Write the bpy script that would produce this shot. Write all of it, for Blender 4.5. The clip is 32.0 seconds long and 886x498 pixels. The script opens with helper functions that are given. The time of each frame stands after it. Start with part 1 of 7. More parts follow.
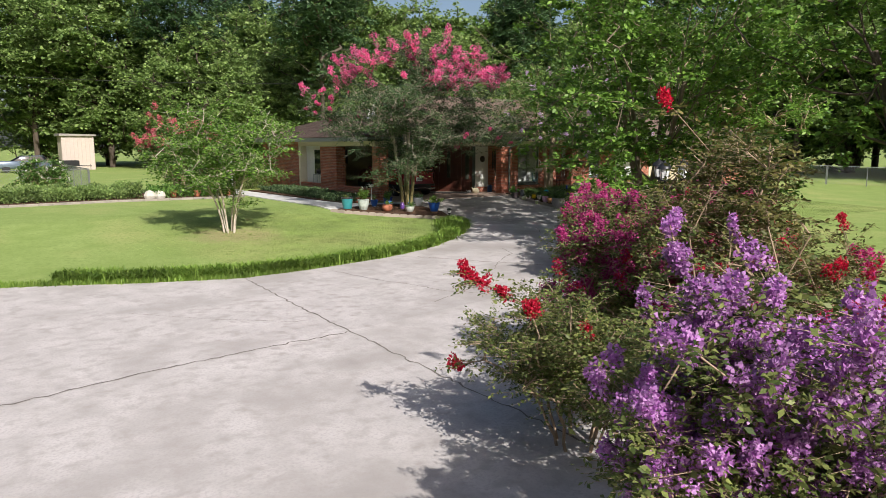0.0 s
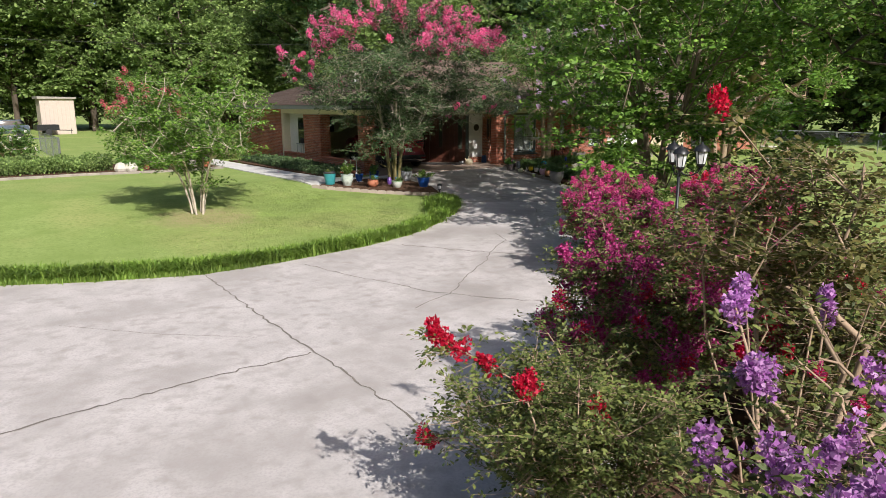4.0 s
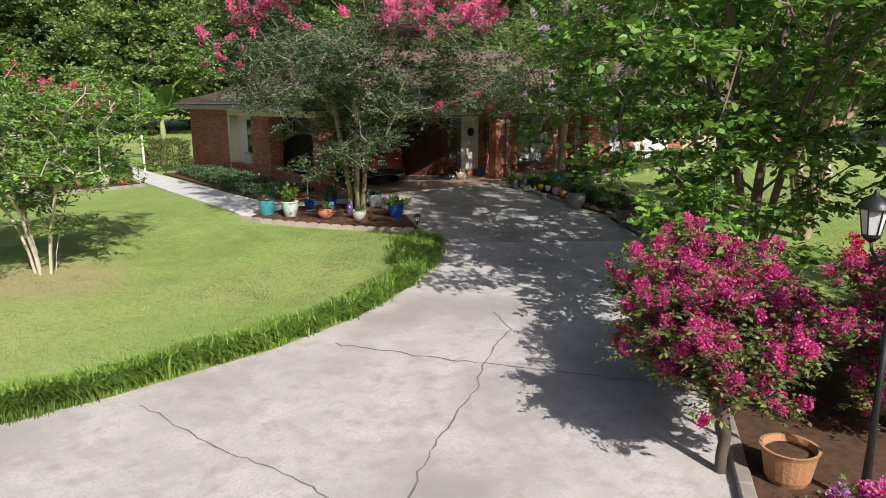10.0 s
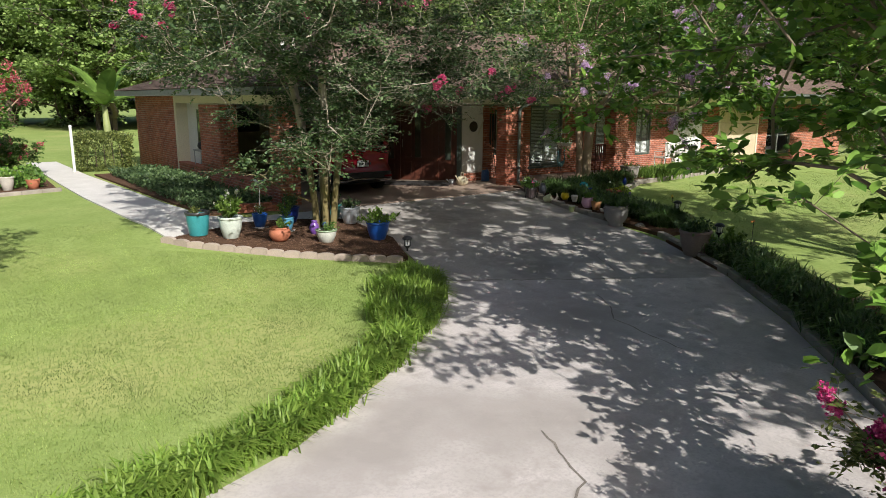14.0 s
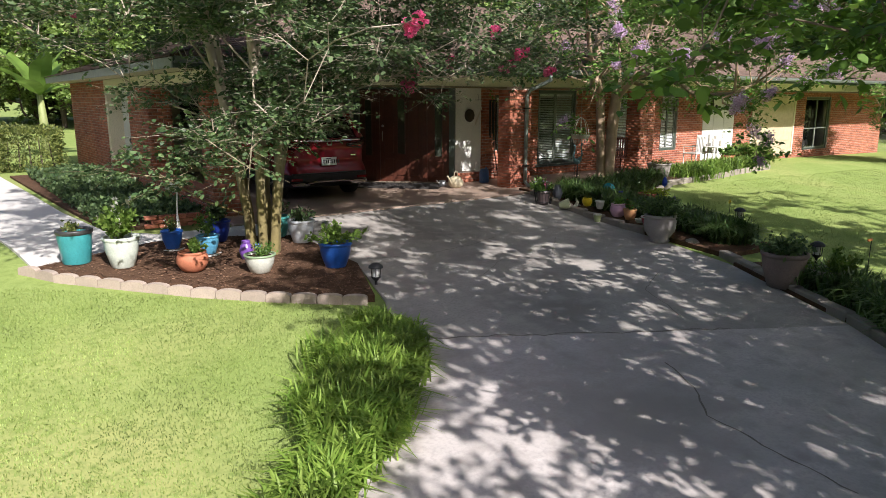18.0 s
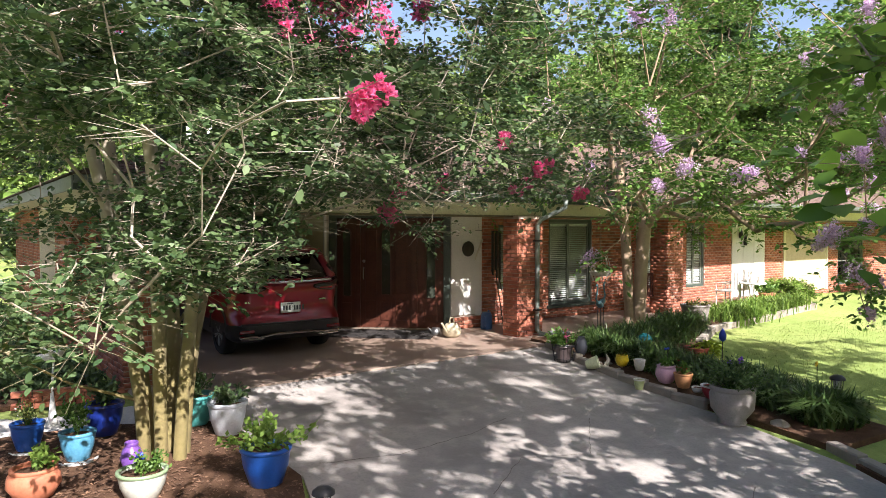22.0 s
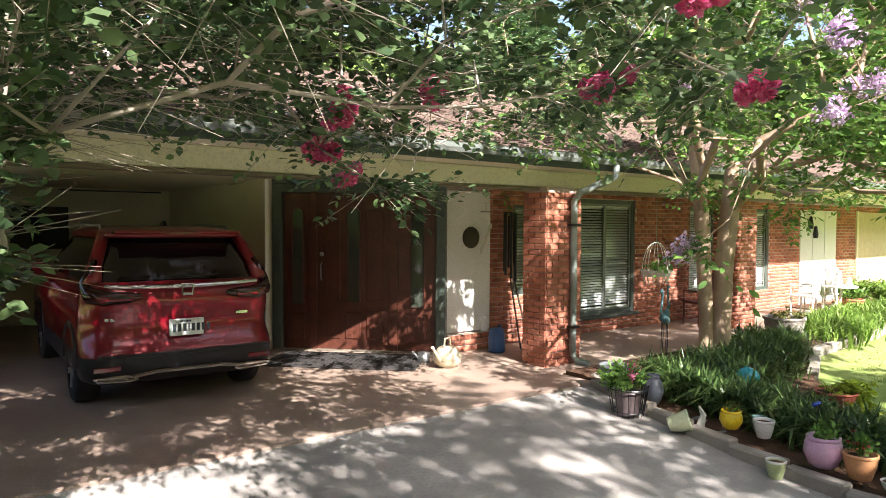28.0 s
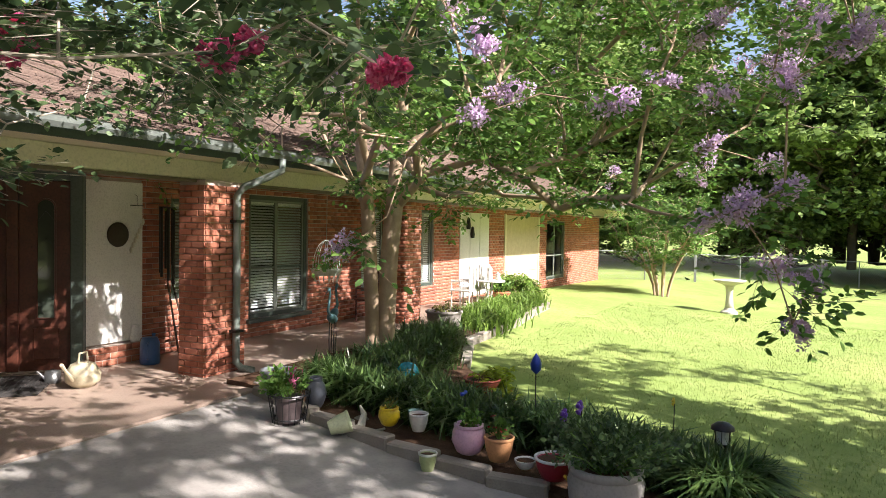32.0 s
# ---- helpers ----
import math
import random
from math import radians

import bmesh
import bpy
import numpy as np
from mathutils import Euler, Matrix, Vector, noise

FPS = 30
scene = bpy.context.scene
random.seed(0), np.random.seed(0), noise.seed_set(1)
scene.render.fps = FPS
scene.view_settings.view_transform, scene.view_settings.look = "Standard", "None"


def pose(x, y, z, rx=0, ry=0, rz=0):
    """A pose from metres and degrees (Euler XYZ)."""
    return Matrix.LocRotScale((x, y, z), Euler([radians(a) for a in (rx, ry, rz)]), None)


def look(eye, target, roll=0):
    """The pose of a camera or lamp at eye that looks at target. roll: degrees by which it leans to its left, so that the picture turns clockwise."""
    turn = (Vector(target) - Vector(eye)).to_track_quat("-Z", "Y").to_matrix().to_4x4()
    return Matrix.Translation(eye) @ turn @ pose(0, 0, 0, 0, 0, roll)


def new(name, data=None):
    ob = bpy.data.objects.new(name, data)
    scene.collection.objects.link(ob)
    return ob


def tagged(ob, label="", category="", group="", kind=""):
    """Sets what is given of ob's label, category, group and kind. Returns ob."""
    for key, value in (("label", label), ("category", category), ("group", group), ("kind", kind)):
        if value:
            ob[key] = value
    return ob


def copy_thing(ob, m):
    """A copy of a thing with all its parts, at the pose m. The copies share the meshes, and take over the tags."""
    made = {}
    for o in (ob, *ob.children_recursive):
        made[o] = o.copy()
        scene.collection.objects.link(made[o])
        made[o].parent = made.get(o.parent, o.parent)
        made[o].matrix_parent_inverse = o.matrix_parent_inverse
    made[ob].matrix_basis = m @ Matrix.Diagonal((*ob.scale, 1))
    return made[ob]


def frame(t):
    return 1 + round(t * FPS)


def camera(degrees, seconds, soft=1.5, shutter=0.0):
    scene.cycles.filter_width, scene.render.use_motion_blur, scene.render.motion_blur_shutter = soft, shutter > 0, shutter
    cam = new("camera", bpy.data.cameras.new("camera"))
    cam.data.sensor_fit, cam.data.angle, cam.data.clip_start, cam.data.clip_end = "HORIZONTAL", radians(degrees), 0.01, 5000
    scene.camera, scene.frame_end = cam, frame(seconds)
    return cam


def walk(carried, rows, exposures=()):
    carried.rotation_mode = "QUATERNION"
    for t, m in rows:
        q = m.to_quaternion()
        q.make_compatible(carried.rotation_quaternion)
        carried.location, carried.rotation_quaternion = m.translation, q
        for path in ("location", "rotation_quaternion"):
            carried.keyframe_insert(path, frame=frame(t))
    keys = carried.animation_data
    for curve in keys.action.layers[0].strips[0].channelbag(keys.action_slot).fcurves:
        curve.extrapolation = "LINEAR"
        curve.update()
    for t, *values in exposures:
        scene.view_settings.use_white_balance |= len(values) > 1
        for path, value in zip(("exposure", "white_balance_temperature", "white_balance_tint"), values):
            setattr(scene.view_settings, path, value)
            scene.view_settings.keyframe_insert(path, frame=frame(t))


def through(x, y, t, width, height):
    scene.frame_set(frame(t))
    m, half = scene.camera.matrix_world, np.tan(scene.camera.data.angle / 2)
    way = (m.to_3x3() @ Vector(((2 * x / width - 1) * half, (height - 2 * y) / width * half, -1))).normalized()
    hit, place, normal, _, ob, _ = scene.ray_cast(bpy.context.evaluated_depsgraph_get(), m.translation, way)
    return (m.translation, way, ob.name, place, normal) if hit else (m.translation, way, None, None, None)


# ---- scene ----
cam = camera(65.4, 32.0, soft=0.75)
EXPOSURES = [(0, 0.28, 6300, 12), (8, 0.28, 6300, 12), (14, 0.38, 6350, 10), (17, 0.6, 6300, 13), (19, 0.85, 6300, 16), (20.5, 0.95, 6350, 17), (21.5, 1.35, 6350, 18), (26, 1.65, 6350, 18), (29, 2.15, 6400, 14), (31, 2.0, 6400, 15), (32, 1.5, 6400, 16)]
PATH = [
    (0, (-20.868, -27.014, 2.371), (-19.733, -25.395, 2.07), -0.2),
    (0.5, (-20.729, -26.863, 2.393), (-19.595, -25.244, 2.09), -0.1),
    (1, (-20.585, -26.655, 2.511), (-19.45, -25.036, 2.209), -0.2),
    (1.5, (-20.434, -26.428, 2.655), (-19.295, -24.812, 2.356), -0.2),
    (2, (-20.277, -26.257, 2.71), (-19.137, -24.642, 2.407), -0.3),
    (2.5, (-20.116, -26.108, 2.742), (-18.977, -24.495, 2.427), -0.1),
    (3, (-19.956, -25.951, 2.737), (-18.822, -24.346, 2.368), -0.1),
    (3.5, (-19.795, -25.806, 2.728), (-18.664, -24.208, 2.317), -0.2),
    (5.5, (-19.206, -25.311, 2.757), (-18.075, -23.715, 2.342), -0.2),
    (6, (-19.06, -25.188, 2.751), (-17.932, -23.591, 2.335), -0.4),
    (6.5, (-18.838, -24.971, 2.715), (-17.711, -23.372, 2.301), -0.4),
    (7, (-18.479, -24.607, 2.701), (-17.354, -23.007, 2.287), -0.4),
    (7.5, (-17.993, -24.137, 2.69), (-16.869, -22.536, 2.274), -0.5),
    (8, (-17.48, -23.496, 2.687), (-16.357, -21.894, 2.271), -0.6),
    (8.5, (-16.906, -22.779, 2.709), (-15.784, -21.178, 2.291), -0.5),
    (9, (-16.329, -21.986, 2.753), (-15.205, -20.387, 2.332), -0.5),
    (9.5, (-15.767, -21.186, 2.779), (-14.641, -19.588, 2.358), -0.5),
    (10, (-15.262, -20.462, 2.822), (-14.135, -18.865, 2.397), -0.4),
    (10.5, (-14.869, -19.768, 2.836), (-13.734, -18.178, 2.411), -0.2),
    (11, (-14.474, -19.179, 2.84), (-13.336, -17.591, 2.415), -0.1),
    (11.5, (-14.102, -18.657, 2.817), (-12.96, -17.07, 2.396), 0.0),
    (12, (-13.74, -18.165, 2.811), (-12.598, -16.578, 2.391), -0.0),
    (12.5, (-13.471, -17.623, 2.782), (-12.32, -16.041, 2.365), 0.0),
    (13, (-13.188, -17.167, 2.62), (-12.033, -15.588, 2.202), 0.1),
    (13.5, (-12.896, -16.757, 2.5), (-11.742, -15.178, 2.083), 0.1),
    (14, (-12.615, -16.359, 2.411), (-11.461, -14.781, 1.988), 0.2),
    (14.5, (-12.344, -15.977, 2.395), (-11.187, -14.401, 1.973), 0.3),
    (16.5, (-11.203, -14.491, 2.094), (-10.039, -12.92, 1.674), 0.0),
    (17, (-10.913, -14.111, 2.007), (-9.748, -12.542, 1.584), 0.1),
    (17.5, (-10.582, -13.731, 2.005), (-9.417, -12.161, 1.582), 0.1),
    (18, (-10.243, -13.368, 2.009), (-9.08, -11.798, 1.586), 0.0),
    (18.5, (-9.914, -12.998, 2.01), (-8.751, -11.428, 1.584), 0.0),
    (19, (-9.622, -12.618, 2.009), (-8.457, -11.048, 1.583), 0.0),
    (19.5, (-9.33, -12.222, 2.004), (-8.165, -10.653, 1.578), 0.0),
    (20, (-9.011, -11.822, 2.018), (-7.845, -10.254, 1.591), -0.0),
    (20.5, (-8.735, -11.429, 2.053), (-7.565, -9.857, 1.657), -0.1),
    (20.6, (-8.67, -11.241, 2.006), (-7.48, -9.663, 1.699), 0.3),
    (20.7, (-8.622, -11.135, 1.985), (-7.421, -9.549, 1.779), 0.3),
    (20.9, (-8.53, -11.082, 1.978), (-7.329, -9.484, 1.924), 0.3),
    (21, (-8.51, -11.119, 2.023), (-7.314, -9.517, 1.967), 0.0),
    (21.5, (-8.405, -10.993, 2.045), (-7.208, -9.392, 1.986), 0.0),
    (22, (-8.367, -10.972, 2.042), (-7.171, -9.37, 1.983), -0.0),
    (22.5, (-8.321, -10.949, 2.035), (-7.125, -9.347, 1.976), -0.1),
    (23, (-8.199, -10.848, 2.035), (-7.004, -9.246, 1.974), 0.0),
    (23.5, (-8.031, -10.608, 2.037), (-6.834, -9.006, 1.975), -0.0),
    (24, (-7.833, -10.255, 2.057), (-6.634, -8.656, 1.991), -0.1),
    (24.5, (-7.616, -9.83, 2.064), (-6.41, -8.235, 1.998), 0.1),
    (25, (-7.331, -9.443, 2.072), (-6.125, -7.85, 2.003), 0.2),
    (25.5, (-7.011, -9.121, 2.046), (-5.809, -7.524, 1.982), 0.3),
    (26, (-6.777, -8.787, 1.944), (-5.572, -7.192, 1.877), 0.4),
    (26.5, (-6.519, -8.488, 1.799), (-5.316, -6.892, 1.731), 0.3),
    (28.5, (-5.683, -7.466, 1.789), (-4.473, -5.875, 1.723), 0.3),
    (29, (-5.525, -7.388, 1.779), (-4.315, -5.797, 1.714), 0.3),
    (29.5, (-5.319, -7.44, 1.792), (-4.104, -5.853, 1.725), 0.4),
    (30, (-5.254, -7.473, 1.791), (-4.033, -5.89, 1.725), 0.3),
    (30.5, (-5.284, -7.509, 1.788), (-4.003, -5.974, 1.722), 0.4),
    (31, (-5.3, -7.56, 1.761), (-3.807, -6.23, 1.702), 0.8),
    (31.5, (-5.328, -7.573, 1.76), (-3.634, -6.51, 1.702), 0.9),
    (32, (-5.335, -7.566, 1.759), (-3.558, -6.649, 1.702), 0.9),
]
walk(cam, [(t, look(eye, target, roll)) for t, eye, target, roll in PATH], EXPOSURES)


# ---- daylight ----
SUN_EL, SUN_X, SUN_Y = radians(38), -0.12, -1.0
world = bpy.data.worlds.new("sky")
scene.world = world
world.use_nodes = True
sky = world.node_tree.nodes.new("ShaderNodeTexSky")
sky.sky_type = "NISHITA"
sky.sun_disc = False
sky.sun_elevation = SUN_EL
sky.sun_rotation = math.atan2(SUN_X, SUN_Y)
sky.air_density, sky.dust_density, sky.ozone_density = 1.0, 3.0, 0.6
world.node_tree.links.new(sky.outputs[0], world.node_tree.nodes["Background"].inputs[0])
world.node_tree.nodes["Background"].inputs[1].default_value = 0.09
sun = new("sun", bpy.data.lights.new("sun", "SUN"))
sun.data.energy, sun.data.angle, sun.data.color = 5.0, radians(0.55), (1.0, 0.955, 0.89)
_d = Vector((SUN_X, SUN_Y, 0)).normalized() * math.cos(SUN_EL) + Vector((0, 0, math.sin(SUN_EL)))
sun.matrix_world = look(_d * 50, (0, 0, 0))


# ---- materials ----
def surface(name, a, b, scale=8.0, rough=0.8, fine=60.0, bump=0.3, metal=0.0, stain=None, stain_scale=0.6, coord="Object", vary=0.0, island=0.0, spec=0.5, mottle=None):
    """A surface of two tones with coarse and fine grain, relief, optional stains and a tone of its own for each object or piece."""
    m = bpy.data.materials.new(name)
    m.use_nodes = True
    n, k = m.node_tree.nodes, m.node_tree.links
    p = n["Principled BSDF"]
    p.inputs["Roughness"].default_value, p.inputs["Metallic"].default_value = rough, metal
    p.inputs["Specular IOR Level"].default_value = spec
    if coord == "World":
        co = n.new("ShaderNodeNewGeometry").outputs["Position"]
    else:
        co = n.new("ShaderNodeTexCoord").outputs["Object"]

    def noise_at(s, detail=4.0):
        t = n.new("ShaderNodeTexNoise")
        t.inputs["Scale"].default_value, t.inputs["Detail"].default_value = s, detail
        k.new(co, t.inputs["Vector"])
        return t.outputs["Fac"]

    def blend(fac, c1, c2):
        x = n.new("ShaderNodeMix")
        x.data_type = "RGBA"
        k.new(fac, x.inputs[0])
        for s, c in ((6, c1), (7, c2)):
            if isinstance(c, tuple):
                x.inputs[s].default_value = (*c, 1)
            else:
                k.new(c, x.inputs[s])
        return x.outputs[2]

    def ramp(fac, lo, hi):
        r = n.new("ShaderNodeMapRange")
        r.inputs[1].default_value, r.inputs[2].default_value = lo, hi
        k.new(fac, r.inputs[0])
        return r.outputs[0]

    big, small = noise_at(scale), noise_at(fine, 3.0)
    col = blend(ramp(big, 0.3, 0.7), a, b)
    dark = tuple(0.72 * v for v in a)
    col = blend(ramp(small, 0.45, 0.8), col, dark)
    if stain:
        col = blend(ramp(noise_at(stain_scale, 6.0), 0.5, 0.68), col, stain)
    if mottle:
        col = blend(ramp(noise_at(mottle[1], 8.0), 0.48, 0.72), col, mottle[0])
    if vary or island:
        h = n.new("ShaderNodeHueSaturation")
        src = n.new("ShaderNodeNewGeometry").outputs["Random Per Island"] if island else n.new("ShaderNodeObjectInfo").outputs["Random"]
        r = n.new("ShaderNodeMapRange")
        v = island or vary
        r.inputs[3].default_value, r.inputs[4].default_value = 1 - v, 1 + v
        k.new(src, r.inputs[0])
        k.new(r.outputs[0], h.inputs["Value"])
        k.new(col, h.inputs["Color"])
        col = h.outputs[0]
    k.new(col, p.inputs["Base Color"])
    if bump:
        bp = n.new("ShaderNodeBump")
        bp.inputs["Strength"].default_value, bp.inputs["Distance"].default_value = bump, 0.01
        k.new(small, bp.inputs["Height"])
        k.new(bp.outputs[0], p.inputs["Normal"])
    return m


def leafy(name, a, b, rough=0.5, through=0.35, vary=0.35, hue=0.03):
    """Leaves or petals: each one has a tone of its own, and light shines through."""
    m = bpy.data.materials.new(name)
    m.use_nodes = True
    n, k = m.node_tree.nodes, m.node_tree.links
    p = n["Principled BSDF"]
    p.inputs["Roughness"].default_value = rough
    p.inputs["Specular IOR Level"].default_value = 0.35
    g = n.new("ShaderNodeNewGeometry")
    x = n.new("ShaderNodeMix")
    x.data_type = "RGBA"
    x.inputs[6].default_value, x.inputs[7].default_value = (*a, 1), (*b, 1)
    k.new(g.outputs["Random Per Island"], x.inputs[0])
    t = n.new("ShaderNodeTexNoise")
    t.inputs["Scale"].default_value = 1.3
    k.new(g.outputs["Position"], t.inputs["Vector"])
    r = n.new("ShaderNodeMapRange")
    r.inputs[1].default_value, r.inputs[2].default_value = 0.3, 0.7
    r.inputs[3].default_value, r.inputs[4].default_value = 1 - vary, 1 + vary
    k.new(t.outputs["Fac"], r.inputs[0])
    h = n.new("ShaderNodeHueSaturation")
    k.new(r.outputs[0], h.inputs["Value"])
    k.new(x.outputs[2], h.inputs["Color"])
    k.new(h.outputs[0], p.inputs["Base Color"])
    tr = n.new("ShaderNodeBsdfTranslucent")
    k.new(h.outputs[0], tr.inputs["Color"])
    mix = n.new("ShaderNodeMixShader")
    mix.inputs[0].default_value = through
    k.new(p.outputs[0], mix.inputs[1])
    k.new(tr.outputs[0], mix.inputs[2])
    k.new(mix.outputs[0], n["Material Output"].inputs["Surface"])
    return m


def glassy(name, tint=(0.02, 0.025, 0.025), rough=0.03):
    m = bpy.data.materials.new(name)
    m.use_nodes = True
    p = m.node_tree.nodes["Principled BSDF"]
    p.inputs["Base Color"].default_value = (*tint, 1)
    p.inputs["Roughness"].default_value = rough
    p.inputs["Specular IOR Level"].default_value = 0.8
    return m


CONCRETE = surface("concrete", (0.54, 0.497, 0.475), (0.43, 0.395, 0.372), 1.6, 0.9, 30, 0.6, stain=(0.33, 0.30, 0.277), stain_scale=0.55, mottle=((0.36, 0.325, 0.302), 4.5), coord="World", vary=0.05)
CONCRETE_GREY = surface("darker_grey_concrete", (0.37, 0.345, 0.315), (0.28, 0.26, 0.236), 1.6, 0.9, 30, 0.6, stain=(0.235, 0.215, 0.195), stain_scale=0.7, mottle=((0.38, 0.35, 0.315), 4.0), coord="World", vary=0.05)
CRACK = surface("crack_dirt", (0.16, 0.14, 0.12), (0.24, 0.21, 0.18), 6, 1.0, 80, 0.2, coord="World")
SLAB = surface("painted_slab", (0.28, 0.205, 0.16), (0.34, 0.26, 0.205), 1.5, 0.5, 60, 0.15, stain=(0.38, 0.295, 0.235), stain_scale=0.8, coord="World")
WALK = surface("pale_walk", (0.62, 0.60, 0.56), (0.54, 0.52, 0.48), 2, 0.9, 50, 0.3, coord="World")
LAWN = surface("lawn", (0.22, 0.295, 0.08), (0.285, 0.36, 0.115), 1.4, 0.95, 90, 0.5, stain=(0.32, 0.345, 0.125), stain_scale=0.28, mottle=((0.185, 0.25, 0.066), 11.0), coord="World", spec=0.1)
SOIL = surface("mulch_soil", (0.075, 0.042, 0.026), (0.13, 0.075, 0.045), 9, 1.0, 70, 0.9, coord="World", spec=0.15)
BRICK = surface("red_brick", (0.36, 0.12, 0.068), (0.46, 0.185, 0.11), 5, 0.88, 70, 0.4, stain=(0.28, 0.09, 0.055), stain_scale=1.5, coord="World", vary=0.22)
MORTAR = surface("mortar", (0.50, 0.41, 0.35), (0.42, 0.33, 0.28), 8, 0.95, 90, 0.4, coord="World")
SHINGLE = surface("brown_shingle", (0.11, 0.072, 0.055), (0.16, 0.112, 0.09), 6, 0.92, 90, 0.5, coord="World", island=0.18)
CREAM = surface("cream_paint", (0.73, 0.67, 0.51), (0.67, 0.61, 0.46), 1.5, 0.6, 40, 0.08, coord="World")
WHITE = surface("white_paint", (0.78, 0.77, 0.72), (0.71, 0.70, 0.65), 2, 0.5, 50, 0.06, coord="World")
GREENPAINT = surface("dark_green_paint", (0.055, 0.075, 0.06), (0.075, 0.095, 0.08), 3, 0.45, 50, 0.1, coord="World")
DOORWOOD = surface("red_brown_wood", (0.062, 0.019, 0.011), (0.105, 0.032, 0.018), 4, 0.42, 40, 0.12)
BARK_PALE = surface("pale_bark", (0.44, 0.32, 0.215), (0.31, 0.215, 0.14), 5, 0.85, 30, 0.4, coord="World")
BARK_OLIVE = surface("olive_bark", (0.24, 0.20, 0.075), (0.17, 0.135, 0.06), 5, 0.9, 30, 0.5, coord="World")
BARK_DARK = surface("dark_bark", (0.12, 0.09, 0.065), (0.08, 0.06, 0.045), 5, 0.95, 30, 0.6, coord="World")
BARK_BROWN = surface("brown_bark", (0.26, 0.20, 0.14), (0.17, 0.13, 0.09), 5, 0.9, 30, 0.5, coord="World")
LEAF_DARK = leafy("dark_leaves", (0.04, 0.082, 0.032), (0.14, 0.21, 0.08), through=0.3)
LEAF_MID = leafy("green_leaves", (0.06, 0.14, 0.027), (0.19, 0.33, 0.065), through=0.35)
LEAF_BRIGHT = leafy("bright_leaves", (0.06, 0.14, 0.02), (0.24, 0.40, 0.065), through=0.32)
LEAF_YOUNG = leafy("young_leaves", (0.10, 0.19, 0.03), (0.26, 0.38, 0.08), through=0.4)
LEAF_FAR = leafy("wood_leaves", (0.13, 0.21, 0.06), (0.32, 0.43, 0.13), through=0.4)
LEAF_FAR2 = leafy("pine_leaves", (0.05, 0.105, 0.042), (0.095, 0.165, 0.06), through=0.3)
LEAF_BUSH = leafy("bush_leaves", (0.06, 0.095, 0.023), (0.25, 0.28, 0.08), through=0.33)
LEAF_RED = leafy("reddish_leaves", (0.09, 0.125, 0.033), (0.25, 0.215, 0.07), through=0.4)
BLADE = leafy("grass_blades", (0.14, 0.25, 0.033), (0.28, 0.39, 0.075), through=0.42)
BLADE_DARK = leafy("dark_blades", (0.045, 0.095, 0.03), (0.15, 0.235, 0.07), rough=0.28, through=0.3)
PETAL_PINK = leafy("hot_pink_petals", (0.82, 0.09, 0.30), (0.92, 0.30, 0.50), through=0.5, vary=0.2)
PETAL_LILAC = leafy("lilac_petals", (0.60, 0.40, 0.64), (0.80, 0.62, 0.80), through=0.4, vary=0.15)
PETAL_PURPLE = leafy("purple_petals", (0.42, 0.13, 0.46), (0.70, 0.40, 0.70), through=0.4, vary=0.25)
PETAL_MAGENTA = leafy("magenta_petals", (0.46, 0.022, 0.165), (0.78, 0.13, 0.35), through=0.35, vary=0.3)
# Redder magenta petals with the shade on their shrub put into the colour.
PETAL_WINE_SHADE = leafy("shaded_wine_petals", (0.32, 0.014, 0.12), (0.60, 0.09, 0.30), through=0.3, vary=0.3)
PETAL_RED = leafy("red_petals", (0.48, 0.006, 0.03), (0.68, 0.02, 0.07), through=0.35, vary=0.2)
PETAL_ROSE = leafy("rose_petals", (0.60, 0.12, 0.16), (0.72, 0.22, 0.24), through=0.4, vary=0.2)
PETAL_WHITE = leafy("white_petals", (0.72, 0.70, 0.62), (0.8, 0.78, 0.72), through=0.3, vary=0.05)
GLASS_DARK = glassy("dark_glass")
METAL_DARK = surface("black_metal", (0.02, 0.02, 0.022), (0.03, 0.03, 0.032), 6, 0.4, 60, 0.1, metal=0.3)
METAL_GREY = surface("galvanised_metal", (0.42, 0.43, 0.43), (0.34, 0.35, 0.35), 6, 0.4, 60, 0.1, metal=0.8)


def mossy_bark(m, top, lo, hi):
    """Bare pale bark on the limbs above the olive algae of the stems' feet."""
    n, k = m.node_tree.nodes, m.node_tree.links
    link = n["Principled BSDF"].inputs["Base Color"].links[0]
    g = n.new("ShaderNodeNewGeometry")
    z = n.new("ShaderNodeSeparateXYZ")
    k.new(g.outputs["Position"], z.inputs[0])
    r = n.new("ShaderNodeMapRange")
    r.inputs[1].default_value, r.inputs[2].default_value = lo, hi
    k.new(z.outputs["Z"], r.inputs[0])
    x = n.new("ShaderNodeMix")
    x.data_type = "RGBA"
    k.new(r.outputs[0], x.inputs[0])
    k.new(link.from_socket, x.inputs[6])
    x.inputs[7].default_value = (*top, 1)
    k.new(x.outputs[2], n["Principled BSDF"].inputs["Base Color"])


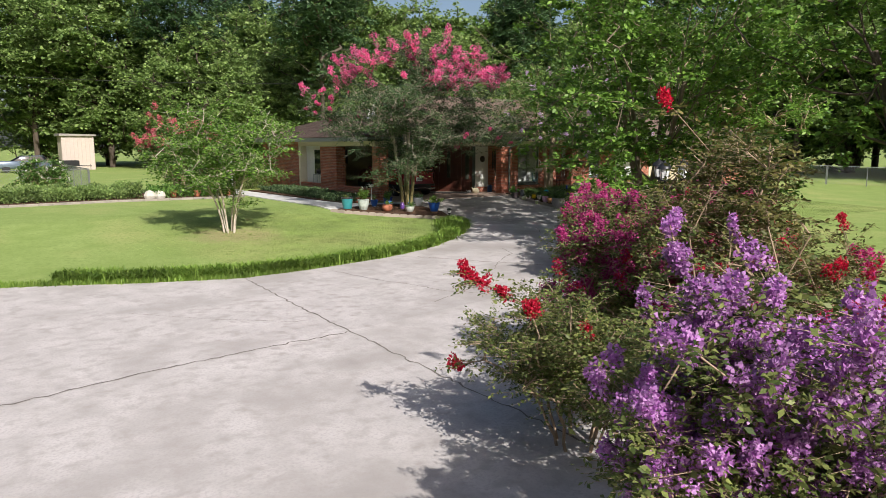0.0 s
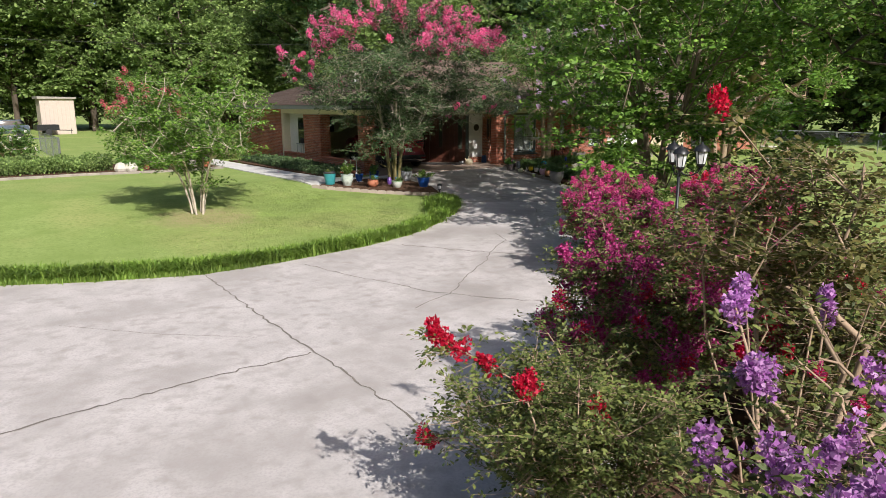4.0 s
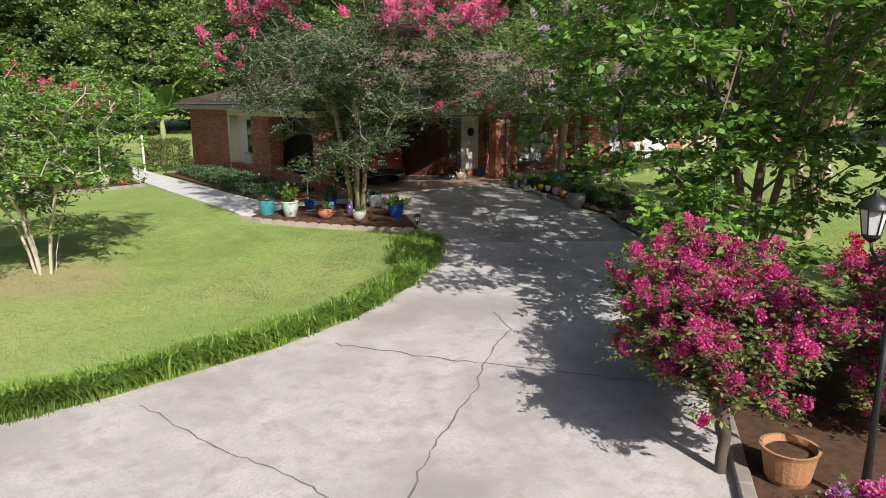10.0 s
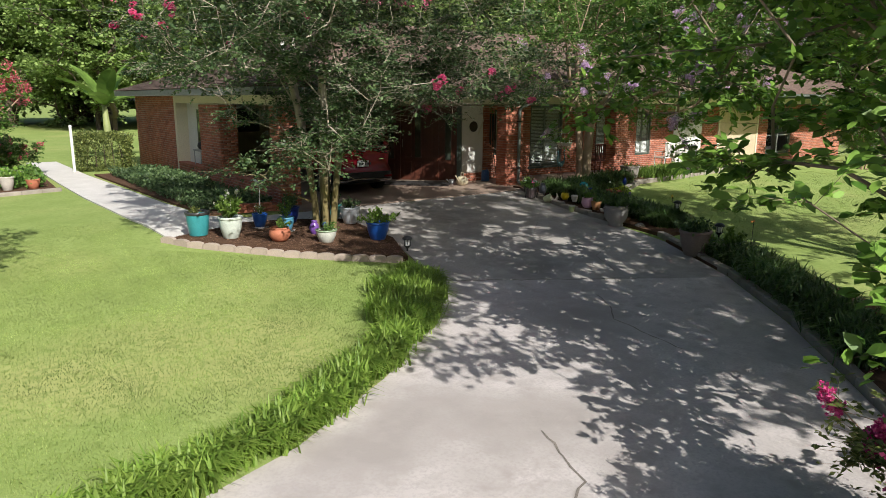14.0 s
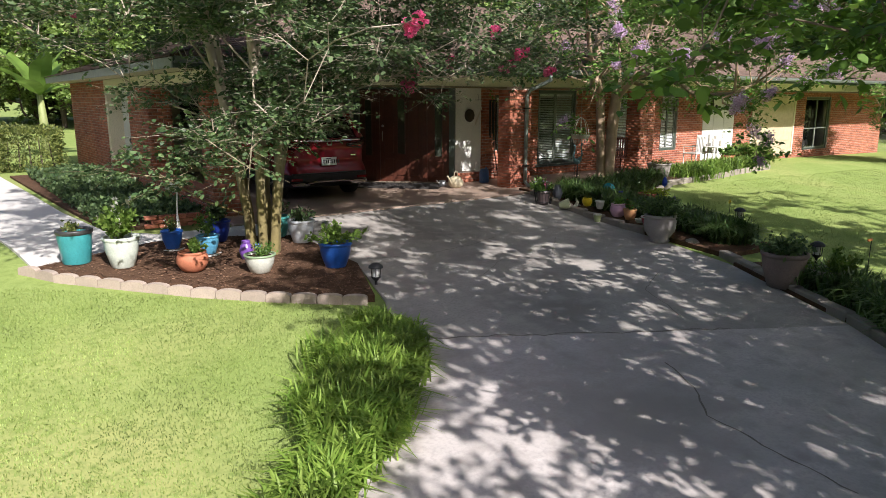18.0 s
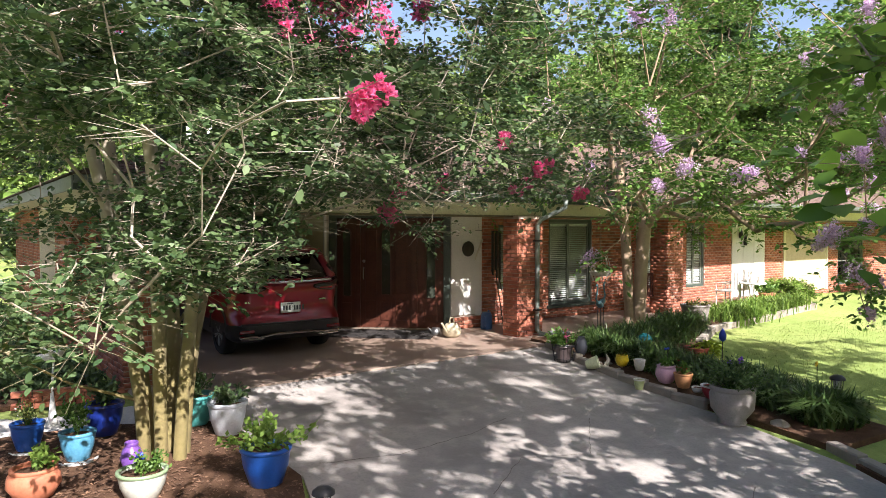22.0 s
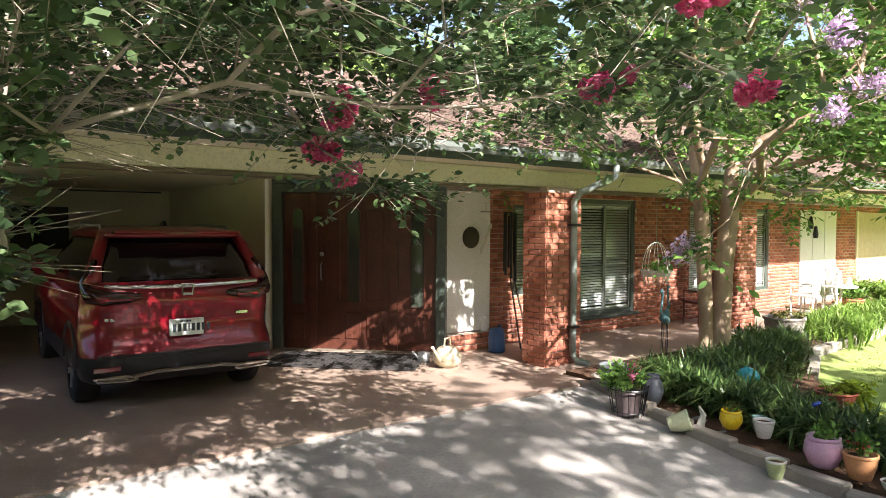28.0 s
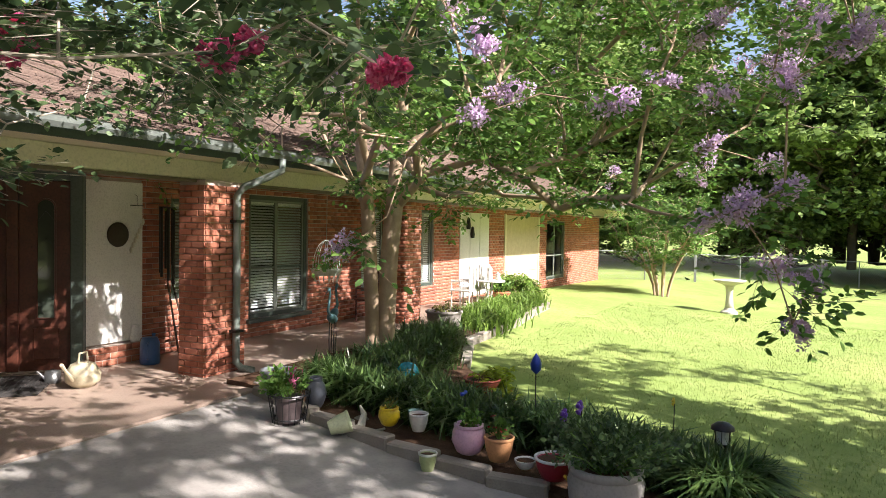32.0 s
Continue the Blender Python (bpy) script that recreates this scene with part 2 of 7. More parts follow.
def bare_patch(m, cx, cy, radius, earth):
    """Worn earth showing through the grass round one spot, with a ragged rim."""
    n, k = m.node_tree.nodes, m.node_tree.links
    link = n["Principled BSDF"].inputs["Base Color"].links[0]
    g = n.new("ShaderNodeNewGeometry")
    far = n.new("ShaderNodeVectorMath")
    far.operation = "DISTANCE"
    far.inputs[1].default_value = (cx, cy, -0.4)
    k.new(g.outputs["Position"], far.inputs[0])
    t = n.new("ShaderNodeTexNoise")
    t.inputs["Scale"].default_value, t.inputs["Detail"].default_value = 1.6, 6.0
    k.new(g.outputs["Position"], t.inputs["Vector"])
    add = n.new("ShaderNodeMath")
    add.operation = "MULTIPLY_ADD"
    add.inputs[1].default_value = -1.8
    k.new(t.outputs["Fac"], add.inputs[0])
    k.new(far.outputs["Value"], add.inputs[2])
    r = n.new("ShaderNodeMapRange")
    r.inputs[1].default_value, r.inputs[2].default_value = radius - 0.9, radius - 1.8
    r.inputs[3].default_value, r.inputs[4].default_value = 0.0, 0.75
    k.new(add.outputs[0], r.inputs[0])
    x = n.new("ShaderNodeMix")
    x.data_type = "RGBA"
    k.new(r.outputs[0], x.inputs[0])
    k.new(link.from_socket, x.inputs[6])
    x.inputs[7].default_value = (*earth, 1)
    k.new(x.outputs[2], n["Principled BSDF"].inputs["Base Color"])


bare_patch(LAWN, -14.0, -6.5, 1.7, (0.36, 0.29, 0.16))
mossy_bark(BARK_OLIVE, (0.37, 0.32, 0.25), 0.7, 1.9)
PLAIN = {}


def paint(name, c, rough=0.35, metal=0.0, vary=0.0, bump=0.1):
    """A glazed, painted or moulded material, made once for each name."""
    if name not in PLAIN:
        PLAIN[name] = surface(name, c, tuple(0.82 * v for v in c), 7, rough, 50, bump, metal, vary=vary)
    return PLAIN[name]


# ---- mesh helpers ----
def gz(x, y):
    """The height of the ground: level at the house, falling away towards the street and gently along the house."""
    return -0.75 * (1 - math.exp(-max(0.0, -y - 2.3) / 7)) - 0.018 * max(0.0, min(x, 26) - 8)


def part(name, bm, material, parent=None, label="", smooth=False):
    me = bpy.data.meshes.new(name)
    bm.to_mesh(me)
    bm.free()
    me.materials.append(material)
    if smooth:
        me.shade_smooth()
    ob = new(name, me)
    if parent:
        ob.parent = parent
    if label:
        tagged(ob, label)
    return ob


def raw(name, verts, faces, material, parent=None, label="", smooth=False):
    """A mesh from arrays of places and faces, all faces with equally many corners."""
    verts, faces = np.asarray(verts, np.float32), np.asarray(faces, np.int32)
    me = bpy.data.meshes.new(name)
    me.vertices.add(len(verts))
    me.vertices.foreach_set("co", verts.ravel())
    k = faces.shape[1]
    me.loops.add(faces.size)
    me.loops.foreach_set("vertex_index", faces.ravel())
    me.polygons.add(len(faces))
    me.polygons.foreach_set("loop_start", np.arange(0, faces.size, k, dtype=np.int32))
    me.update(calc_edges=True)
    me.validate()
    if smooth:
        me.shade_smooth()
    me.materials.append(material)
    ob = new(name, me)
    if parent:
        ob.parent = parent
    if label:
        tagged(ob, label)
    return ob


def thing(name, x=0, y=0, z=0, rz=0, label="", category="", group="", kind=""):
    ob = new(name)
    ob.matrix_world = pose(x, y, z, 0, 0, rz)
    return tagged(ob, label, category, group, kind)


def slab(bm, x0, x1, y0, y1, z0, z1, bevel=0.0):
    """A box between two corners."""
    vs = [bm.verts.new((x, y, z)) for z in (z0, z1) for x, y in ((x0, y0), (x1, y0), (x1, y1), (x0, y1))]
    fs = [bm.faces.new([vs[i] for i in q]) for q in ((3, 2, 1, 0), (4, 5, 6, 7), (0, 1, 5, 4), (1, 2, 6, 5), (2, 3, 7, 6), (3, 0, 4, 7))]
    if bevel:
        bmesh.ops.bevel(bm, geom=list({e for f in fs for e in f.edges}), offset=bevel, segments=1, affect="EDGES")
    return bm


def box(x0, x1, y0, y1, z0, z1, bevel=0.0):
    return slab(bmesh.new(), x0, x1, y0, y1, z0, z1, bevel)


def lathe(profile, n=20, bm=None, at=(0, 0, 0), cap=True):
    """A turned body from (radius, height) pairs, from its foot upwards."""
    bm = bm or bmesh.new()
    rings = []
    for r, h in profile:
        rings.append([bm.verts.new((at[0] + r * math.cos(6.28318 * i / n), at[1] + r * math.sin(6.28318 * i / n), at[2] + h)) for i in range(n)])
    for a, b in zip(rings, rings[1:]):
        for i in range(n):
            bm.faces.new((a[i], a[(i + 1) % n], b[(i + 1) % n], b[i]))
    if cap:
        bm.faces.new(rings[0][::-1])
        bm.faces.new(rings[-1])
    return bm


def tube(points, radius, n=6, bm=None):
    """A round bar along a line of places; radius may be a list."""
    bm = bm or bmesh.new()
    pts = [Vector(p) for p in points]
    rad = radius if isinstance(radius, (list, tuple)) else [radius] * len(pts)
    rings, side = [], None
    for i, p in enumerate(pts):
        d = (pts[min(i + 1, len(pts) - 1)] - pts[max(i - 1, 0)]).normalized()
        side = (d.orthogonal() if side is None else side - d * side.dot(d)).normalized()
        up = d.cross(side)
        rings.append([bm.verts.new(p + rad[i] * (side * math.cos(6.28318 * k / n) + up * math.sin(6.28318 * k / n))) for k in range(n)])
    for a, b in zip(rings, rings[1:]):
        for k in range(n):
            bm.faces.new((a[k], a[(k + 1) % n], b[(k + 1) % n], b[k]))
    bm.faces.new(rings[0][::-1])
    bm.faces.new(rings[-1])
    return bm


def leaf_arrays(rng, at, along, size, width=0.5, curl=0.25, face=None, oval=False):
    """Four-cornered, slightly folded leaves at places, pointing along directions."""
    n = len(at)
    along = along / (np.linalg.norm(along, axis=1, keepdims=True) + 1e-9)
    side = np.cross(along, rng.normal(size=(n, 3)) if face is None else face)
    side /= np.linalg.norm(side, axis=1, keepdims=True) + 1e-9
    up = np.cross(side, along)
    s = (size * rng.uniform(0.65, 1.3, n))[:, None]
    if oval:
        low, high = at + along * s * 0.28 + up * s * curl * 0.2, at + along * s * 0.68 + up * s * curl * 0.2
        w1, w2 = side * s * width * 0.42, side * s * width * 0.44
        v = np.stack([at, low + w1, high + w2, at + along * s - up * s * curl * 0.3, high - w2, low - w1], 1)
        return v.reshape(-1, 3), np.arange(6 * n).reshape(-1, 6)
    mid = at + along * s * 0.5
    v = np.stack([at, mid + side * s * width * 0.5 + up * s * curl * 0.3, at + along * s - up * s * curl * 0.3, mid - side * s * width * 0.5 + up * s * curl * 0.3], 1)
    return v.reshape(-1, 3), np.arange(4 * n).reshape(-1, 4)


def grow(rng, base, stems, height, crown, low, lean=0.25, tips=220, gap=0.25, limbs=(), shift=(0, 0), clear=None, turn=0.0, forks=0):
    """A skeleton: nodes with their parents, from a few stems into points all over an uneven crown.
    crown: its radii in x and y; low: the height at which it begins."""
    base = np.array(base, float)
    nodes, parent, crotches = [], [], []
    for i in range(stems):
        a = turn + 6.283 * (i + rng.uniform(-0.2, 0.2)) / stems
        out = np.array([math.cos(a), math.sin(a), 0])
        p = base + out * (max(0.085, 0.028 * stems) if stems > 1 else 0.0)
        last, steps = -1, 5
        top = low + (height - low) * 0.35
        for j in range(steps + 1):
            f = j / steps
            q = p + out * lean * top * f**1.5 + np.array([0, 0, top * f]) + rng.normal(size=3) * 0.03 * f
            nodes.append(q)
            parent.append(last)
            last = len(nodes) - 1
            if j == 3:
                crotches.append((last, a, q))
    for at, a, start in crotches if forks else ():
        # limbs that fan out from each stem like a vase
        for m in range(forks):
            b = a + (m - (forks - 1) / 2) * 2.8 / forks + rng.uniform(-0.2, 0.2)
            rise, spread, up = (height - low) * rng.uniform(0.38, 0.55), rng.uniform(0.28, 0.5) * min(crown), at
            for w in range(1, 6):
                g = w / 5
                nodes.append(start + np.array([math.cos(b), math.sin(b), 0]) * spread * g**0.9 + np.array([0, 0, rise * g]) + rng.normal(size=3) * 0.04)
                parent.append(up)
                up = len(nodes) - 1
    goals = []
    seedling = rng.uniform(0, 50, 3)
    while len(goals) < tips:
        u = rng.normal(size=3)
        u /= np.linalg.norm(u)
        r = rng.uniform(0.2, 1.0) ** 0.45
        q = u * r
        bump = 0.78 + 0.62 * noise.noise(Vector(u * 2.6 + seedling))
        q = q * bump
        z = low + (height - low) * (0.5 + 0.5 * q[2])
        if noise.noise(Vector((q * 2.9 + seedling).tolist())) < gap - 0.5:
            continue
        g = base + np.array([q[0] * crown[0] + shift[0], q[1] * crown[1] + shift[1], z])
        if clear and clear(*g):
            continue
        goals.append(g)
    goals = np.array(goals + [np.array(q, float) for q in limbs])
    order = np.argsort(np.linalg.norm(goals - (base + [0, 0, low]), axis=1))
    ends = []
    for g in goals[order]:
        have = np.array(nodes)
        d = np.linalg.norm(have - g, axis=1) + 1.1 * np.maximum(0, have[:, 2] - g[2] + 0.2 + 0.12 * np.linalg.norm((have - g)[:, :2], axis=1))
        i = int(np.argmin(d))
        start = have[i]
        steps = max(1, int(np.linalg.norm(g - start) / 0.45))
        last = i
        sag = rng.normal(size=3) * 0.13 * np.linalg.norm(g - start)
        for j in range(1, steps + 1):
            f = j / steps
            nodes.append(start + (g - start) * f + sag * math.sin(math.pi * f))
            parent.append(last)
            last = len(nodes) - 1
        ends.append(last)
    ends = [ends[i] for i in np.argsort(order)]
    return np.array(nodes), np.array(parent), np.array(ends)


def wood_mesh(nodes, parent, thick, thin=0.006, power=0.5, sides=6, stems=0):
    """Tapered limbs round a skeleton, thicker where they carry more."""
    load = np.ones(len(nodes))
    for i in range(len(nodes) - 1, -1, -1):
        if parent[i] >= 0:
            load[parent[i]] += load[i]
    r = np.maximum(thin, thick * (load / load.max()) ** power)
    r[stems * 6:] = np.minimum(r[stems * 6:], (0.36 if stems < 3 else 0.2 if stems < 6 else 0.12) * thick) if stems else r[stems * 6:]
    r[:stems * 6] = np.maximum(r[:stems * 6], 0.62 * thick)
    seg = np.array([(parent[i], i) for i in range(len(nodes)) if parent[i] >= 0])
    a, b = nodes[seg[:, 0]], nodes[seg[:, 1]]
    ra, rb = np.minimum(r[seg[:, 0]], r[seg[:, 1]] * 1.5), r[seg[:, 1]]
    d = b - a
    d /= np.linalg.norm(d, axis=1, keepdims=True) + 1e-9
    ref = np.where(np.abs(d[:, 2:3]) > 0.9, [[1.0, 0, 0]], [[0, 0, 1.0]])
    s = np.cross(d, ref)
    s /= np.linalg.norm(s, axis=1, keepdims=True)
    u = np.cross(d, s)
    verts, faces = [], []
    for k in range(sides):
        c, w = math.cos(6.28318 * k / sides), math.sin(6.28318 * k / sides)
        o = s * c + u * w
        verts.append(a + o * ra[:, None])
        verts.append(b + d * 0.3 * rb[:, None] + o * rb[:, None])
    v = np.stack(verts, 1)
    n, m = len(seg), 2 * sides
    idx = np.arange(n)[:, None] * m
    for k in range(sides):
        j = (k + 1) % sides
        faces.append(np.concatenate([idx + 2 * k, idx + 2 * j, idx + 2 * j + 1, idx + 2 * k + 1], 1))
    own = {int(b): q for q, (a, b) in enumerate(seg)}
    joins = [(q * m, q * m + 2, own[int(a)] * m + 3, own[int(a)] * m + 1) for q, (a, b) in enumerate(seg) if int(a) in own]
    roots = [q for q, (a, b) in enumerate(seg) if int(a) not in own]
    joins += [(p * m, p * m + 2, q * m + 2, q * m) for p, q in zip(roots, roots[1:])]
    return v.reshape(-1, 3), np.concatenate(faces + [np.array(joins)])


def sprays(rng, nodes, parent, ends, per, reach, droop=0.15):
    """Leaves in two rows along thin twigs that spread flat from the ends of the branches:
    their places, directions and faces, and the two ends of each twig."""
    row = 13
    e = np.repeat(ends, max(1, round(per / row)))
    n = len(e)
    d = nodes[e] - nodes[np.maximum(parent[e], 0)]
    d /= np.linalg.norm(d, axis=1, keepdims=True) + 1e-9
    a = rng.uniform(0, 6.283, n)
    way = d * 0.7 + np.stack([np.cos(a), np.sin(a), rng.normal(size=n) * 0.35], 1)
    way[:, 2] *= 0.6
    way /= np.linalg.norm(way, axis=1, keepdims=True) + 1e-9
    start = nodes[e] - d * (rng.uniform(0, 0.7, n) * reach)[:, None]
    ln = reach * rng.uniform(0.6, 1.5, n)
    stop = start + way * ln[:, None] - np.array([0, 0, 0.2]) * ln[:, None]
    i = np.repeat(np.arange(n), row)
    f = rng.uniform(0.12, 1.02, n * row)[:, None]
    at = start[i] + way[i] * f * ln[i][:, None] - np.array([0, 0, 0.2]) * f * f * ln[i][:, None] + rng.normal(size=(n * row, 3)) * 0.05 * reach
    side = np.cross(way, [0, 0, 1.0])[i] * rng.choice([-1.0, 1.0], n * row)[:, None]
    out = side * 0.8 + way[i] * 0.6 + rng.normal(size=(n * row, 3)) * 0.35 - np.array([0, 0, droop])
    return at, out, np.array([0, 0, 1.0]) + rng.normal(size=(n * row, 3)) * 0.55, start, stop


def twig_mesh(start, stop, r):
    """A thin three-sided stick for each twig."""
    d = stop - start
    d /= np.linalg.norm(d, axis=1, keepdims=True) + 1e-9
    s = np.cross(d, [0.3, 0.2, 0.93])
    s /= np.linalg.norm(s, axis=1, keepdims=True) + 1e-9
    u = np.cross(d, s)
    rim = [s * math.cos(2.0944 * k) + u * math.sin(2.0944 * k) for k in range(3)]
    v = np.stack([start + q * r for q in rim] + [stop + q * r * 0.4 for q in rim], 1)
    k = np.arange(len(d))[:, None] * 6
    return v.reshape(-1, 3), np.concatenate([k + [[j, (j + 1) % 3, 3 + (j + 1) % 3, 3 + j]] for j in range(3)])


def panicle_arrays(rng, at, along, length, petals, size):
    """A loose cone of frilly lumps of crinkled petals round each place."""
    n, lumps = len(at), 11
    d = along / (np.linalg.norm(along, axis=1, keepdims=True) + 1e-9)
    ln = length * rng.uniform(0.7, 1.25, n)
    f = rng.uniform(0, 1, (n, lumps)) ** 0.8
    ball = rng.normal(size=(n, lumps, 3))
    ball /= np.linalg.norm(ball, axis=2, keepdims=True)
    mid = at[:, None] + d[:, None] * (f * ln[:, None])[..., None] + ball * (0.52 * (1 - 0.55 * f) * ln[:, None] * rng.uniform(0.3, 1.0, (n, lumps)))[..., None]
    i = np.repeat(np.arange(n), petals)
    j = rng.integers(0, lumps, n * petals)
    off = rng.normal(size=(n * petals, 3))
    off /= np.linalg.norm(off, axis=1, keepdims=True)
    place = mid[i, j] + off * (0.21 * ln[i] * rng.uniform(0.55, 1.05, n * petals))[:, None]
    return leaf_arrays(rng, place, off + rng.normal(size=off.shape) * 0.5, size, 0.9, 0.5)


def tree(name, base, label, seed, stems=4, height=5.0, crown=(2.5, 2.5), low=1.2, lean=0.25, tips=240, per=60, leaf=0.07, reach=0.4, thick=0.12,
         bark=None, leaves=None, blooms=(), gap=0.25, group="", width=0.5, thin=0.006, category="tree", droop=0.15, limbs=(), shift=(0, 0), clear=None, power=0.5, turn=0.0, oval=False, tipped=7, forks=0):
    """A tree or shrub with stems, a crown of leaves and any blossoms: (count, material, length, petals, size, lowest share of height)."""
    rng = np.random.default_rng(seed)
    t = thing(name, *base, 0, label, category, group)
    nodes, parent, ends = grow(rng, (0, 0, -0.05), stems, height, crown, low, lean, tips, gap, [np.subtract(q, base) for q in limbs], shift,
                                clear and (lambda x, y, z: clear(x + base[0], y + base[1], z + base[2])), turn, forks)
    raw("trunk", *wood_mesh(nodes, parent, thick, thin, power, stems=stems if power > 0.5 else 0), bark or BARK_PALE, t, smooth=True)
    at, out, face, start, stop = sprays(rng, nodes, parent, ends, per, reach, droop)
    keep = at[:, 2] > 0.1
    if clear:
        keep &= np.array([not clear(*(p + base - [0, 0, 0.18])) for p in at]) | (np.arange(len(at)) > len(at) * (1 - len(limbs) / len(ends)))
    raw("crown", *leaf_arrays(rng, at[keep], out[keep], leaf, width, face=face[keep], oval=oval), leaves or LEAF_MID, t)
    if leaf < 0.2:
        tagged(raw("brushwood", *twig_mesh(start, stop, thin * 0.5), bark or BARK_PALE, t), kind="stuff")
    for row, (count, mat, length, petals, size, share) in enumerate(blooms):
        far = np.linalg.norm((nodes[ends] - [0, 0, low + (height - low) * 0.4]) / [crown[0], crown[1], height - low], axis=1)
        ok = nodes[ends][:, 2] > low + (height - low) * share
        pick = ends[np.argsort(-far * ok + rng.uniform(0, 0.3, len(ends)))[:count]]
        if share > 0.5:
            pick = pick[nodes[pick][:, 2] > low + (height - low) * 0.5]
        if limbs and row == 0:
            pick = np.concatenate([pick, ends[-min(len(limbs), tipped):]])
        d = nodes[pick] - nodes[parent[pick]]
        d = d / np.linalg.norm(d, axis=1, keepdims=True) + [0, 0, 0.4]
        raw("blossoms", *panicle_arrays(rng, nodes[pick] - d * 0.3 * length, d, length, petals, size), mat, t)
    return t


# ---- ground, driveway, walk ----
def clip(poly, a, b, keep=1):
    """The part of a polygon on one side of the line a-b (keep 1: left)."""
    out = []
    side = lambda p: keep * ((b[0] - a[0]) * (p[1] - a[1]) - (b[1] - a[1]) * (p[0] - a[0]))
    for p, q in zip(poly, poly[1:] + poly[:1]):
        sp, sq = side(p), side(q)
        if sp >= 0:
            out.append(p)
        if sp * sq < 0:
            f = sp / (sp - sq)
            out.append((p[0] + (q[0] - p[0]) * f, p[1] + (q[1] - p[1]) * f))
    return out


def sheet(name, poly, lift, thick, material, parent=None, label="", step=0.8):
    """A plate with the given outline that follows the ground, lift above it."""
    bm = bmesh.new()
    f = bm.faces.new([bm.verts.new((x, y, 0)) for x, y in poly])
    ys = [p[1] for p in poly]
    y = math.floor(min(ys)) + step
    while y < min(max(ys), 0.5):
        bmesh.ops.bisect_plane(bm, geom=bm.verts[:] + bm.edges[:] + bm.faces[:], plane_co=(0, y, 0), plane_no=(0, 1, 0))
        y += step
    r = bmesh.ops.extrude_face_region(bm, geom=bm.faces[:])
    top = {v for v in r["geom"] if isinstance(v, bmesh.types.BMVert)}
    for v in bm.verts:
        v.co.z = gz(v.co.x, v.co.y) + lift - (0 if v in top else thick)
    bmesh.ops.recalc_face_normals(bm, faces=bm.faces[:])
    bmesh.ops.triangulate(bm, faces=[f for f in bm.faces if len(f.verts) > 4])
    return part(name, bm, material, parent, label)


xs = sorted({*np.linspace(-26, 30, 57).round(2), -900, -400, -200, -120, -80, -60, -45, -35, 35, 45, 60, 90, 150, 300, 900})
ys = sorted({*np.linspace(-36, 4, 61).round(2), -900, -400, -200, -100, -60, -45, 10, 20, 40, 80, 160, 400, 900})
ground_verts = [(x, y, gz(x, y) - 0.004) for y in ys for x in xs]
w = len(xs)
ground_faces = [(j * w + i, j * w + i + 1, (j + 1) * w + i + 1, (j + 1) * w + i) for j in range(len(ys) - 1) for i in range(w - 1)]
tagged(raw("ground", ground_verts, ground_faces, LAWN, smooth=True), "mown green lawn with dry yellowish patches", "lawn", kind="structure")

LAWN_EDGE = [(-6.1, -6.62), (-6.5, -7.4), (-6.9, -8.2), (-7.6, -9.25), (-9.0, -10.4), (-10.4, -11.22), (-12.0, -11.75), (-14.1, -12.1), (-15.9, -12.2), (-17.8, -11.6), (-19.4, -10.9), (-22.5, -9.8), (-27, -8.6)]
KERB = [(0.22, -2.42), (-0.08, -3.5), (-0.28, -4.6), (-0.39, -5.6), (-0.46, -6.3), (-0.85, -7.9), (-2.1, -10.1), (-3.5, -11.85), (-4.8, -13.2), (-6.6, -15.0), (-8.6, -16.4), (-10.3, -17.8), (-12.6, -19.6), (-15.0, -22.0), (-17.3, -24.9), (-19.2, -28), (-20.6, -34)]
OUTLINE = LAWN_EDGE + [(-27, -34)] + KERB[::-1] + [(-5.75, -2.46), (-5.65, -5.2)]
driveway = thing("driveway", label="grey concrete driveway with dark joints and fine cracks", category="driveway", kind="structure")
cuts = [((-15.87, -34), (-15.87, 0)), ((-27, -18.8), (-15.87, -17.2)), ((-11.2, -12.1), (-8.55, -15.4)), ((-6.6, -7.75), (-3.4, -9.45))]
pieces = [OUTLINE]
for a, b in cuts:
    pieces = [q for p in pieces for q in (clip(p, a, b, 1), clip(p, a, b, -1)) if len(q) > 2]
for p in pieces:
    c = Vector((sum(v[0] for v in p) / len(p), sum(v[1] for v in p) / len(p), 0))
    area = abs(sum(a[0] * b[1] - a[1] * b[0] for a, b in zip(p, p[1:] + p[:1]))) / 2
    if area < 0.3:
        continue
    # Pieces nearest the house take the darker grey concrete.
    sheet("concrete_slab", p, 0.022, 0.12, CONCRETE_GREY if c.y > -9 and c.x > -8 else CONCRETE, driveway)


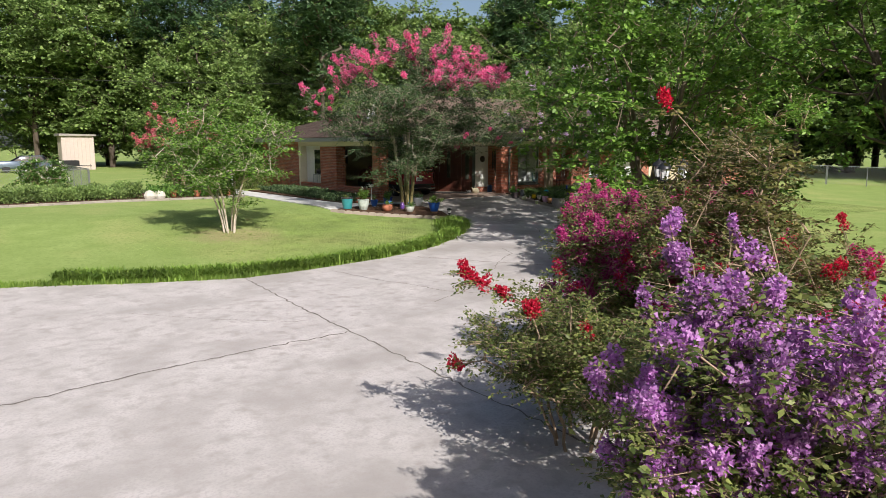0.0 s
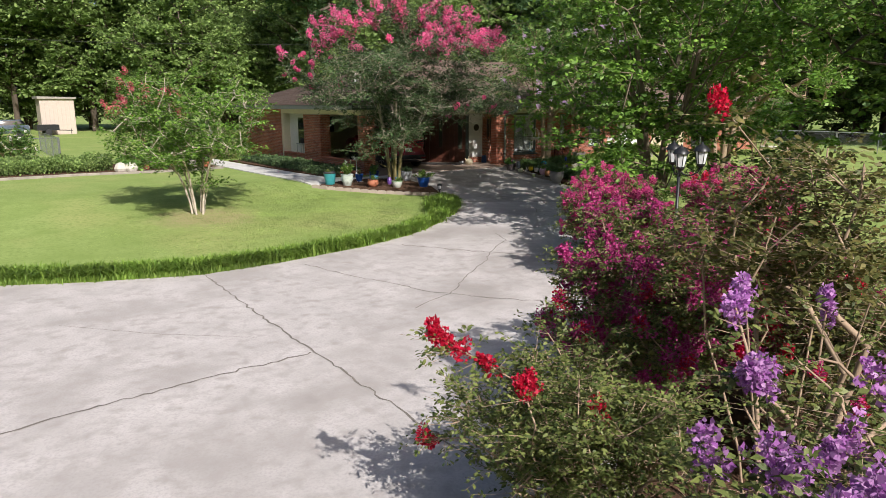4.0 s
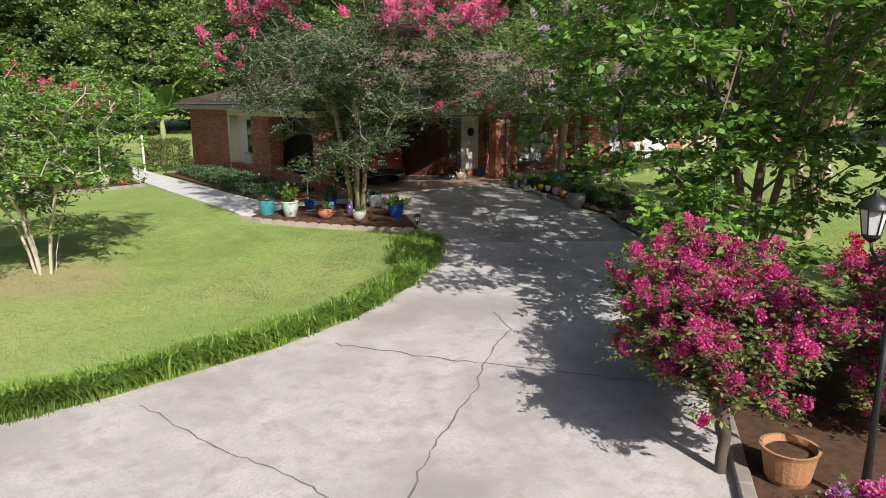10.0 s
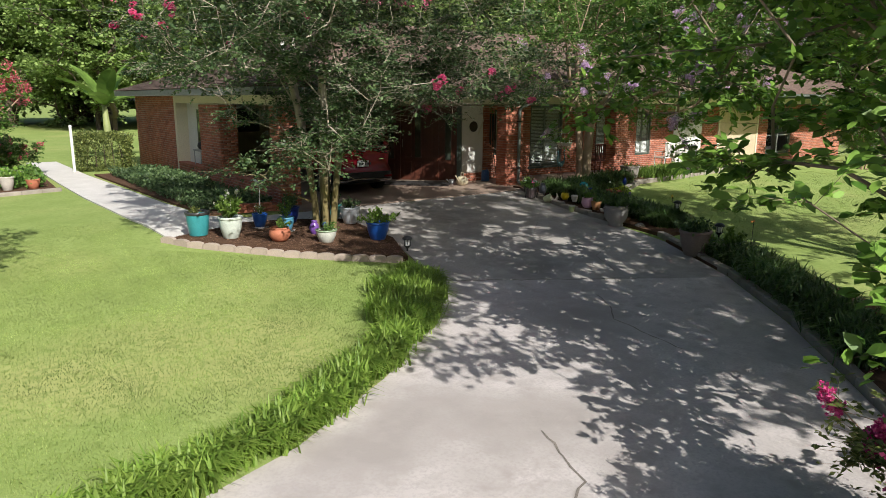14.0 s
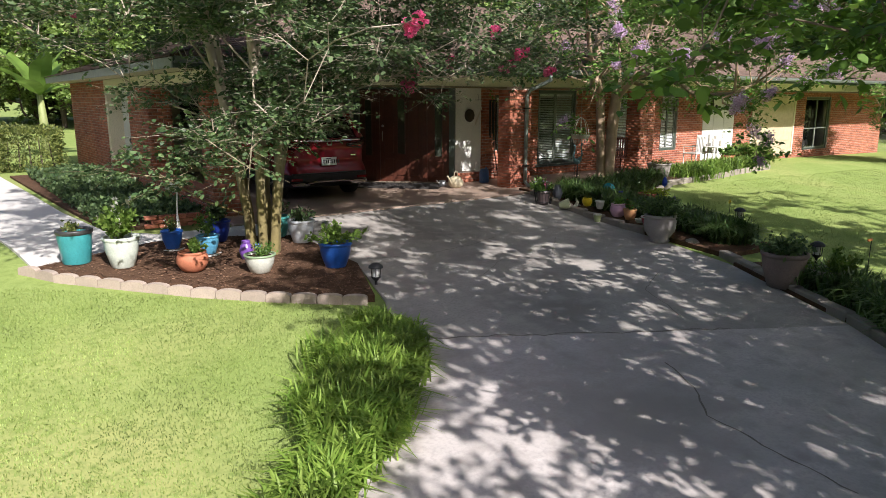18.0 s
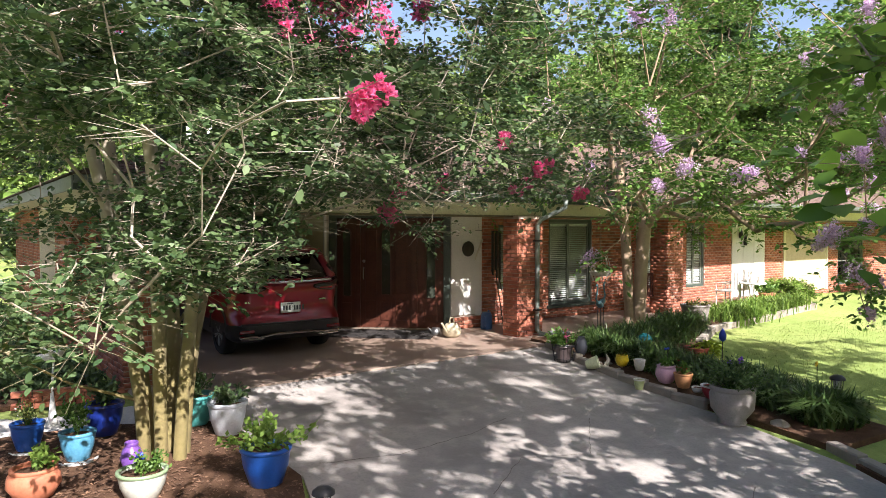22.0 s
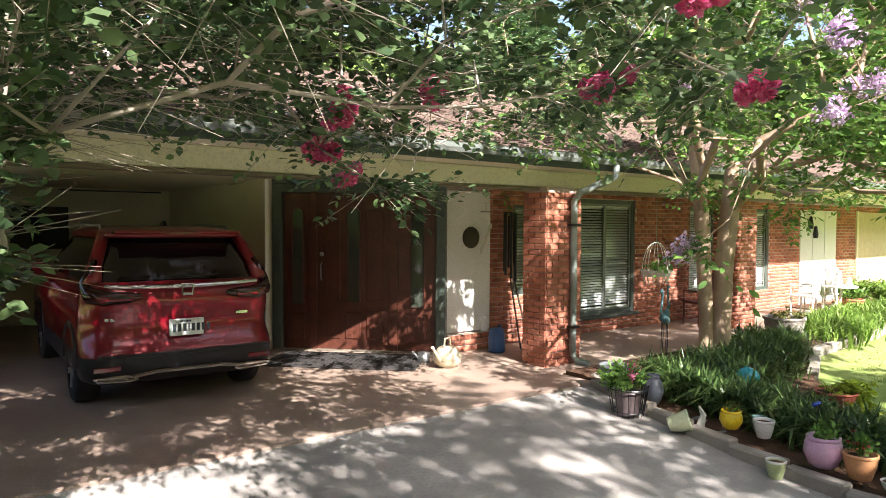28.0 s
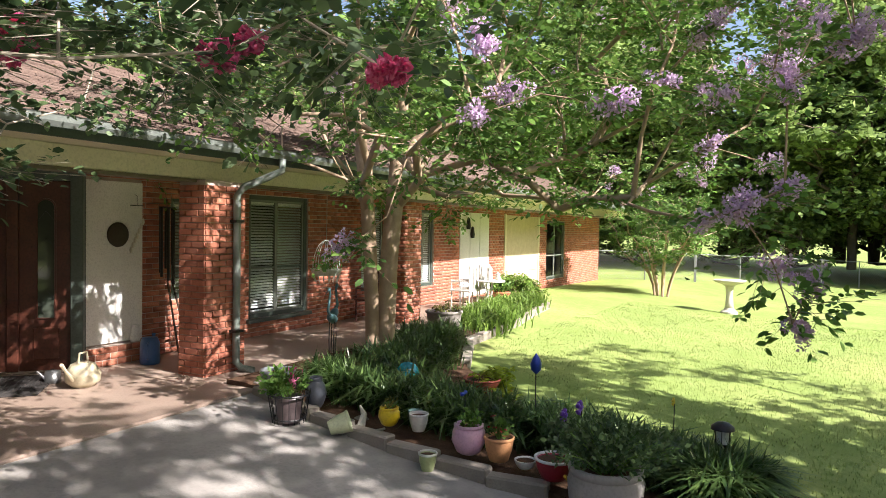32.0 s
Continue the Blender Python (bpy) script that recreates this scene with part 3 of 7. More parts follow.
def crack(points, width, seed, parent):
    """A thin jagged seam, a touch above the slab."""
    rng = random.Random(seed)
    line = []
    for (x0, y0), (x1, y1) in zip(points, points[1:]):
        n = max(2, int(math.hypot(x1 - x0, y1 - y0) / 0.12))
        for i in range(n):
            f = i / n
            line.append((x0 + (x1 - x0) * f + rng.uniform(-1, 1) * width * 1.2, y0 + (y1 - y0) * f + rng.uniform(-1, 1) * width * 1.2))
    line.append(points[-1])
    bm, last = bmesh.new(), None
    for i, (x, y) in enumerate(line):
        a, b = line[max(0, i - 1)], line[min(len(line) - 1, i + 1)]
        d = Vector((b[0] - a[0], b[1] - a[1], 0)).normalized()
        s = Vector((-d.y, d.x, 0)) * width * rng.uniform(0.25, 0.6)
        z = gz(x, y) + 0.026
        now = [bm.verts.new((x + s.x, y + s.y, z)), bm.verts.new((x - s.x, y - s.y, z))]
        if last:
            bm.faces.new((last[0], last[1], now[1], now[0]))
        last = now
    bmesh.ops.recalc_face_normals(bm, faces=bm.faces[:])
    return part("crack", bm, CRACK, parent)


for k, (pts, wd) in enumerate([
    ([(-15.87, -12.3), (-15.87, -17), (-15.8, -22), (-15.87, -34)], 0.03), ([(-15.87, -17.24), (-17.4, -17.28), (-19, -17.45), (-27, -18.8)], 0.035),
    ([(-11.2, -12.05), (-9.9, -13.8), (-8.6, -15.4)], 0.03), ([(-6.65, -7.72), (-5.6, -8.25), (-3.4, -9.45)], 0.03),
    ([(-13.87, -12.5), (-13.5, -13.9), (-13.02, -15.0), (-12.87, -15.65), (-12.58, -15.95), (-12.3, -16.4), (-11.8, -17.0), (-11.3, -17.5)], 0.022), ([(-13.6, -16.35), (-13.0, -16.05), (-12.58, -15.95), (-12.04, -15.5), (-11.35, -14.95), (-10.5, -14.35), (-9.95, -13.85), (-9.3, -13.33), (-8.75, -13.0), (-8.45, -12.2)], 0.022),
    ([(-5.4, -5.0), (-4.6, -5.2), (-3.6, -5.1), (-2.9, -4.9)], 0.015), ([(-4.8, -9.6), (-5.04, -10.1), (-5.45, -10.5), (-5.6, -11.7)], 0.018), ([(-3.5, -8.9), (-3.0, -8.0), (-2.2, -7.6)], 0.012),
    ([(-18.6, -14), (-17.5, -15.2), (-16.3, -16.2)], 0.010), ([(-4.4, -6.4), (-3.6, -5.9), (-2.9, -6.2), (-2.0, -5.4)], 0.010)]):
    crack(pts, wd, k, driveway)

carport_floor = thing("carport_floor", label="brown painted concrete carport slab with worn edge", category="floor", kind="structure")
part("slab", box(-6.4, 0.27, -2.48, 6.5, -0.16, 0.03, 0.012), SLAB, carport_floor)
part("porch_slab", box(0.275, 9.4, -1.95, 0, -0.16, 0.028, 0.012), SLAB, carport_floor)

WALK_EDGE = [(-9.9, 14), (-9.86, 6), (-9.8, 2.5), (-9.6, -1.5), (-9.35, -3.5), (-8.7, -3.35), (-7.8, -3.05), (-6.9, -3.15), (-5.78, -3.6), (-5.75, -2.55), (-7.6, -2.5), (-8.2, -2.0), (-8.45, 0.5), (-8.6, 4), (-8.8, 8), (-8.9, 14)]
tagged(sheet("garden_walk", WALK_EDGE, 0.03, 0.1, WALK), "pale concrete garden walk beside the house", "path", kind="structure")
BED = [(-9.35, -3.6), (-9.1, -4.0), (-8.45, -4.65), (-7.8, -5.3), (-7.1, -5.9), (-6.2, -6.55), (-5.72, -5.3), (-5.8, -3.62), (-6.9, -3.17), (-7.8, -3.07), (-8.7, -3.37)]
tagged(sheet("mulch_bed", BED, 0.09, 0.15, SOIL), "brown mulch bed round the crape myrtle trunks", "mulch", kind="structure")
BED_R = [(0.28, -2.3), (0.02, -3.5), (-0.18, -4.6), (-0.28, -5.6), (-0.36, -6.3), (-0.5, -7.6), (0.8, -7.7), (1.0, -6.6), (1.6, -5.2), (2.9, -3.7), (4.6, -2.95), (7.0, -2.8), (10.3, -2.3), (11.5, -1.2), (11.5, -0.05), (9.5, -0.05), (9.5, -2.0), (0.3, -2.0)]
tagged(sheet("planting_bed", BED_R, 0.07, 0.15, SOIL), "dark soil planting bed beside the driveway", "flower bed", kind="structure")
BED_K = [(-0.8, -7.9), (-2.02, -10.1), (-3.4, -11.85), (-4.7, -13.2), (-6.5, -15.0), (-8.5, -16.4), (-10.2, -17.8), (-12.5, -19.6), (-14.9, -22.0), (-17.2, -24.9), (-18.4, -27), (-13, -27), (-10, -22), (-6, -18), (-3, -14.6), (-1.2, -11.5), (0.5, -8.6)]
tagged(sheet("shrub_bed", BED_K, 0.05, 0.15, SOIL), "dark shaded soil bed under the flowering shrubs", "flower bed", kind="structure")
BED_I = [(-8.15, -1.9), (-8.3, 0.5), (-8.45, 4), (-8.6, 8), (-6.62, 8), (-6.62, -1.9)]
tagged(sheet("ivy_bed", BED_I, 0.05, 0.15, SOIL), "soil bed full of ivy along the brick wall", "flower bed", kind="structure")
BED_B = [(-27, 4.3), (-20, 4.5), (-15.6, 4.7), (-11.6, 4.1), (-10.1, 4.5), (-10.0, 9), (-27, 9)]
tagged(sheet("back_bed", BED_B, 0.05, 0.15, SOIL), "soil bed behind the front lawn", "flower bed", kind="structure")


# ---- house ----
def wall(name, axis, at, a, b, z0, z1, thick, holes=(), label="", material=None, parent=None):
    """A wall along x (axis 'y' fixed) or along y, with openings (a0, a1, z0, z1) through it."""
    cuts_a = sorted({a, b, *(v for h in holes for v in h[:2])})
    cuts_z = sorted({z0, z1, *(v for h in holes for v in h[2:])})
    bm = bmesh.new()
    for p, q in zip(cuts_a, cuts_a[1:]):
        for r, s in zip(cuts_z, cuts_z[1:]):
            if any(h[0] < (p + q) / 2 < h[1] and h[2] < (r + s) / 2 < h[3] for h in holes):
                continue
            if axis == "y":
                slab(bm, p, q, at, at + thick, r, s)
            else:
                slab(bm, at, at + thick, p, q, r, s)
    bmesh.ops.remove_doubles(bm, verts=bm.verts[:], dist=0.0005)
    ob = part(name, bm, material or MORTAR, parent)
    return tagged(ob, label, "wall", kind="structure") if not parent else ob


WIN_A, WIN_B, WIN_C, WIN_D, WIN_0 = (2.77, 4.22, 0.31, 2.25), (5.85, 6.75, 0.5, 2.2), (8.0, 8.85, 0.45, 2.2), (16.9, 18.9, 0.1, 2.1), (1.28, 1.75, 0.75, 2.15)
wall_front = wall("wall_front", "y", 0.0, -0.03, 23.7, -0.5, 2.55, 0.25, [WIN_A, WIN_B, WIN_C, WIN_D, WIN_0], "red brick front wall of the house")
wall_side = wall("wall_carport_side", "x", -1.95, 1.62, 6.5, 0, 2.55, 0.2, (), "cream painted side wall of the carport", CREAM)
wall_back = wall("wall_carport_back", "y", 6.3, -6.4, -1.95, 0, 2.55, 0.2, [(-4.6, -3.7, 1.35, 2.1)], "cream painted back wall of the carport", CREAM)
part("dark_vent", box(-4.6, -3.7, 6.32, 6.36, 1.35, 2.1), METAL_DARK, wall_back)
wall_left = wall("wall_left", "x", -6.4, 6.5, 11.5, -0.1, 2.55, 0.25, (), "red brick side wall of the house")
wall_low = wall("wall_low", "x", -6.4, -1.7, 6.3, -0.1, 0.42, 0.24, (), "low red brick wall beside the carport")
wall_end = wall("wall_end", "x", 23.7, 0.25, 11.2, -0.5, 2.55, 0.25, (), "red brick end wall of the house")
wall_rear = wall("wall_rear", "y", 11.25, -6.15, 23.7, -0.2, 2.55, 0.25, (), "red brick rear wall of the house")


def pier(x, y, wx, wy, top, label, name="brick_pier"):
    t = thing(name, x, y, 0, 0, label, "column", "carport piers")
    part("core", box(-wx / 2 + 0.012, wx / 2 - 0.012, -wy / 2 + 0.012, wy / 2 - 0.012, -0.15, top), MORTAR, t)
    return t


PIERS = [(0.68, -1.39, 0.64, 0.42), (-6.2, -1.5, 0.5, 0.5), (-6.2, 3.0, 0.5, 1.7)]
piers = [pier(x, y, a, b, 2.28, "square red brick pier holding the roof beam") for x, y, a, b in PIERS]

roof = thing("roof", label="low hipped roof with brown asphalt shingles", category="roof", kind="structure")
EX0, EX1, EY0, EY1, EZ, RISE = -7.0, 24.4, -1.9, 11.9, 2.70, 0.33
RY = (EY0 + EY1) / 2
RUN = RY - EY0
RZ = EZ + RUN * RISE
bm = bmesh.new()
cv = [bm.verts.new(p) for p in ((EX0, EY0, EZ - 0.06), (EX1, EY0, EZ - 0.06), (EX1, EY1, EZ - 0.06), (EX0, EY1, EZ - 0.06), (EX0 + RUN, RY, RZ - 0.06), (EX1 - RUN, RY, RZ - 0.06))]
for q in ((0, 1, 5, 4), (1, 2, 5), (2, 3, 4, 5), (3, 0, 4)):
    bm.faces.new([cv[i] for i in q])
part("roof_deck", bm, SHINGLE, roof)
rng = np.random.default_rng(5)
sv, sf = [], []
ROW = 0.145


def shingle_rows(origin, along, up, length_at, rows):
    """Rows of overlapping shingle tabs on one slope."""
    for r in range(rows):
        s0, s1 = length_at(r)
        o = origin + up * (r * ROW)
        x = s0 - rng.uniform(0, 0.3)
        while x < s1:
            wd = rng.uniform(0.22, 0.34)
            a, b = max(x, s0), min(x + wd - 0.008, s1)
            x += wd
            if b - a < 0.03:
                continue
            nrm = along.cross(up).normalized()
            lo, hi = 0.018 + rng.uniform(0, 0.006), 0.004
            p = [o + along * a + nrm * lo - up * rng.uniform(0, 0.02), o + along * b + nrm * lo, o + along * b + up * 0.17 + nrm * hi, o + along * a + up * 0.17 + nrm * hi, o + along * a, o + along * b]
            k = len(sv)
            sv.extend(p)
            sf.extend([(k, k + 1, k + 2, k + 3), (k + 4, k + 5, k + 1, k)])


slope = Vector((0, 1, RISE)).normalized()
rows_n = int(RUN * math.hypot(1, RISE) / ROW)
shingle_rows(Vector((0, EY0 - 0.03, EZ - 0.02)), Vector((1, 0, 0)), slope, lambda r: (EX0 + r * ROW * slope.y, EX1 - r * ROW * slope.y), rows_n)
shingle_rows(Vector((EX0 - 0.03, 0, EZ - 0.02)), Vector((0, -1, 0)), Vector((1, 0, RISE)).normalized(), lambda r: (-EY1 + r * ROW * slope.y, -EY0 - r * ROW * slope.y), rows_n)
tagged(raw("shingles", sv, sf, SHINGLE, roof), kind="stuff")
part("front_fascia", box(EX0, EX1, EY0 - 0.012, EY0 + 0.02, 2.50, 2.67, 0.004), GREENPAINT, roof)
part("side_fascia", box(EX0 - 0.012, EX0 + 0.02, EY0 + 0.024, EY1, 2.50, 2.67, 0.004), paint("grey_fascia", (0.30, 0.31, 0.29), 0.6), roof)
bm = bmesh.new()
for x in np.arange(EX0, EX1 - 0.2, 3.0):
    x1 = min(x + 2.99, EX1)
    prof = [(-0.016, 0.0), (-0.10, -0.01), (-0.125, 0.035), (-0.125, 0.085), (-0.135, 0.095), (-0.115, 0.095), (-0.115, 0.03), (-0.03, 0.012)]
    a = [bm.verts.new((x, EY0 + u, 2.58 + v)) for u, v in prof]
    b = [bm.verts.new((x1, EY0 + u, 2.58 + v)) for u, v in prof]
    for i in range(len(prof)):
        j = (i + 1) % len(prof)
        bm.faces.new((a[i], b[i], b[j], a[j]))
part("gutter", bm, surface("weathered_gutter", (0.20, 0.22, 0.20), (0.13, 0.15, 0.135), 3, 0.35, 40, 0.1, metal=0.2, coord="World"), roof, "dark green metal gutter")
part("soffit", box(EX0 + 0.03, EX1, EY0 + 0.03, -0.26, 2.505, 2.53), CREAM, roof)
part("side_soffit", box(EX0 + 0.03, -6.45, -0.25, EY1, 2.505, 2.53), CREAM, roof)
carport_ceiling = tagged(part("ceiling", box(-6.1, -0.02, -0.25, 6.25, 2.44, 2.49), CREAM), "cream painted carport ceiling", "ceiling", kind="structure")
beam = thing("roof_beam", label="cream painted beam along the front of carport and porch", category="beam", kind="structure")
part("beam_face", box(-6.4, 23.6, -1.44, -1.26, 2.29, 2.503, 0.008), CREAM, beam)
part("beam_side", box(-6.42, -6.2, -1.255, 6.4, 2.29, 2.503, 0.008), CREAM, beam)
part("trim_strip", box(-6.4, 23.6, -1.455, -1.25, 2.25, 2.288, 0.005), paint("brown_trim", (0.16, 0.125, 0.075), 0.5), beam)

# downspout
ds = thing("downspout", label="dark green metal downspout with white flakes beside the brick pier", category="drain pipe")
part("pipe", tube([(1.22, -1.98, 2.58), (1.22, -1.97, 2.44), (1.12, -1.86, 2.36), (0.86, -1.70, 2.22), (0.80, -1.655, 2.12), (0.80, -1.655, 0.14), (0.83, -1.72, 0.07), (0.88, -1.86, 0.05)], 0.045, 8), surface("flaked_pipe", (0.27, 0.30, 0.27), (0.08, 0.11, 0.09), 3.5, 0.5, 30, 0.2, coord="World"), ds, smooth=True)
for z in (0.5, 1.8):
    part("strap", box(0.735, 0.865, -1.71, -1.602, z, z + 0.03), METAL_DARK, ds)


# ---- trees and shrubs ----
LOW_ENDS = [(-8.3, -4.7, 1.3), (-8.7, -4.2, 1.2), (-8.0, -5.2, 1.45), (-7.9, -4.4, 1.05), (-8.5, -4.9, 1.5), (-7.4, -5.3, 1.4)]
rng = random.Random(4)
LOW_ENDS += [(rng.uniform(-7.9, -6.3), rng.uniform(-5.6, -4.6), rng.uniform(1.4, 2.4)) for k in range(12)]
LOW_ENDS += [(rng.uniform(-6.7, -6.0), rng.uniform(-5.7, -4.7), rng.uniform(1.6, 2.4)) for k in range(9)]
LOW_ENDS += [(rng.uniform(-6.2, -1.9), rng.uniform(-6.4, -3.0), rng.uniform(2.5, 3.5)) for k in range(90)]
LOW_ENDS += [(rng.uniform(-5.3, -3.0), rng.uniform(-5.6, -3.5), rng.uniform(3.4, 4.7)) for k in range(34)]
LOW_ENDS += [(rng.uniform(-5.3, -3.5), rng.uniform(-4.3, -2.6), rng.uniform(2.45, 3.2)) for k in range(30)]
LOW_ENDS += [(-3.59, -4.10, 2.0), (-3.34, -4.00, 2.1)]
PINK_ENDS = [(-3.46, -4.39, 2.58), (-2.94, -6.06, 2.4), (-3.2, -5.45, 2.48), (-3.88, -3.77, 2.28), (-3.88, -4.07, 2.45), (-3.77, -5.83, 2.9), (-3.7, -6.26, 2.62), (-3.05, -2.7, 2.2), (-6.72, -8.15, 2.66), (-7.49, -5.45, 3.85)]
PINK_ENDS += [(-8.75, -1.46, 4.45), (-8.3, -1.9, 4.6), (-8.6, -2.0, 4.1), (-9.2, -1.6, 4.2), (-9.3, -2.2, 3.9), (-8.9, -2.4, 3.7), (-9.0, -1.3, 3.6), (-9.6, -1.9, 3.75), (-8.2, -2.6, 4.3), (-9.5, -1.2, 4.6), (-8.2, -1.0, 3.3), (-7.6, -2.2, 3.4)]


def over_drive(x, y, z):
    """The free air in front of the house, under the myrtle's overhanging limbs."""
    f = min(1.0, max(0.0, ((x + 7.8) * 2.5 + (y + 10.2) * 2.7) / 13.54))
    near = math.hypot(x + 7.8 - 2.5 * f, y + 10.2 - 2.7 * f) < 1.6 and z < 4.5
    return (y < -1.0 and x > -5.45 and z < 2.3) or (y < -6.6 and z < 2.5) or near


myrtle = tree("crape_myrtle", (-6.62, -4.25, gz(0, -4.25) + 0.09), "crape myrtle with olive stems, dark leaves and hot pink blossoms", 11, stems=6, height=6.4, crown=(4.1, 4.0), low=1.15, lean=0.15, tips=640, per=120, leaf=0.066, reach=0.44, thick=0.1, width=0.6, power=0.88, oval=True, clear=over_drive, bark=BARK_OLIVE, leaves=LEAF_DARK, blooms=((0, PETAL_PINK, 0.2, 1500, 0.027, 0.1), (130, PETAL_PINK, 0.36, 230, 0.05, 0.66)), limbs=LOW_ENDS + PINK_ENDS, tipped=22, shift=(0.3, -0.6), gap=0.45)
LILAC_MORE = [(0.24, -7.16, 1.95), (0.26, -7.4, 1.55), (0.45, -7.46, 2.1), (-0.35, -5.51, 2.8), (0.24, -7.54, 1.12), (-0.69, -5.41, 2.6), (0.26, -7.65, 1.38), (-0.02, -7.86, 3.05), (0.34, -7.46, 2.86)]
LILAC_ENDS = [(-0.42, -5.07, 3.45), (-0.75, -5.5, 3.1), (0.38, -4.99, 2.86), (-0.27, -6.28, 2.7), (0.63, -6.87, 1.86), (-0.66, -4.18, 2.9), (-0.41, -4.13, 1.6)]
LILAC_ENDS += LILAC_MORE
lilac_myrtle = tree("crape_myrtle", (2.42, -2.62, gz(0, -2.6)), "crape myrtle with pale forked trunk and lilac blossoms", 21, stems=2, forks=4, turn=2.3, height=6.8, crown=(4.8, 4.6), low=1.75, lean=0.06, tips=540, per=90, leaf=0.085, reach=0.45, oval=True, power=0.65, thick=0.135, bark=BARK_PALE, leaves=LEAF_MID, blooms=((85, PETAL_LILAC, 0.26, 320, 0.027, 0.0),), tipped=7 + len(LILAC_MORE), limbs=LILAC_ENDS, shift=(0.2, -1.5), gap=0.45)
LOW_C = [(-5.2, -10.2, 2.75), (-4.2, -10.0, 2.9), (-3, -9.2, 3.4), (-6.8, -13, 2.0), (-6.6, -14.2, 1.3), (-7.2, -14.6, 1.6), (-7.8, -15.0, 1.4), (-7.5, -15.1, 1.15), (-7.6, -15.2, 1.8), (-6, -15.6, 1.2), (-3.2, -15, 1.4), (-2.2, -13.4, 2.0), (-2.0, -11.6, 2.8), (-3.4, -10.8, 2.5), (-2.4, -10.2, 2.7), (-1.6, -9.6, 3.0)]
rng = random.Random(5)
LOW_C = [tuple(v + rng.gauss(0, 0.28) for v in q) for q in LOW_C for k in range(5)]
LOW_C += [(rng.uniform(-5.4, -1.2), rng.uniform(-16, -12.2), rng.uniform(6.2, 9.0)) for k in range(36)]
LOW_C += [(rng.uniform(-7.0, -4.0), rng.uniform(-15.6, -13.2), rng.uniform(2.0, 4.2)) for k in range(44)]
LOW_C += [(rng.uniform(-4.6, -2.2), rng.uniform(-17.6, -15.8), rng.uniform(1.0, 2.7)) for k in range(28)]
tree("broadleaf_tree", (-5.0, -14.4, gz(0, -14.4)), "leafy bright green tree with brown stems beside the driveway", 31, stems=4, forks=3, height=10.2, crown=(5.0, 4.6), low=2.0, lean=0.2, limbs=LOW_C, shift=(0.5, 0), tips=450, per=60, leaf=0.13, reach=0.48, oval=True, thick=0.1, power=0.65, bark=BARK_BROWN, leaves=LEAF_BRIGHT, width=0.6, gap=0.4)
tree("broadleaf_tree", (1.5, -12.0, gz(0, -12)), "tall leafy green tree standing on the side lawn", 32, stems=5, height=8.2, crown=(4.2, 4.0), low=2.4, lean=0.2, tips=400, per=52, leaf=0.13, reach=0.45, thick=0.12, bark=BARK_PALE, leaves=LEAF_BRIGHT, width=0.6, gap=0.4)
tree("broadleaf_tree", (-4.4, -21.0, gz(0, -21.0)), "leafy green shade tree standing behind the shrub bed", 33, stems=3, forks=3, height=9.5, crown=(3.8, 3.7), low=2.6, lean=0.2, tips=300, per=64, leaf=0.13, reach=0.5, oval=True, thick=0.14, power=0.65, bark=BARK_DARK, leaves=LEAF_BRIGHT, width=0.6, gap=0.4)
tree("young_tree", (-14.1, -5.9, gz(0, -5.9)), "young crape myrtle with pale stems and light green leaves", 41, stems=6, height=4.4, crown=(2.25, 2.2), low=0.75, lean=0.34, tips=240, per=78, leaf=0.095, reach=0.46, thick=0.035, bark=surface("white_bark", (0.62, 0.54, 0.44), (0.45, 0.37, 0.29), 5, 0.85, 30, 0.4, coord="World"), leaves=LEAF_BRIGHT, gap=0.42)
tree("crape_myrtle", (-12.2, 7.2, 0), "small crape myrtle with rose pink blossoms behind the lawn", 51, stems=4, height=4.0, crown=(2.2, 2.0), low=1.0, lean=0.3, tips=200, per=90, leaf=0.1, reach=0.4, thick=0.06, leaves=LEAF_MID, blooms=((95, PETAL_ROSE, 0.35, 110, 0.06, 0.4),))
tree("side_tree", (18.0, -3.6, gz(17, -3.6)), "small multi-stemmed tree on the side lawn", 61, stems=7, height=3.9, crown=(2.3, 2.2), low=0.9, lean=0.4, tips=170, per=90, leaf=0.1, reach=0.4, thick=0.05, leaves=LEAF_MID)


def shrub(base, label, seed, height, crown, blooms, leaves=None, tips=220, per=85, limbs=(), leaf=0.052):
    return tree("flowering_shrub", (*base, gz(*base)), label, seed, stems=7, height=height, crown=crown, low=0.35, lean=0.45, tips=tips, per=per, leaf=leaf, reach=0.26, thick=0.024, thin=0.005, leaves=leaves or LEAF_BUSH, blooms=blooms, category="shrub", group="flowering shrubs", limbs=limbs, oval=leaf < 0.05)


shrub((-17.25, -25.0), "flowering shrub covered in purple blossoms beside the driveway", 71, 2.6, (1.15, 1.1), ((290, PETAL_PURPLE, 0.2, 260, 0.026, 0.0),), tips=330)
shrub((-16.35, -24.3), "flowering shrub with a few pale purple blossoms and bare stems", 72, 2.65, (0.8, 0.75), ((3, PETAL_PURPLE, 0.16, 300, 0.024, 0.3),), tips=70, per=55, leaf=0.04, limbs=[(-16.57, -23.86, 1.8), (-16.68, -23.9, 1.78), (-17.07, -24.24, 1.64), (-16.21, -24.1, 1.76), (-16.8, -24.1, 1.5), (-16.95, -24.2, 1.6)])
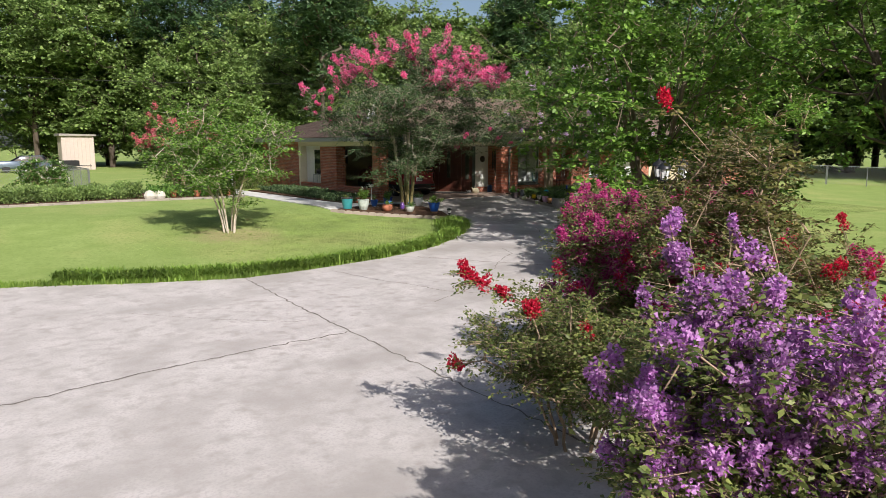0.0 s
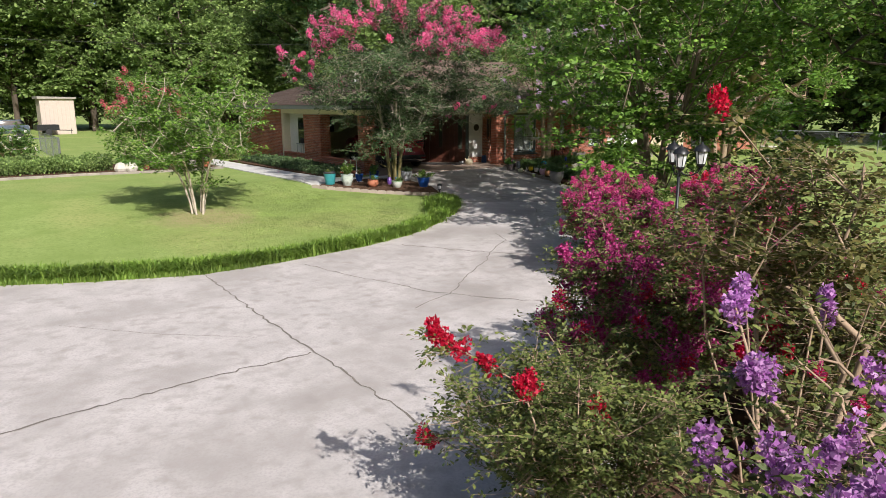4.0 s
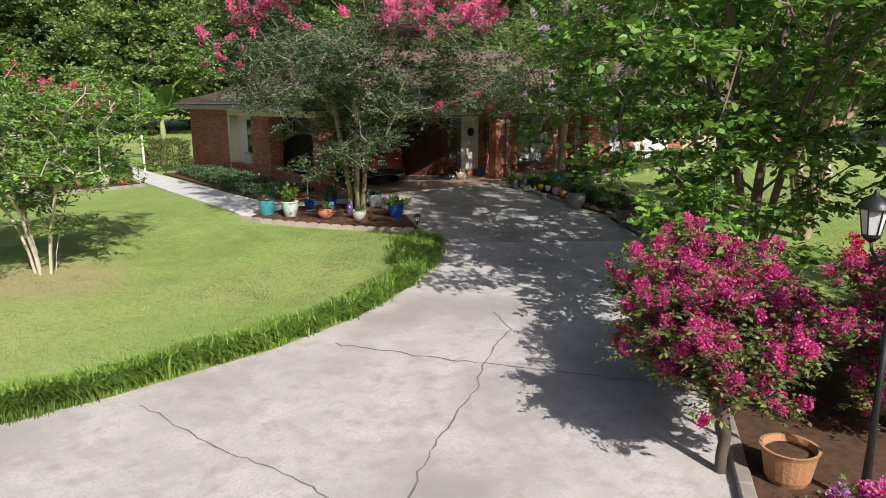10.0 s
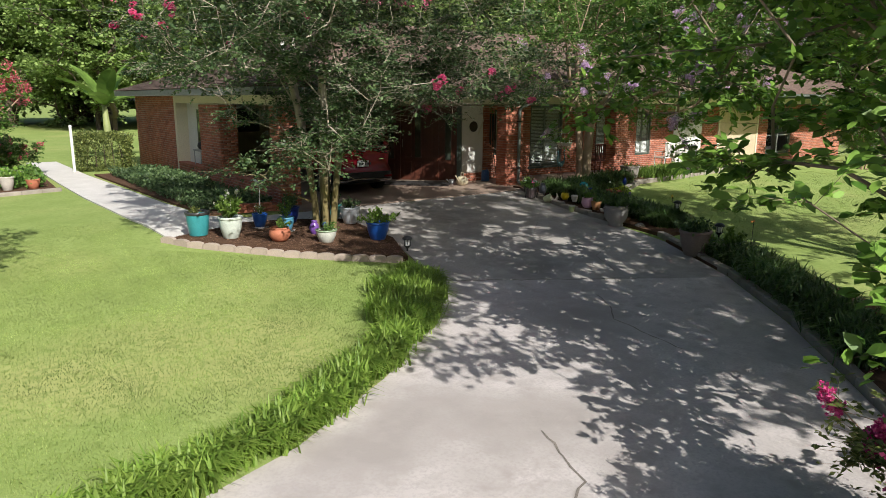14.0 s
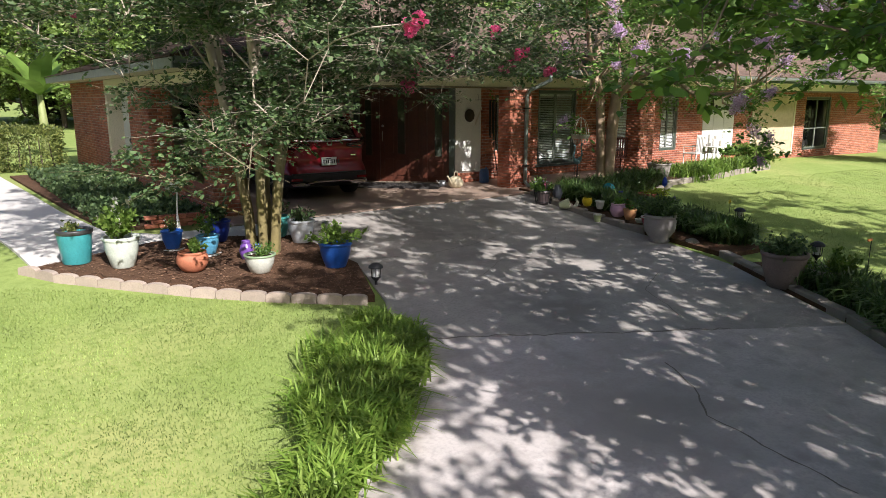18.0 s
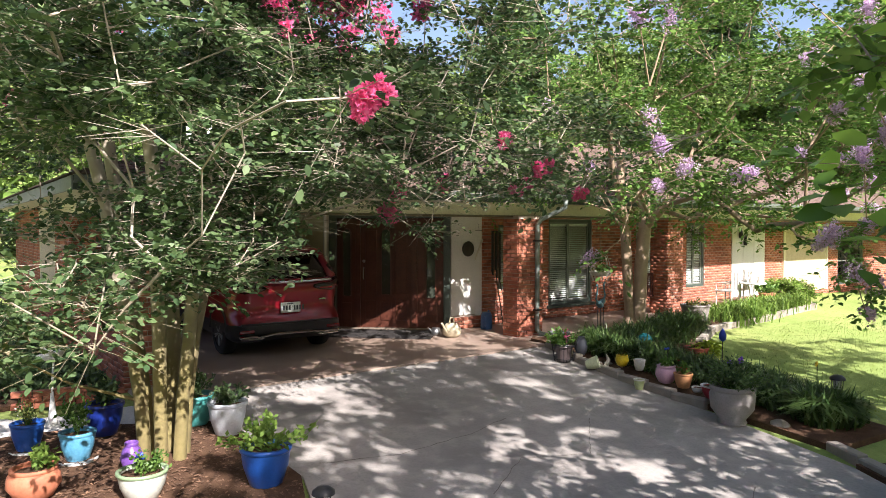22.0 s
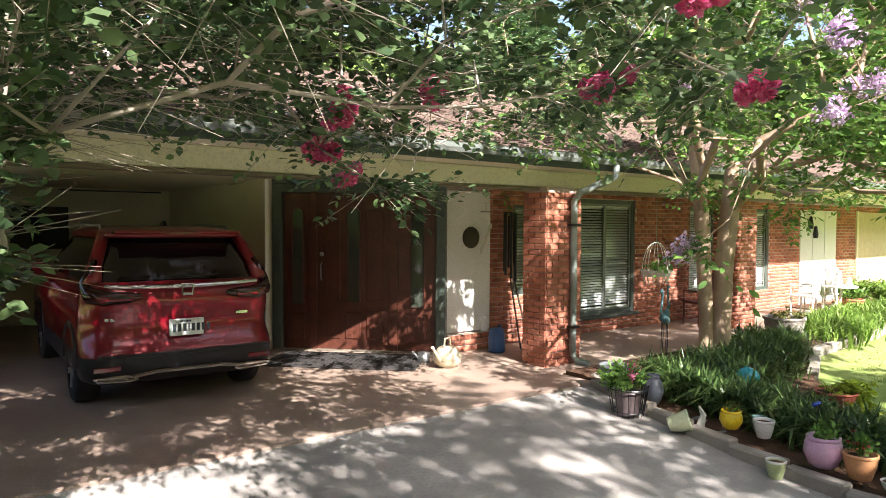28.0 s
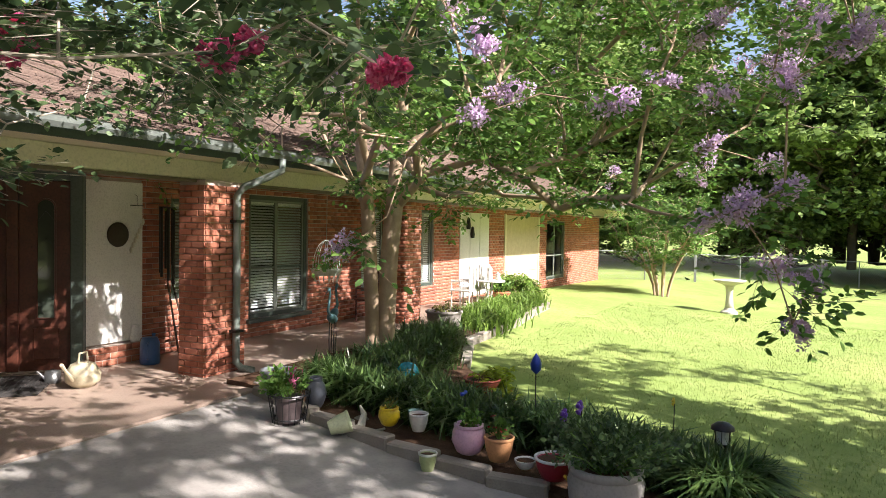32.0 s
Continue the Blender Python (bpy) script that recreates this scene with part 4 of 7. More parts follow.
shrub((-15.9, -22.3), "flowering shrub with a few bright red blossoms", 73, 1.8, (1.15, 1.1), ((2, PETAL_RED, 0.17, 340, 0.024, 0.0),), tips=260, per=115, leaf=0.042, limbs=[(-17.1, -22.02, 1.2), (-17.02, -22.12, 1.12), (-16.88, -22.3, 1.02), (-16.76, -22.5, 0.92), (-16.12, -22.6, 0.55), (-16.55, -22.35, 0.85)])
tree("flowering_shrub", (-14.95, -23.3, gz(0, -23.3)), "tall loose shrub with reddish leaves and red blossoms", 74, stems=6, height=3.3, crown=(0.72, 0.8), low=1.8, lean=0.2, tips=100, per=75, leaf=0.05, oval=True, reach=0.28, thick=0.026, thin=0.005, leaves=LEAF_RED, blooms=((0, PETAL_RED, 0.13, 260, 0.024, 0.6),), category="shrub", group="flowering shrubs", limbs=[(-15.93, -23.27, 2.7)])
shrub((-14.1, -21.4), "flowering shrub with wine red and magenta blossoms", 75, 2.75, (1.2, 1.15), ((170, PETAL_WINE_SHADE, 0.19, 200, 0.026, 0.0), (14, PETAL_RED, 0.16, 160, 0.024, 0.1)), tips=300, per=85)
shrub((-12.5, -20.4), "flowering shrub with magenta and red blossoms beside the lamp", 76, 2.0, (1.15, 1.05), ((250, PETAL_MAGENTA, 0.17, 210, 0.026, 0.0), (50, PETAL_RED, 0.16, 180, 0.024, 0.1)), tips=300)
shrub((-10.3, -19.1), "low shrub with pinkish lilac blossoms in the bed", 80, 0.95, (0.75, 0.7), ((80, PETAL_MAGENTA, 0.17, 200, 0.024, 0.0), (50, PETAL_PURPLE, 0.16, 200, 0.024, 0.0)), tips=150)
shrub((-12.7, -22.05), "flowering shrub with magenta and pinkish blossoms in the bed", 82, 2.15, (1.1, 1.05), ((170, PETAL_MAGENTA, 0.19, 170, 0.028, 0.0),), tips=200, per=80)
shrub((-13.5, -23.2), "loose shrub with reddish leaves and crimson blossoms", 79, 2.5, (1.1, 1.0), ((40, PETAL_RED, 0.18, 180, 0.026, 0.2), (30, PETAL_MAGENTA, 0.18, 180, 0.026, 0.2)), LEAF_RED, tips=230, per=70)
tree("flowering_shrub", (-9.72, -17.12, gz(0, -17.1)), "flowering shrub on a dark trunk crowded with magenta blossoms", 77, stems=1, height=1.9, crown=(0.95, 0.95), low=0.8, lean=0.0, shift=(0.15, 0.15), tips=320, per=70, leaf=0.06, reach=0.24, thick=0.06, thin=0.004, bark=BARK_DARK, leaves=LEAF_BUSH, blooms=((290, PETAL_MAGENTA, 0.16, 210, 0.026, 0.0),), category="shrub", group="flowering shrubs")
shrub((-8.3, -15.85), "broad flowering shrub crowded with magenta blossoms over the kerb", 81, 2.25, (1.2, 1.2), ((290, PETAL_MAGENTA, 0.17, 220, 0.026, 0.05),), tips=340, per=80)
shrub((-7.1, -17.9), "flowering shrub crowded with magenta blossoms", 78, 2.25, (1.6, 1.4), ((300, PETAL_MAGENTA, 0.19, 200, 0.028, 0.0), (60, PETAL_RED, 0.17, 160, 0.026, 0.1)), tips=420)

# woods all round
kinds = [
    tree("background_tree", (-34, 46, 0), "tall broad-leaved tree in the woods", 81, stems=2, height=15, crown=(6.5, 6.5), low=1.0, lean=0.1, tips=420, per=104, leaf=0.30, reach=1.3, thick=0.35, thin=0.03, bark=BARK_DARK, leaves=LEAF_FAR, width=0.7, group="woods"),
    tree("background_tree", (-26, 60, 0), "tall broad-leaved tree in the woods", 82, stems=1, height=18, crown=(6.0, 6.0), low=3.0, lean=0.0, tips=420, per=104, leaf=0.30, reach=1.3, thick=0.24, thin=0.03, bark=BARK_DARK, leaves=LEAF_FAR, width=0.7, group="woods"),
    tree("background_tree", (-2, 44, 0), "tall dark pine in the woods", 83, stems=1, height=24, crown=(4.5, 4.5), low=8.0, lean=0.0, tips=300, per=60, leaf=0.45, reach=1.0, thick=0.2, thin=0.03, bark=BARK_DARK, leaves=LEAF_FAR2, width=0.35, group="woods"),
    tree("background_tree", (10, 46, 0), "bushy understorey tree at the edge of the woods", 84, stems=4, height=9, crown=(5.5, 5.5), low=0.3, lean=0.2, tips=420, per=91, leaf=0.26, reach=1.1, thick=0.2, thin=0.02, bark=BARK_DARK, leaves=LEAF_FAR, width=0.7, group="woods"),
]
rng = random.Random(9)
spots = []
for i in range(15):
    spots.append((-58 + i * 7.2 + rng.uniform(-2, 2), rng.uniform(34, 44), 1.0))
    spots.append((-62 + i * 8 + rng.uniform(-2, 2), rng.uniform(52, 66), 1.25))
for i in range(9):
    spots.append((rng.uniform(36, 42), 32 - i * 7 + rng.uniform(-2, 2), 1.0))
    spots.append((rng.uniform(46, 56), 36 - i * 8 + rng.uniform(-2, 2), 1.25))
for i in range(6):
    spots.append((-64 + rng.uniform(-4, 4), 28 - i * 9, 1.0))
for i in range(9):
    spots.append((-50 + i * 11, rng.uniform(-62, -50), 1.0))
for i in range(46):
    a = 6.283 * i / 46
    spots.append((-8 + 62 * math.cos(a) + rng.uniform(-3, 3), 4 + 62 * math.sin(a) + rng.uniform(-3, 3), -1.0))
for i in range(44):
    a = 6.283 * i / 44
    spots.append((-8 + 51 * math.cos(a) + rng.uniform(-2, 2), 2 + 51 * math.sin(a) + rng.uniform(-2, 2), -1.0))
spots = [q for q in spots if not (-24 < q[0] < -6 and 20 < q[1] < 54)]
spots += [(24, 52, 1.2), (31, 47, 1.25), (19, 60, 1.35), (37, 52, 1.3), (12, 66, 1.35), (28, 62, 1.5)]
for i, (x, y, s) in enumerate(spots):
    k = kinds[3] if s < 0 else kinds[(i * 7 + rng.randrange(2)) % 4]
    s = 1.35 if s < 0 else s
    copy_thing(k, pose(x, y, -0.1, 0, 0, rng.uniform(0, 360)) @ Matrix.Scale(s * rng.uniform(0.8, 1.15), 4))


for i, (x, y) in enumerate(((26.5, 43.5), (21.0, 47.0), (32.0, 41.0), (16.0, 50.0), (38.0, 38.0))):
    copy_thing(kinds[i % 2], pose(x, y, -0.1, 0, 0, 70 * i) @ Matrix.Scale(1.35 if i % 2 == 0 else 1.2, 4))


# ---- front door, windows and fittings ----
BRICK_ROWS = surface("red_brick_courses", (0.36, 0.12, 0.068), (0.46, 0.185, 0.11), 5, 0.88, 70, 0.4, stain=(0.28, 0.09, 0.055), stain_scale=1.5, coord="World", island=0.25)
NEAR = paint("near_black", (0.012, 0.012, 0.012), 0.6)
# The dimness of the rooms is put into this near-black colour.
INSIDE = surface("room_dimness", (0.05, 0.045, 0.04), (0.035, 0.03, 0.03), 2, 0.9, 30, 0.05, coord="World")


def bar_text(parent, x0, z0, widths, h, y, mat):
    """Writing that cannot be told: a row of plain bars."""
    bm = bmesh.new()
    x = x0
    for wd in widths:
        slab(bm, x, x + wd, y - 0.002, y, z0, z0 + h)
        x += wd + h * 0.25
    return part("lettering", bm, mat, parent)


def window(name, x0, x1, z0, z1, y=0.0, mullions=(), blinds=True, label="", wall_depth=0.25):
    """A window in the front wall: frame, sashes, panes, a brick sill and slatted blinds behind the glass."""
    t = thing(name, (x0 + x1) / 2, y, z0, 0, label, "window", kind="structure")
    w, h = (x1 - x0) / 2, z1 - z0
    bm = bmesh.new()
    for a, b, c, d in ((-w, -w + 0.07, 0, h), (w - 0.07, w, 0, h), (-w + 0.07, w - 0.07, 0, 0.07), (-w + 0.07, w - 0.07, h - 0.07, h)):
        slab(bm, a, b, 0.03, 0.13, c, d, 0.006)
    part("window_frame", bm, GREENPAINT, t)
    edges = [-w + 0.07, *[m - (x0 + x1) / 2 for m in mullions], w - 0.07]
    for a, b in zip(edges, edges[1:]):
        bm = bmesh.new()
        for p, q, r, s in ((a, a + 0.035, 0.07, h - 0.07), (b - 0.035, b, 0.07, h - 0.07), (a + 0.035, b - 0.035, 0.07, 0.105), (a + 0.035, b - 0.035, h - 0.105, h - 0.07), (a + 0.035, b - 0.035, h * 0.40, h * 0.40 + 0.03)):
            slab(bm, p, q, 0.05, 0.09, r, s, 0.003)
        part("sash", bm, paint("grey_green_sash", (0.20, 0.22, 0.19), 0.5), t)
        pane = part("pane", box(a + 0.035, b - 0.035, 0.064, 0.068, 0.105, h - 0.105), PANE, t)
        pane.visible_shadow = False
        if blinds:
            low = 0.10 if a < 0 else h * 0.42
            z = h - 0.15
            bm = bmesh.new()
            slab(bm, a + 0.037, b - 0.037, 0.072, 0.112, h - 0.14, h - 0.106)
            slab(bm, a + 0.037, b - 0.037, 0.075, 0.108, low, low + 0.02)
            part("blind_rail", bm, paint("white_blind", (0.86, 0.86, 0.84), 0.45), t)
            sl = bmesh.new()
            lw = (b - a - 0.07) / 2
            vs = [sl.verts.new(p) for p in ((-lw, -0.019, -0.014), (lw, -0.019, -0.014), (lw, 0, 0.003), (-lw, 0, 0.003), (lw, 0.019, 0.014), (-lw, 0.019, 0.014))]
            sl.faces.new(vs[:4])
            sl.faces.new((vs[3], vs[2], vs[4], vs[5]))
            first = part("slat", sl, paint("white_blind", (0.86, 0.86, 0.84), 0.45), t)
            first.location = ((a + b) / 2, 0.092, z)
            z -= 0.045
            while z > low + 0.03:
                o = new("slat", first.data)
                o.parent = t
                o.location = ((a + b) / 2, 0.092, z)
                z -= 0.045
    # added dark board standing in for the unlit room behind the glass
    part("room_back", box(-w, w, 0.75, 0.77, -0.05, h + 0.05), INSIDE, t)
    return t


def clear_pane():
    m = bpy.data.materials.new("window_pane")
    m.use_nodes = True
    n, k = m.node_tree.nodes, m.node_tree.links
    g, tr, mix, fr = n.new("ShaderNodeBsdfGlossy"), n.new("ShaderNodeBsdfTransparent"), n.new("ShaderNodeMixShader"), n.new("ShaderNodeLayerWeight")
    g.inputs["Roughness"].default_value = 0.02
    tr.inputs["Color"].default_value = (0.94, 0.96, 0.95, 1)
    fr.inputs["Blend"].default_value = 0.03
    k.new(fr.outputs["Facing"], mix.inputs[0])
    k.new(tr.outputs[0], mix.inputs[1])
    k.new(g.outputs[0], mix.inputs[2])
    k.new(mix.outputs[0], n["Material Output"].inputs["Surface"])
    return m


PANE = clear_pane()
window("window_1", *WIN_A, mullions=(3.46,), label="tall front window with green frame and white slatted blinds")
window("window_2", *WIN_B, label="porch window with white slatted blinds behind the trunk")
window("window_3", *WIN_C, mullions=(8.4,), label="porch window with dark frame and pale blinds")
window("window_4", *WIN_D, mullions=(17.9,), blinds=False, label="wide window in the far brick wall")
window("window_5", *WIN_0, label="narrow window in the brick wall beside the entrance")
part("sill", box(WIN_A[0] - 0.05, WIN_A[1] + 0.05, -0.07, 0.03, WIN_A[2] - 0.06, WIN_A[2], 0.008), GREENPAINT, wall_front)

door = thing("door_1", -0.97, 0.73, 0.03, -45, "dark red-brown wooden front door with glazed sidelights, closed", "door", kind="structure")
bm = bmesh.new()
for a, b, c, d in ((-1.235, -1.10, 0, 2.25), (1.10, 1.235, 0, 2.25), (-1.10, 1.10, 2.13, 2.25)):
    slab(bm, a, b, -0.05, 0.10, c, d, 0.008)
part("door_frame", bm, GREENPAINT, door, "dark green painted door frame")


def panelled(name, x0, x1, parent, glass=(), panels=(), arch=False, label=""):
    leaf = part(name, box(x0, x1, 0.03, 0.075, 0.02, 2.12, 0.004), DOORWOOD, parent, label)
    for a, b, c, d in panels:
        part("raised_panel", box(a, b, 0.012, 0.034, c, d, 0.012), DOORWOOD, leaf)
    for a, b, c, d in glass:
        bm = bmesh.new()
        n = 12
        pts = [(a, c), (b, c)] + [((a + b) / 2 + (b - a) / 2 * math.cos(math.pi * i / n), d - 0.09 + 0.09 * math.sin(math.pi * i / n)) for i in range(n + 1)]
        vs = [bm.verts.new((x, 0.026, z)) for x, z in pts]
        bm.faces.new(vs)
        part("glass", bm, GLASS_DOOR, leaf)
        ring = [(x, 0.024, z) for x, z in pts]
        part("moulding", tube(ring + ring[:1], 0.012, 5), DOORWOOD, leaf)
        bm = bmesh.new()
        for q in np.linspace(c + 0.2, d - 0.25, 4):
            tube([(a, 0.022, q), ((a + b) / 2, 0.022, q + 0.12), (b, 0.022, q)], 0.004, 4, bm)
        part("leading", bm, METAL_DARK, leaf)
    return leaf


GLASS_DOOR = glassy("door_glass", (0.05, 0.06, 0.045), 0.06)
panelled("sidelight", -1.09, -0.70, door, glass=[(-0.97, -0.80, 0.62, 1.92)], panels=[(-1.0, -0.78, 0.14, 0.5)])
leaf = panelled("leaf", -0.60, 0.44, door, glass=[(-0.17, 0.02, 0.66, 1.92)], panels=[(-0.50, -0.26, 0.16, 0.55), (-0.50, -0.26, 0.68, 1.9), (0.11, 0.36, 0.16, 0.55), (0.11, 0.36, 0.68, 1.9), (-0.19, 0.04, 0.16, 0.52)])
panelled("sidelight", 0.56, 1.09, door, glass=[(0.74, 0.93, 0.60, 1.92)], panels=[(0.70, 0.97, 0.14, 0.5)])
bm = bmesh.new()
for a, b in ((-0.70, -0.60), (0.44, 0.56)):
    slab(bm, a, b, -0.01, 0.075, 0.0, 2.13, 0.006)
part("mullion", bm, DOORWOOD, door)
part("door_handle", tube([(-0.53, 0.02, 0.95), (-0.53, -0.03, 0.98), (-0.53, -0.03, 1.15), (-0.53, 0.02, 1.18)], 0.010, 6), METAL_GREY, leaf, "tarnished metal pull handle")
part("lock", lathe([(0.03, 0), (0.03, 0.02), (0.015, 0.03)], 12), METAL_GREY, leaf).matrix_local = pose(-0.53, 0.03, 1.3, 90)
part("threshold", box(-1.2, 1.2, -0.06, 0.09, -0.012, 0.02, 0.004), paint("worn_sill", (0.2, 0.17, 0.13), 0.5), door)
part("backing", box(-1.235, 1.235, 0.105, 0.12, 0, 2.25), NEAR, door)
part("header", box(-1.235, 1.235, -0.05, 0.1, 2.253, 2.31), GREENPAINT, door, "dark green painted header board")
door.scale.z = 1.045

panel = part("plaster_panel", box(0.0, 0.80, -0.035, -0.003, 0.29, 2.29, 0.004), WHITE, wall_front, "white painted wall panel beside the door")
part("corner_trim", box(-1.985, -1.935, 1.56, 1.617, 0.03, 2.43, 0.004), WHITE, wall_side)
part("brick_plinth", box(-2.0, -1.952, 1.63, 6.2, 0.031, 0.25, 0.004), BRICK, wall_side)

plaque = thing("wall_plaque", 0.43, -0.036, 1.63, 0, "round dark bronze plaque on the white panel", "plaque")
part("disc", lathe([(0.15, 0), (0.155, 0.012), (0.14, 0.02), (0.10, 0.016), (0.05, 0.026), (0.0, 0.03)], 28, cap=False), paint("dark_bronze", (0.06, 0.045, 0.035), 0.5, 0.4, bump=0.5), plaque, smooth=True).matrix_local = pose(0, 0, 0, 90)

rng = np.random.default_rng(2)
chime = thing("shell_chime", 0.68, -0.08, 2.0, 0, "hanging chime of cream shells beside the plaque", "wind chime")
part("hanger", tube([(-0.1, 0, 0.0), (0.09, 0, 0.0)], 0.006), METAL_DARK, chime)
part("hook", tube([(0, 0, 0.0), (0, 0, 0.12), (0, 0.045, 0.14)], 0.003, 4), METAL_DARK, chime)
for i in range(7):
    x, ln = -0.09 + 0.03 * i, 0.52 - 0.06 * i
    s = part("shell", lathe([(0.004, 0.0), (0.014, -0.02), (0.020, -0.05), (0.012, -0.075), (0.0, -0.085)], 8, cap=False), paint("cream_shell", (0.75, 0.7, 0.58), 0.4), chime)
    s.location = (x, 0, -ln)
    part("string", tube([(0, 0, 0), (0, 0, ln)], 0.0015, 3), WHITE, s)

chimes = thing("wind_chime", 1.08, -0.16, 1.98, 0, "large black tubular wind chime by the brick wall", "wind chime")
part("ring", lathe([(0.10, 0), (0.10, 0.02)], 16), METAL_DARK, chimes)
part("hook", tube([(0, 0, 0.02), (0, 0.03, 0.2), (0, 0.155, 0.28)], 0.004, 4), METAL_DARK, chimes)
for i in range(6):
    a = i * 1.047
    part("pipe", tube([(0.085 * math.cos(a), 0.085 * math.sin(a), 0), (0.085 * math.cos(a), 0.085 * math.sin(a), -0.75 - 0.05 * i)], 0.018, 8), METAL_DARK, chimes)

mat_ob = thing("door_mat", -1.45, 0.22, 0.03, -45, "long dark rubber doormat in front of the door", "doormat")
part("mat", box(-1.0, 1.0, -0.5, 0.5, 0, 0.018, 0.006), surface("rubber_mat", (0.028, 0.024, 0.022), (0.045, 0.04, 0.036), 8, 0.9, 70, 0.6), mat_ob)
bm = bmesh.new()
for i in range(30):
    slab(bm, -0.92 + i * 0.062, -0.89 + i * 0.062, -0.43, 0.43, 0.0185, 0.024)
tagged(part("ribbing", bm, paint("rubber_rib", (0.03, 0.027, 0.025), 0.9), mat_ob), kind="stuff")

# brick ledge below the white panel
ledge = tagged(part("brick_ledge", box(-0.02, 0.84, -0.115, -0.002, 0.0, 0.27), MORTAR), "low brick ledge under the white panel", "ledge", kind="structure")


def bricks_on(rects, seed, out):
    """Brick faces on upright rectangles: (origin, direction along, outward, length, z0, z1, holes)."""
    rng = np.random.default_rng(seed)
    L, H, J, D = 0.195, 0.062, 0.010, 0.011
    for o, al, nr, length, z0, z1, holes in rects:
        o, al, nr = np.array(o, float), np.array(al, float), np.array(nr, float)
        rows = int(round((z1 - z0) / (H + J)))
        hh = (z1 - z0) / rows
        for r in range(rows):
            zb = z0 + r * hh
            s = -rng.uniform(0, 0.02) - (0.5 * (L + J) if r % 2 else 0)
            while s < length - 0.015:
                a, b = max(s, 0.0), min(s + L, length)
                s += L + J
                if b - a < 0.03:
                    continue
                parts = [(a, b)]
                for h0, h1, hz0, hz1 in holes:
                    if hz0 < zb + hh / 2 < hz1:
                        parts = [q for p, e in parts for q in ((p, min(e, h0)), (max(p, h1), e)) if q[1] - q[0] > 0.03]
                for p, e in parts:
                    d = D + rng.uniform(-0.003, 0.004)
                    c = [(p, zb), (e, zb), (e, zb + hh - J), (p, zb + hh - J)]
                    i = 0.004
                    inner = [(p + i, zb + i), (e - i, zb + i), (e - i, zb + hh - J - i), (p + i, zb + hh - J - i)]
                    k = len(out[0])
                    out[0] += [o + al * u + np.array([0, 0, z]) + nr * 0.0005 for u, z in c] + [o + al * u + np.array([0, 0, z]) + nr * d for u, z in inner]
                    out[1] += [(k + 4, k + 5, k + 6, k + 7), (k, k + 1, k + 5, k + 4), (k + 1, k + 2, k + 6, k + 5), (k + 2, k + 3, k + 7, k + 6), (k + 3, k, k + 4, k + 7)]


def brick_coat(parent, rects, seed):
    out = [[], []]
    bricks_on(rects, seed, out)
    return tagged(raw("brick_facing", *out, BRICK_ROWS, parent), kind="stuff")


WHITE_BAY, BEIGE_BAY = (10.2, 12.0, 0.05, 2.2), (13.2, 16.0, 0.0, 2.2)
holes = [tuple((h[0] + 0.03, h[1] + 0.03, h[2], h[3])) for h in (WIN_A, WIN_B, WIN_C, WIN_D, WIN_0, (-0.03, 0.81, 0, 2.3), WHITE_BAY, BEIGE_BAY)]
brick_coat(wall_front, [((-0.03, 0, 0), (1, 0, 0), (0, -1, 0), 23.73, -0.4, 2.55, holes)], 1)
brick_coat(wall_left, [((-6.4, 11.5, 0), (0, -1, 0), (-1, 0, 0), 5.0, 0, 2.5, []), ((-6.4, 6.5, 0), (1, 0, 0), (0, -1, 0), 0.25, 0, 2.5, [])], 2)
brick_coat(wall_low, [((-6.4, 6.3, 0), (0, -1, 0), (-1, 0, 0), 8.0, 0, 0.42, []), ((-6.4, -1.7, 0), (1, 0, 0), (0, -1, 0), 0.24, 0, 0.42, []), ((-6.16, -1.7, 0), (0, 1, 0), (1, 0, 0), 8, 0.03, 0.42, [])], 3)
brick_coat(wall_end, [((23.95, 0.25, 0), (0, 1, 0), (1, 0, 0), 10.9, -0.4, 2.5, [])], 4)
part("low_wall_cap", box(-6.43, -6.13, -1.73, 6.3, 0.42, 0.48, 0.012), BRICK, wall_low)
brick_coat(ledge, [((-0.02, -0.115, 0), (1, 0, 0), (0, -1, 0), 0.86, 0.03, 0.27, []), ((-0.02, -0.003, 0), (0, -1, 0), (-1, 0, 0), 0.11, 0.03, 0.27, [])], 5)
for k, (ob, (x, y, a, b)) in enumerate(zip(piers, PIERS)):
    if k == 0:
        continue
    sides = [((-a / 2 + 0.012, -b / 2 + 0.012, 0), (1, 0, 0), (0, -1, 0), a - 0.024), ((a / 2 - 0.012, -b / 2 + 0.012, 0), (0, 1, 0), (1, 0, 0), b - 0.024),
             ((a / 2 - 0.012, b / 2 - 0.012, 0), (-1, 0, 0), (0, 1, 0), a - 0.024), ((-a / 2 + 0.012, b / 2 - 0.012, 0), (0, -1, 0), (-1, 0, 0), b - 0.024)]
    brick_coat(ob, [(o, d, n, ln, -0.1, 2.26, []) for o, d, n, ln in sides], 10 + k)

# white and beige bays of the long wall
bay = thing("white_bay", 11.1, 0, 0.05, 0, "white painted panel set into the long brick wall", "wall panel", kind="structure")
part("panel", box(-0.9, 0.9, -0.03, -0.002, 0, 2.15, 0.006), WHITE, bay)
for x in (-0.3, 0.3):
    part("batten", box(x - 0.03, x + 0.03, -0.045, -0.031, 0.02, 2.13), WHITE, bay)
for i, (x, z) in enumerate(((-0.55, 1.72), (-0.3, 1.5))):
    lantern = part("ornament", lathe([(0.05, 0), (0.06, 0.1), (0.03, 0.28), (0.0, 0.3)], 10, cap=False), METAL_DARK, bay)
    lantern.location = (x, -0.09, z)
